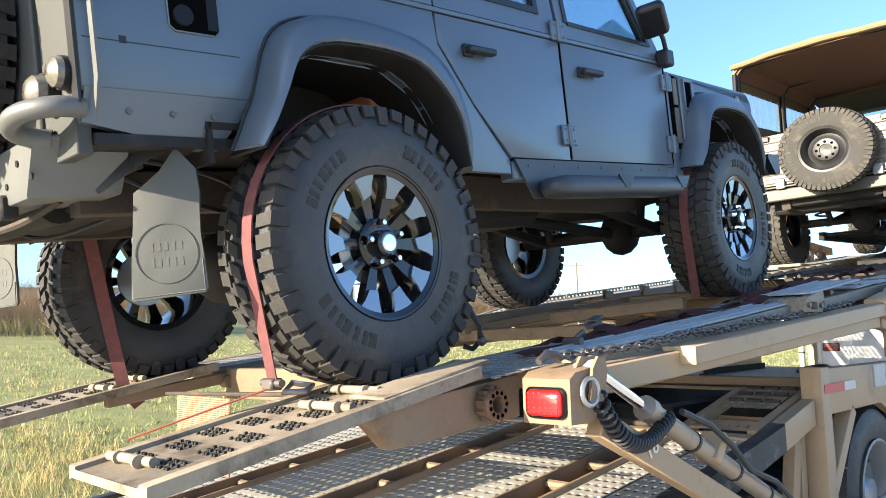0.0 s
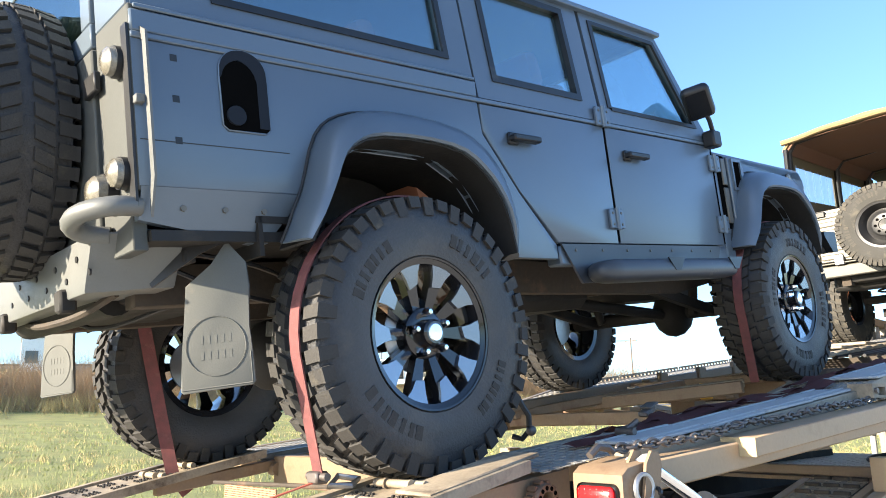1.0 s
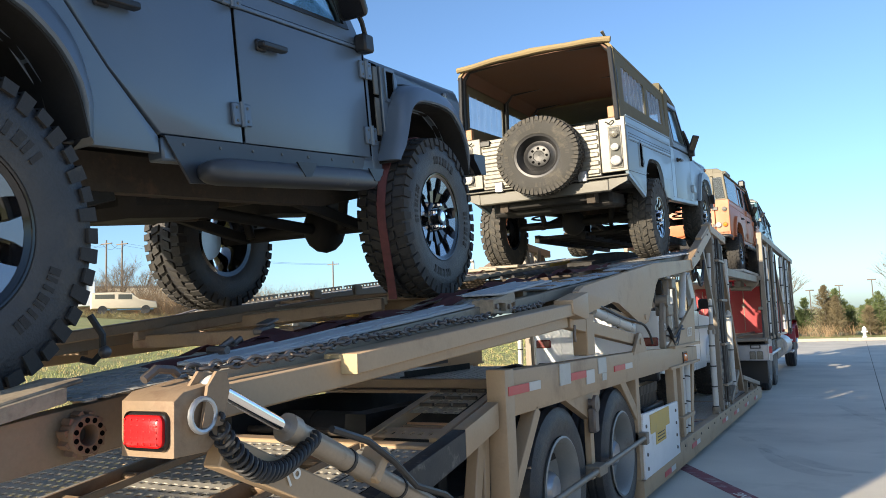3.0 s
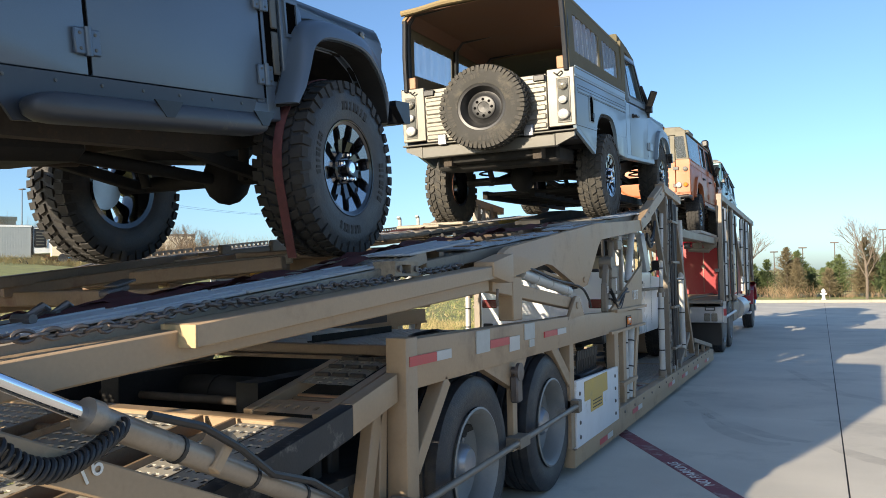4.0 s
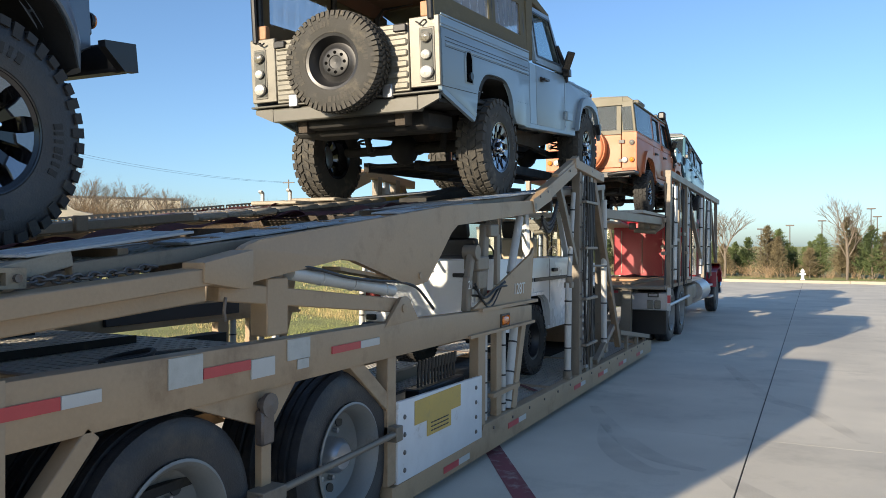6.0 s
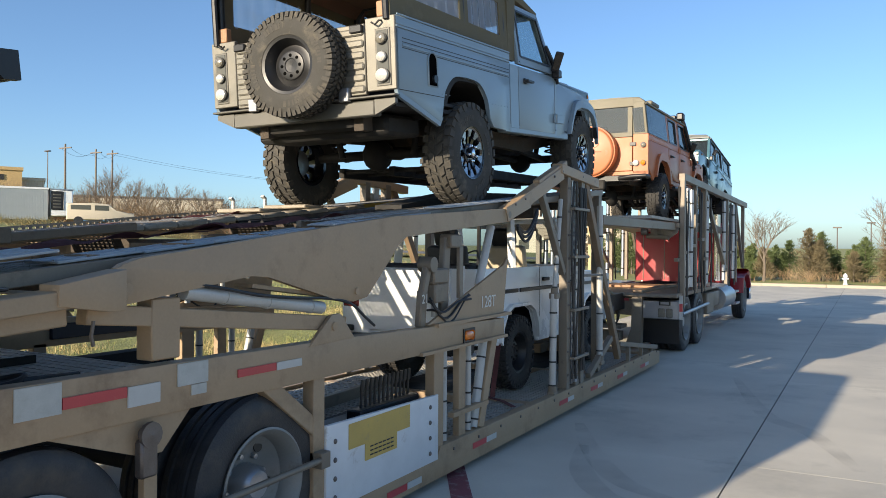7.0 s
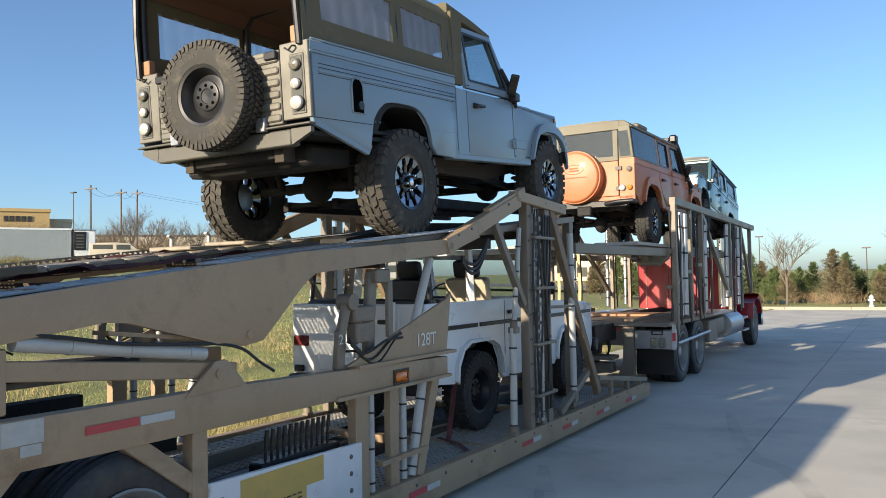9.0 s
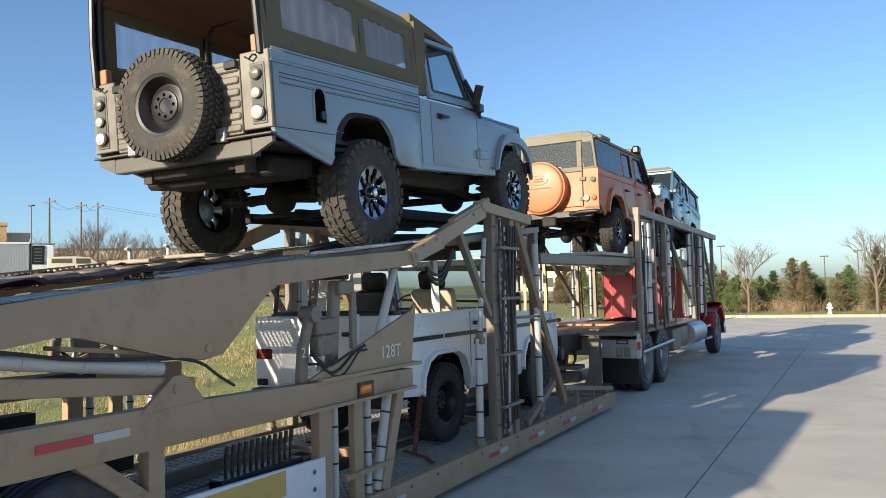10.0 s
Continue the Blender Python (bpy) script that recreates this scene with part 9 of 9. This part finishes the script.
def bare_tree(label, x, y, h, seed):
    """Leafless tree: trunk, limbs and fine twigs."""
    rnd = random.Random(seed)
    z = land(x, y)
    t = thing("bare_tree", label, "tree", pose(x, y, z))
    bm = nb()
    tube(bm, [(0, 0, -0.1), (0.03, 0, h * 0.2), (-0.02, 0.02, h * 0.42)], 0.028 * h / 2, 8)
    part("trunk", bm, m_bark, t)
    vs, fs = [], []

    def grow(p, d, ln, w, depth):
        q = p + d * ln
        u = d.orthogonal().normalized()
        v = d.cross(u)
        n = len(vs)
        for c, r in ((p, w), (q, w * 0.6)):
            for k in range(4):
                vs.append(tuple(c + (u * math.cos(k * 1.571) + v * math.sin(k * 1.571)) * r))
        for i in range(4):
            j = (i + 1) % 4
            fs.append((n + i, n + j, n + 4 + j, n + 4 + i))
        if depth:
            for _ in range(rnd.choice((3, 3, 4))):
                e = (d + Vector((rnd.gauss(0, 0.45), rnd.gauss(0, 0.45), rnd.gauss(0.18, 0.25)))).normalized()
                grow(p.lerp(q, rnd.uniform(0.45, 1.0)), e, ln * rnd.uniform(0.55, 0.8), w * 0.55, depth - 1)
    for k in range(7):
        a = k * 0.9 + rnd.uniform(-0.3, 0.3)
        grow(Vector((0, 0, h * rnd.uniform(0.2, 0.42))), Vector((math.cos(a) * 0.55, math.sin(a) * 0.55, 1)).normalized(), h * 0.24, 0.0075 * h, 4)
    me = bpy.data.meshes.new("crown")
    me.from_pydata(vs, [], fs)
    me.materials.append(m_bark)
    ob = new("crown", me)
    ob.parent = t
    return t


def evergreen(label, x, y, h, w, seed, mat):
    """Ragged cedar: a few leaning stems, each with thin sprays that point up and out."""
    rnd = random.Random(seed)
    t = thing("evergreen_tree", label, "tree", pose(x, y, land(x, y) + 0.08))
    stems = [(0.0, 0.0, h, w)]
    for _ in range(rnd.choice((1, 2, 3))):
        a, k = rnd.uniform(0, 6.283), rnd.uniform(0.45, 0.85)
        stems.append((w * 0.55 * math.cos(a), w * 0.55 * math.sin(a), h * k, w * rnd.uniform(0.45, 0.75)))
    bm = nb()
    cyl(bm, (0, 0, -0.2), (0, 0, h * 0.7), 0.022 * h, 7, 0.008 * h)
    part("trunk", bm, m_bark, t)
    vs, fs = [], []
    for sx, sy, sh, sw in stems:
        limbs = int(58 * sh)
        for _ in range(limbs):
            u = rnd.uniform(0.06, 1.0)
            rr = sw * (1 - u) ** 0.75 * rnd.uniform(0.5, 1.2) + 0.04
            a = rnd.uniform(0, 6.283)
            base = Vector((sx, sy, sh * u * 0.93))
            tip = base + Vector((rr * math.cos(a), rr * math.sin(a), rr * rnd.uniform(0.15, 0.75) + 0.05))
            for _ in range(34):
                c = base.lerp(tip, rnd.uniform(0.15, 1.0)) + Vector((rnd.gauss(0, 0.035), rnd.gauss(0, 0.035), rnd.gauss(0, 0.03)))
                d = ((tip - base).normalized() + Vector((rnd.gauss(0, 0.6), rnd.gauss(0, 0.6), rnd.gauss(0.25, 0.5)))).normalized()
                side = d.orthogonal().normalized() * rnd.uniform(0.010, 0.022)
                ln = rnd.uniform(0.06, 0.16)
                n = len(vs)
                vs += [tuple(c - side), tuple(c + side), tuple(c + d * ln)]
                fs.append((n, n + 1, n + 2))
    me = bpy.data.meshes.new("crown")
    me.from_pydata(vs, [], fs)
    me.materials.append(mat)
    ob = new("crown", me)
    ob.parent = t
    return t


# row beyond the kerb
bare_tree("bare slender tree with fine upright twigs", -3.3, 50.0, 4.7, 21)
bare_tree("bare slender tree with fine upright twigs", 2.95, 49.5, 5.2, 22)
re = random.Random(31)
for k in range(42):
    x = -14.0 + k * 0.70 + re.uniform(-0.45, 0.45)
    y = 52.5 + re.uniform(-1.5, 2.5)
    h = re.choice((2.0, 2.5, 2.9, 3.3, 3.8)) * re.uniform(0.88, 1.1)
    evergreen("ragged olive-green evergreen shrub behind the kerb" if k % 3 else "bronzed conical cedar behind the kerb", x, y, h, h * re.uniform(0.30, 0.42), 40 + k, m_cedar if k % 3 else m_cedar2)
row = [(re.uniform(-15, 16), 51.5 + re.uniform(-1.5, 3)) for _ in range(70)]
twigs("kerb_brush", "low dry brush between the evergreens", row, 16, m_brush, 0.4, 1.1, 9, 0.008)
# iron fence behind the shrubs
FN = thing("iron_fence", "thin dark iron picket fence behind the shrubs", "fence", pose(0, 57.0, -0.08))
bm = nb()
box(bm, -0.03, 0.03, -0.03, 0.03, -0.1, 1.5)
ME_POST = mesh_of(bm, "post", m_lightpole)
for k in range(15):
    share("post", ME_POST, FN, pose(-18 + 2.4 * k, 0, 0))
for z in (0.25, 1.32):
    B("fence_rail", m_lightpole, FN, -18, 15.6, -0.015, 0.015, z - 0.02, z + 0.02, 0)
bm = nb()
for k in range(280):
    box(bm, -17.95 + 0.12 * k - 0.008, -17.95 + 0.12 * k + 0.008, -0.008, 0.008, 0.02, 1.45)
part("pickets", bm, m_lightpole, FN)["kind"] = "stuff"


def light_pole(x, y, h, z=0.0):
    t = thing("light_pole", "dark bronze parking-lot light pole with a box head", "light pole", pose(x, y, z), "parking-lot light poles")
    bm = nb()
    cyl(bm, (0, 0, -0.5), (0, 0, h), 0.075, 10, 0.05)
    part("pole", bm, m_lightpole, t)
    bm = nb()
    box(bm, -0.45, 0.45, -0.2, 0.2, h, h + 0.14, 0.03)
    part("lamp_head", bm, m_lightpole, t)


for az, h in ((2.98, 3.9), (1.18, 4.3), (-0.76, 4.8), (-3.61, 6.1), (-3.96, 5.2), (7.6, 6.0)):
    x, y = 0.91 - 100 * math.sin(radians(az)), 102.0
    light_pole(x, y, h, 0.0)


def utility_pole(x, y, h):
    t = thing("utility_pole", "weathered wooden utility pole with a cross-arm", "utility pole", pose(x, y, land(x, y)), "utility poles")
    bm = nb()
    cyl(bm, (0, 0, -1), (0, 0, h), 0.17, 8, 0.11)
    part("pole", bm, m_pole, t)
    bm = nb()
    box(bm, -1.2, 1.2, -0.08, 0.08, h - 0.6, h - 0.45)
    part("cross_arm", bm, m_pole, t)


def at_az(az, r, x0=2.2, y0=3.9):
    return x0 - r * math.sin(radians(az)), y0 + r * math.cos(radians(az))


POLES = []
for az, r, el in ((55.32, 112, 6.73), (53.42, 122, 6.50), (52.39, 124, 6.49), (37.6, 135, 4.9)):
    x, y = at_az(az, r)
    top = 1.75 + r * math.tan(radians(el))
    utility_pole(x, y, top - land(x, y))
    POLES.append(Vector((x, y, top - 0.5)))
x, y = at_az(56.37, 110)
light_pole(x, y, 1.75 + 110 * math.tan(radians(6.15)) - land(x, y), land(x, y))
for p, q in zip(POLES, POLES[1:]):
    for dx in (-0.9, 0.9):
        bm = nb()
        tube(bm, [p.lerp(q, u) + Vector((dx, 0, -3.2 * u * (1 - u) * (1 if (p - q).length < 40 else 1.6))) for u in (k / 10 for k in range(11))], 0.018, 4)
        tagged(part("overhead_wire", bm, m_hose, None), "thin black overhead wire slung between utility poles", "wire", "overhead wires")
for k, (az, r, h) in enumerate(((54.2, 105, 7), (52.8, 100, 9), (51.5, 98, 8), (48.5, 100, 8), (46.6, 96, 7), (45.4, 98, 6.5), (50.2, 112, 9))):
    x, y = at_az(az, r)
    bare_tree("bare leafless tree in the far thicket", x, y, h, 60 + k)


def building(label, az, r, w, d, h, wall, z0=None, face=0, windows=0, roof=m_roofgrey):
    """A plain commercial building with a parapet, door band and window openings."""
    x, y = at_az(az, r)
    z = land(x, y) if z0 is None else z0
    t = thing("building", label, "building", pose(x, y, z, 0, 0, az + face))
    bm = nb()
    box(bm, -w / 2, w / 2, 0, d, -1, h)
    part("wall", bm, wall, t)
    bm = nb()
    box(bm, -w / 2 - 0.15, w / 2 + 0.15, -0.15, d + 0.15, h, h + 0.45)
    part("parapet", bm, wall if roof is None else roof, t)
    for k in range(windows):
        u = -w / 2 + (k + 0.5) * w / windows
        bm = nb()
        box(bm, u - 0.3 * w / windows, u + 0.3 * w / windows, -0.06, 0.02, h * 0.25, h * 0.62)
        part("window", bm, m_tint, t)
    return t


def rise(az, r, el):
    """Height over the land of what reaches the given elevation."""
    x, y = at_az(az, r)
    return 1.75 + r * math.tan(radians(el)) - land(x, y)


shop = building("tan stucco store with a flat parapet", 61.0, 125, 14, 12, rise(61.0, 125, 5.05) - 0.45, m_bld_tan, roof=None, windows=0)
for k in range(5):
    B("sign_bar", m_ink, shop, 1.2 + 0.75 * k, 1.75 + 0.75 * k, -0.08, 0.0, rise(61.0, 125, 4.2), rise(61.0, 125, 4.55), 0)
building("lower cream wing beside the tan store", 57.3, 128, 3.6, 10, rise(57.3, 128, 4.4) - 0.45, m_bld_white, roof=None, windows=1)
building("long cream retail strip in the distance", 50.0, 170, 30, 14, rise(50.0, 170, 3.25), m_bld_white, windows=14)
building("white building with a blue awning", 78.6, 150, 6.5, 10, rise(78.6, 150, 5.3), m_white, windows=2, roof=m_asphalt)
building("grey warehouse with a dark roof", 72.5, 190, 60, 30, 5.5, m_bld_grey, windows=12)
building("grey warehouse with a dark roof", 40.8, 190, 46, 30, 4.5, m_bld_grey, windows=10)
building("cream commercial building behind the trees", -10.0, 110, 22, 14, 2.6, m_bld_white, windows=8, z0=-0.2, roof=None)
building("cream commercial building beyond the road", 18.0, 130, 26, 16, 4.2, m_bld_white, windows=9, z0=0.6)
B_RD = nb()
vs = [B_RD.verts.new((x, y, land(x, y) + dz)) for dz in (0.06, 0.02) for x, y in (at_az(47, 52), at_az(10, 70), at_az(10, 78), at_az(47, 60))]
B_RD.faces.new(vs[:4]), B_RD.faces.new(vs[4:][::-1])
for i in range(4):
    j = (i + 1) % 4
    B_RD.faces.new((vs[i], vs[j], vs[4 + j], vs[4 + i]))
tagged(part("road", B_RD, m_asphalt, None), "grey public road beyond the turf", "road", kind="structure")

# parked semi-trailer and pale pickup on the rise
x, y = at_az(59.2, 78)
ST = thing("semi_trailer", "white ribbed refrigerated semi-trailer parked on the rise", "trailer", pose(x, y, 1.75 + 78 * math.tan(radians(3.76)) - 4.0, 0, 0, 60))
bm = nb()
box(bm, -9.0, 3.7, 0, 2.5, 1.1, 4.0, 0.05)
part("trailer_body", bm, m_reefer, ST)
for k in range(100):
    B("side_rib", m_reefer, ST, -8.9 + k * 0.124, -8.865 + k * 0.124, -0.012, 0.0, 1.2, 3.9, 0)
B("top_rail", m_white, ST, -9.0, 3.75, -0.05, 0.02, 3.86, 4.04, 0.01)
B("corner_post", m_black, ST, 3.70, 3.85, -0.03, 2.4, 1.2, 3.98, 0.01)
B("cooling_unit", m_white, ST, 3.86, 5.7, 0.0, 2.2, 1.5, 3.85, 0.06)
grille = B("unit_grille", m_black, ST, 3.92, 4.95, -0.04, 0.01, 2.05, 3.75, 0.06)
for k in range(5):
    B("grille_slat", m_darkmember, grille, 4.10, 4.75, -0.06, -0.035, 2.25 + k * 0.28, 2.36 + k * 0.28, 0.01)
B("unit_roof", m_steel, ST, 3.86, 5.75, -0.03, 2.3, 3.85, 3.95, 0.02)
for u in (-7.5, -6.2, 3.0):
    bm = nb()
    cyl(bm, (u, 0.05, 0.5), (u, 0.35, 0.5), 0.5, 20)
    part("wheel", bm, m_rubber, ST)
x, y = at_az(53.25, 74)
PK = thing("pickup_truck", "cream pickup truck with a cap parked on the rise", "car", pose(x, y, 1.75 + 74 * math.tan(radians(2.85)) - 1.95, 0, 0, 56))
bm = nb()
prism(bm, [(-2.8, 0.5), (-2.8, 1.9), (-0.6, 1.95), (0.6, 1.85), (1.1, 1.25), (2.6, 1.1), (2.7, 0.5)], 0, 1.8, "y", 0.08)
part("body", bm, m_bld_white, PK)
B("side_glass", m_tint, PK, -2.5, -0.9, -0.01, 0.02, 1.35, 1.75)
B("cab_glass", m_tint, PK, -0.6, 0.55, -0.01, 0.02, 1.3, 1.75)
for u in (-1.9, 1.7):
    bm = nb()
    cyl(bm, (u, -0.02, 0.38), (u, 0.25, 0.38), 0.38, 18)
    part("wheel", bm, m_rubber, PK)
x, y = at_az(52.9, 78)
BC = thing("parked_car", "blue car parked beyond the pickup", "car", pose(x, y, 1.75 + 78 * math.tan(radians(2.4)) - 1.45, 0, 0, 52))
bm = nb()
prism(bm, [(-2.2, 0.4), (-2.2, 0.9), (-1.5, 1.0), (-0.9, 1.42), (0.5, 1.42), (1.2, 0.98), (2.1, 0.85), (2.2, 0.4)], 0, 1.7, "y", 0.08)
part("body", bm, M("blue_car_paint", (0.10, 0.25, 0.50), 0.3, 0.2, 0.05, coat=0.4), BC)
B("side_glass", m_tint, BC, -0.85, 0.55, -0.01, 0.02, 1.0, 1.36)
for u in (-1.35, 1.35):
    bm = nb()
    cyl(bm, (u, -0.02, 0.32), (u, 0.2, 0.32), 0.32, 18)
    part("wheel", bm, m_rubber, BC)
# hydrant
HY = thing("fire_hydrant", "pale fire hydrant on the verge behind the kerb", "hydrant", pose(0.80, 48.2, 0.10 - fall(48.2)) @ Matrix.Scale(0.75, 4))
bm = nb()
lathe(bm, [(0, 0.16), (0.08, 0.16), (0.08, 0.11), (0.55, 0.11), (0.55, 0.15), (0.62, 0.15), (0.70, 0.11), (0.76, 0.05), (0.80, 0.03), (0.80, 0.0001)], 16, axis="z")
cyl(bm, (-0.2, 0, 0.42), (0.2, 0, 0.42), 0.06, 10)
cyl(bm, (0, -0.2, 0.42), (0, 0, 0.42), 0.07, 10)
part("barrel", bm, m_white, HY)
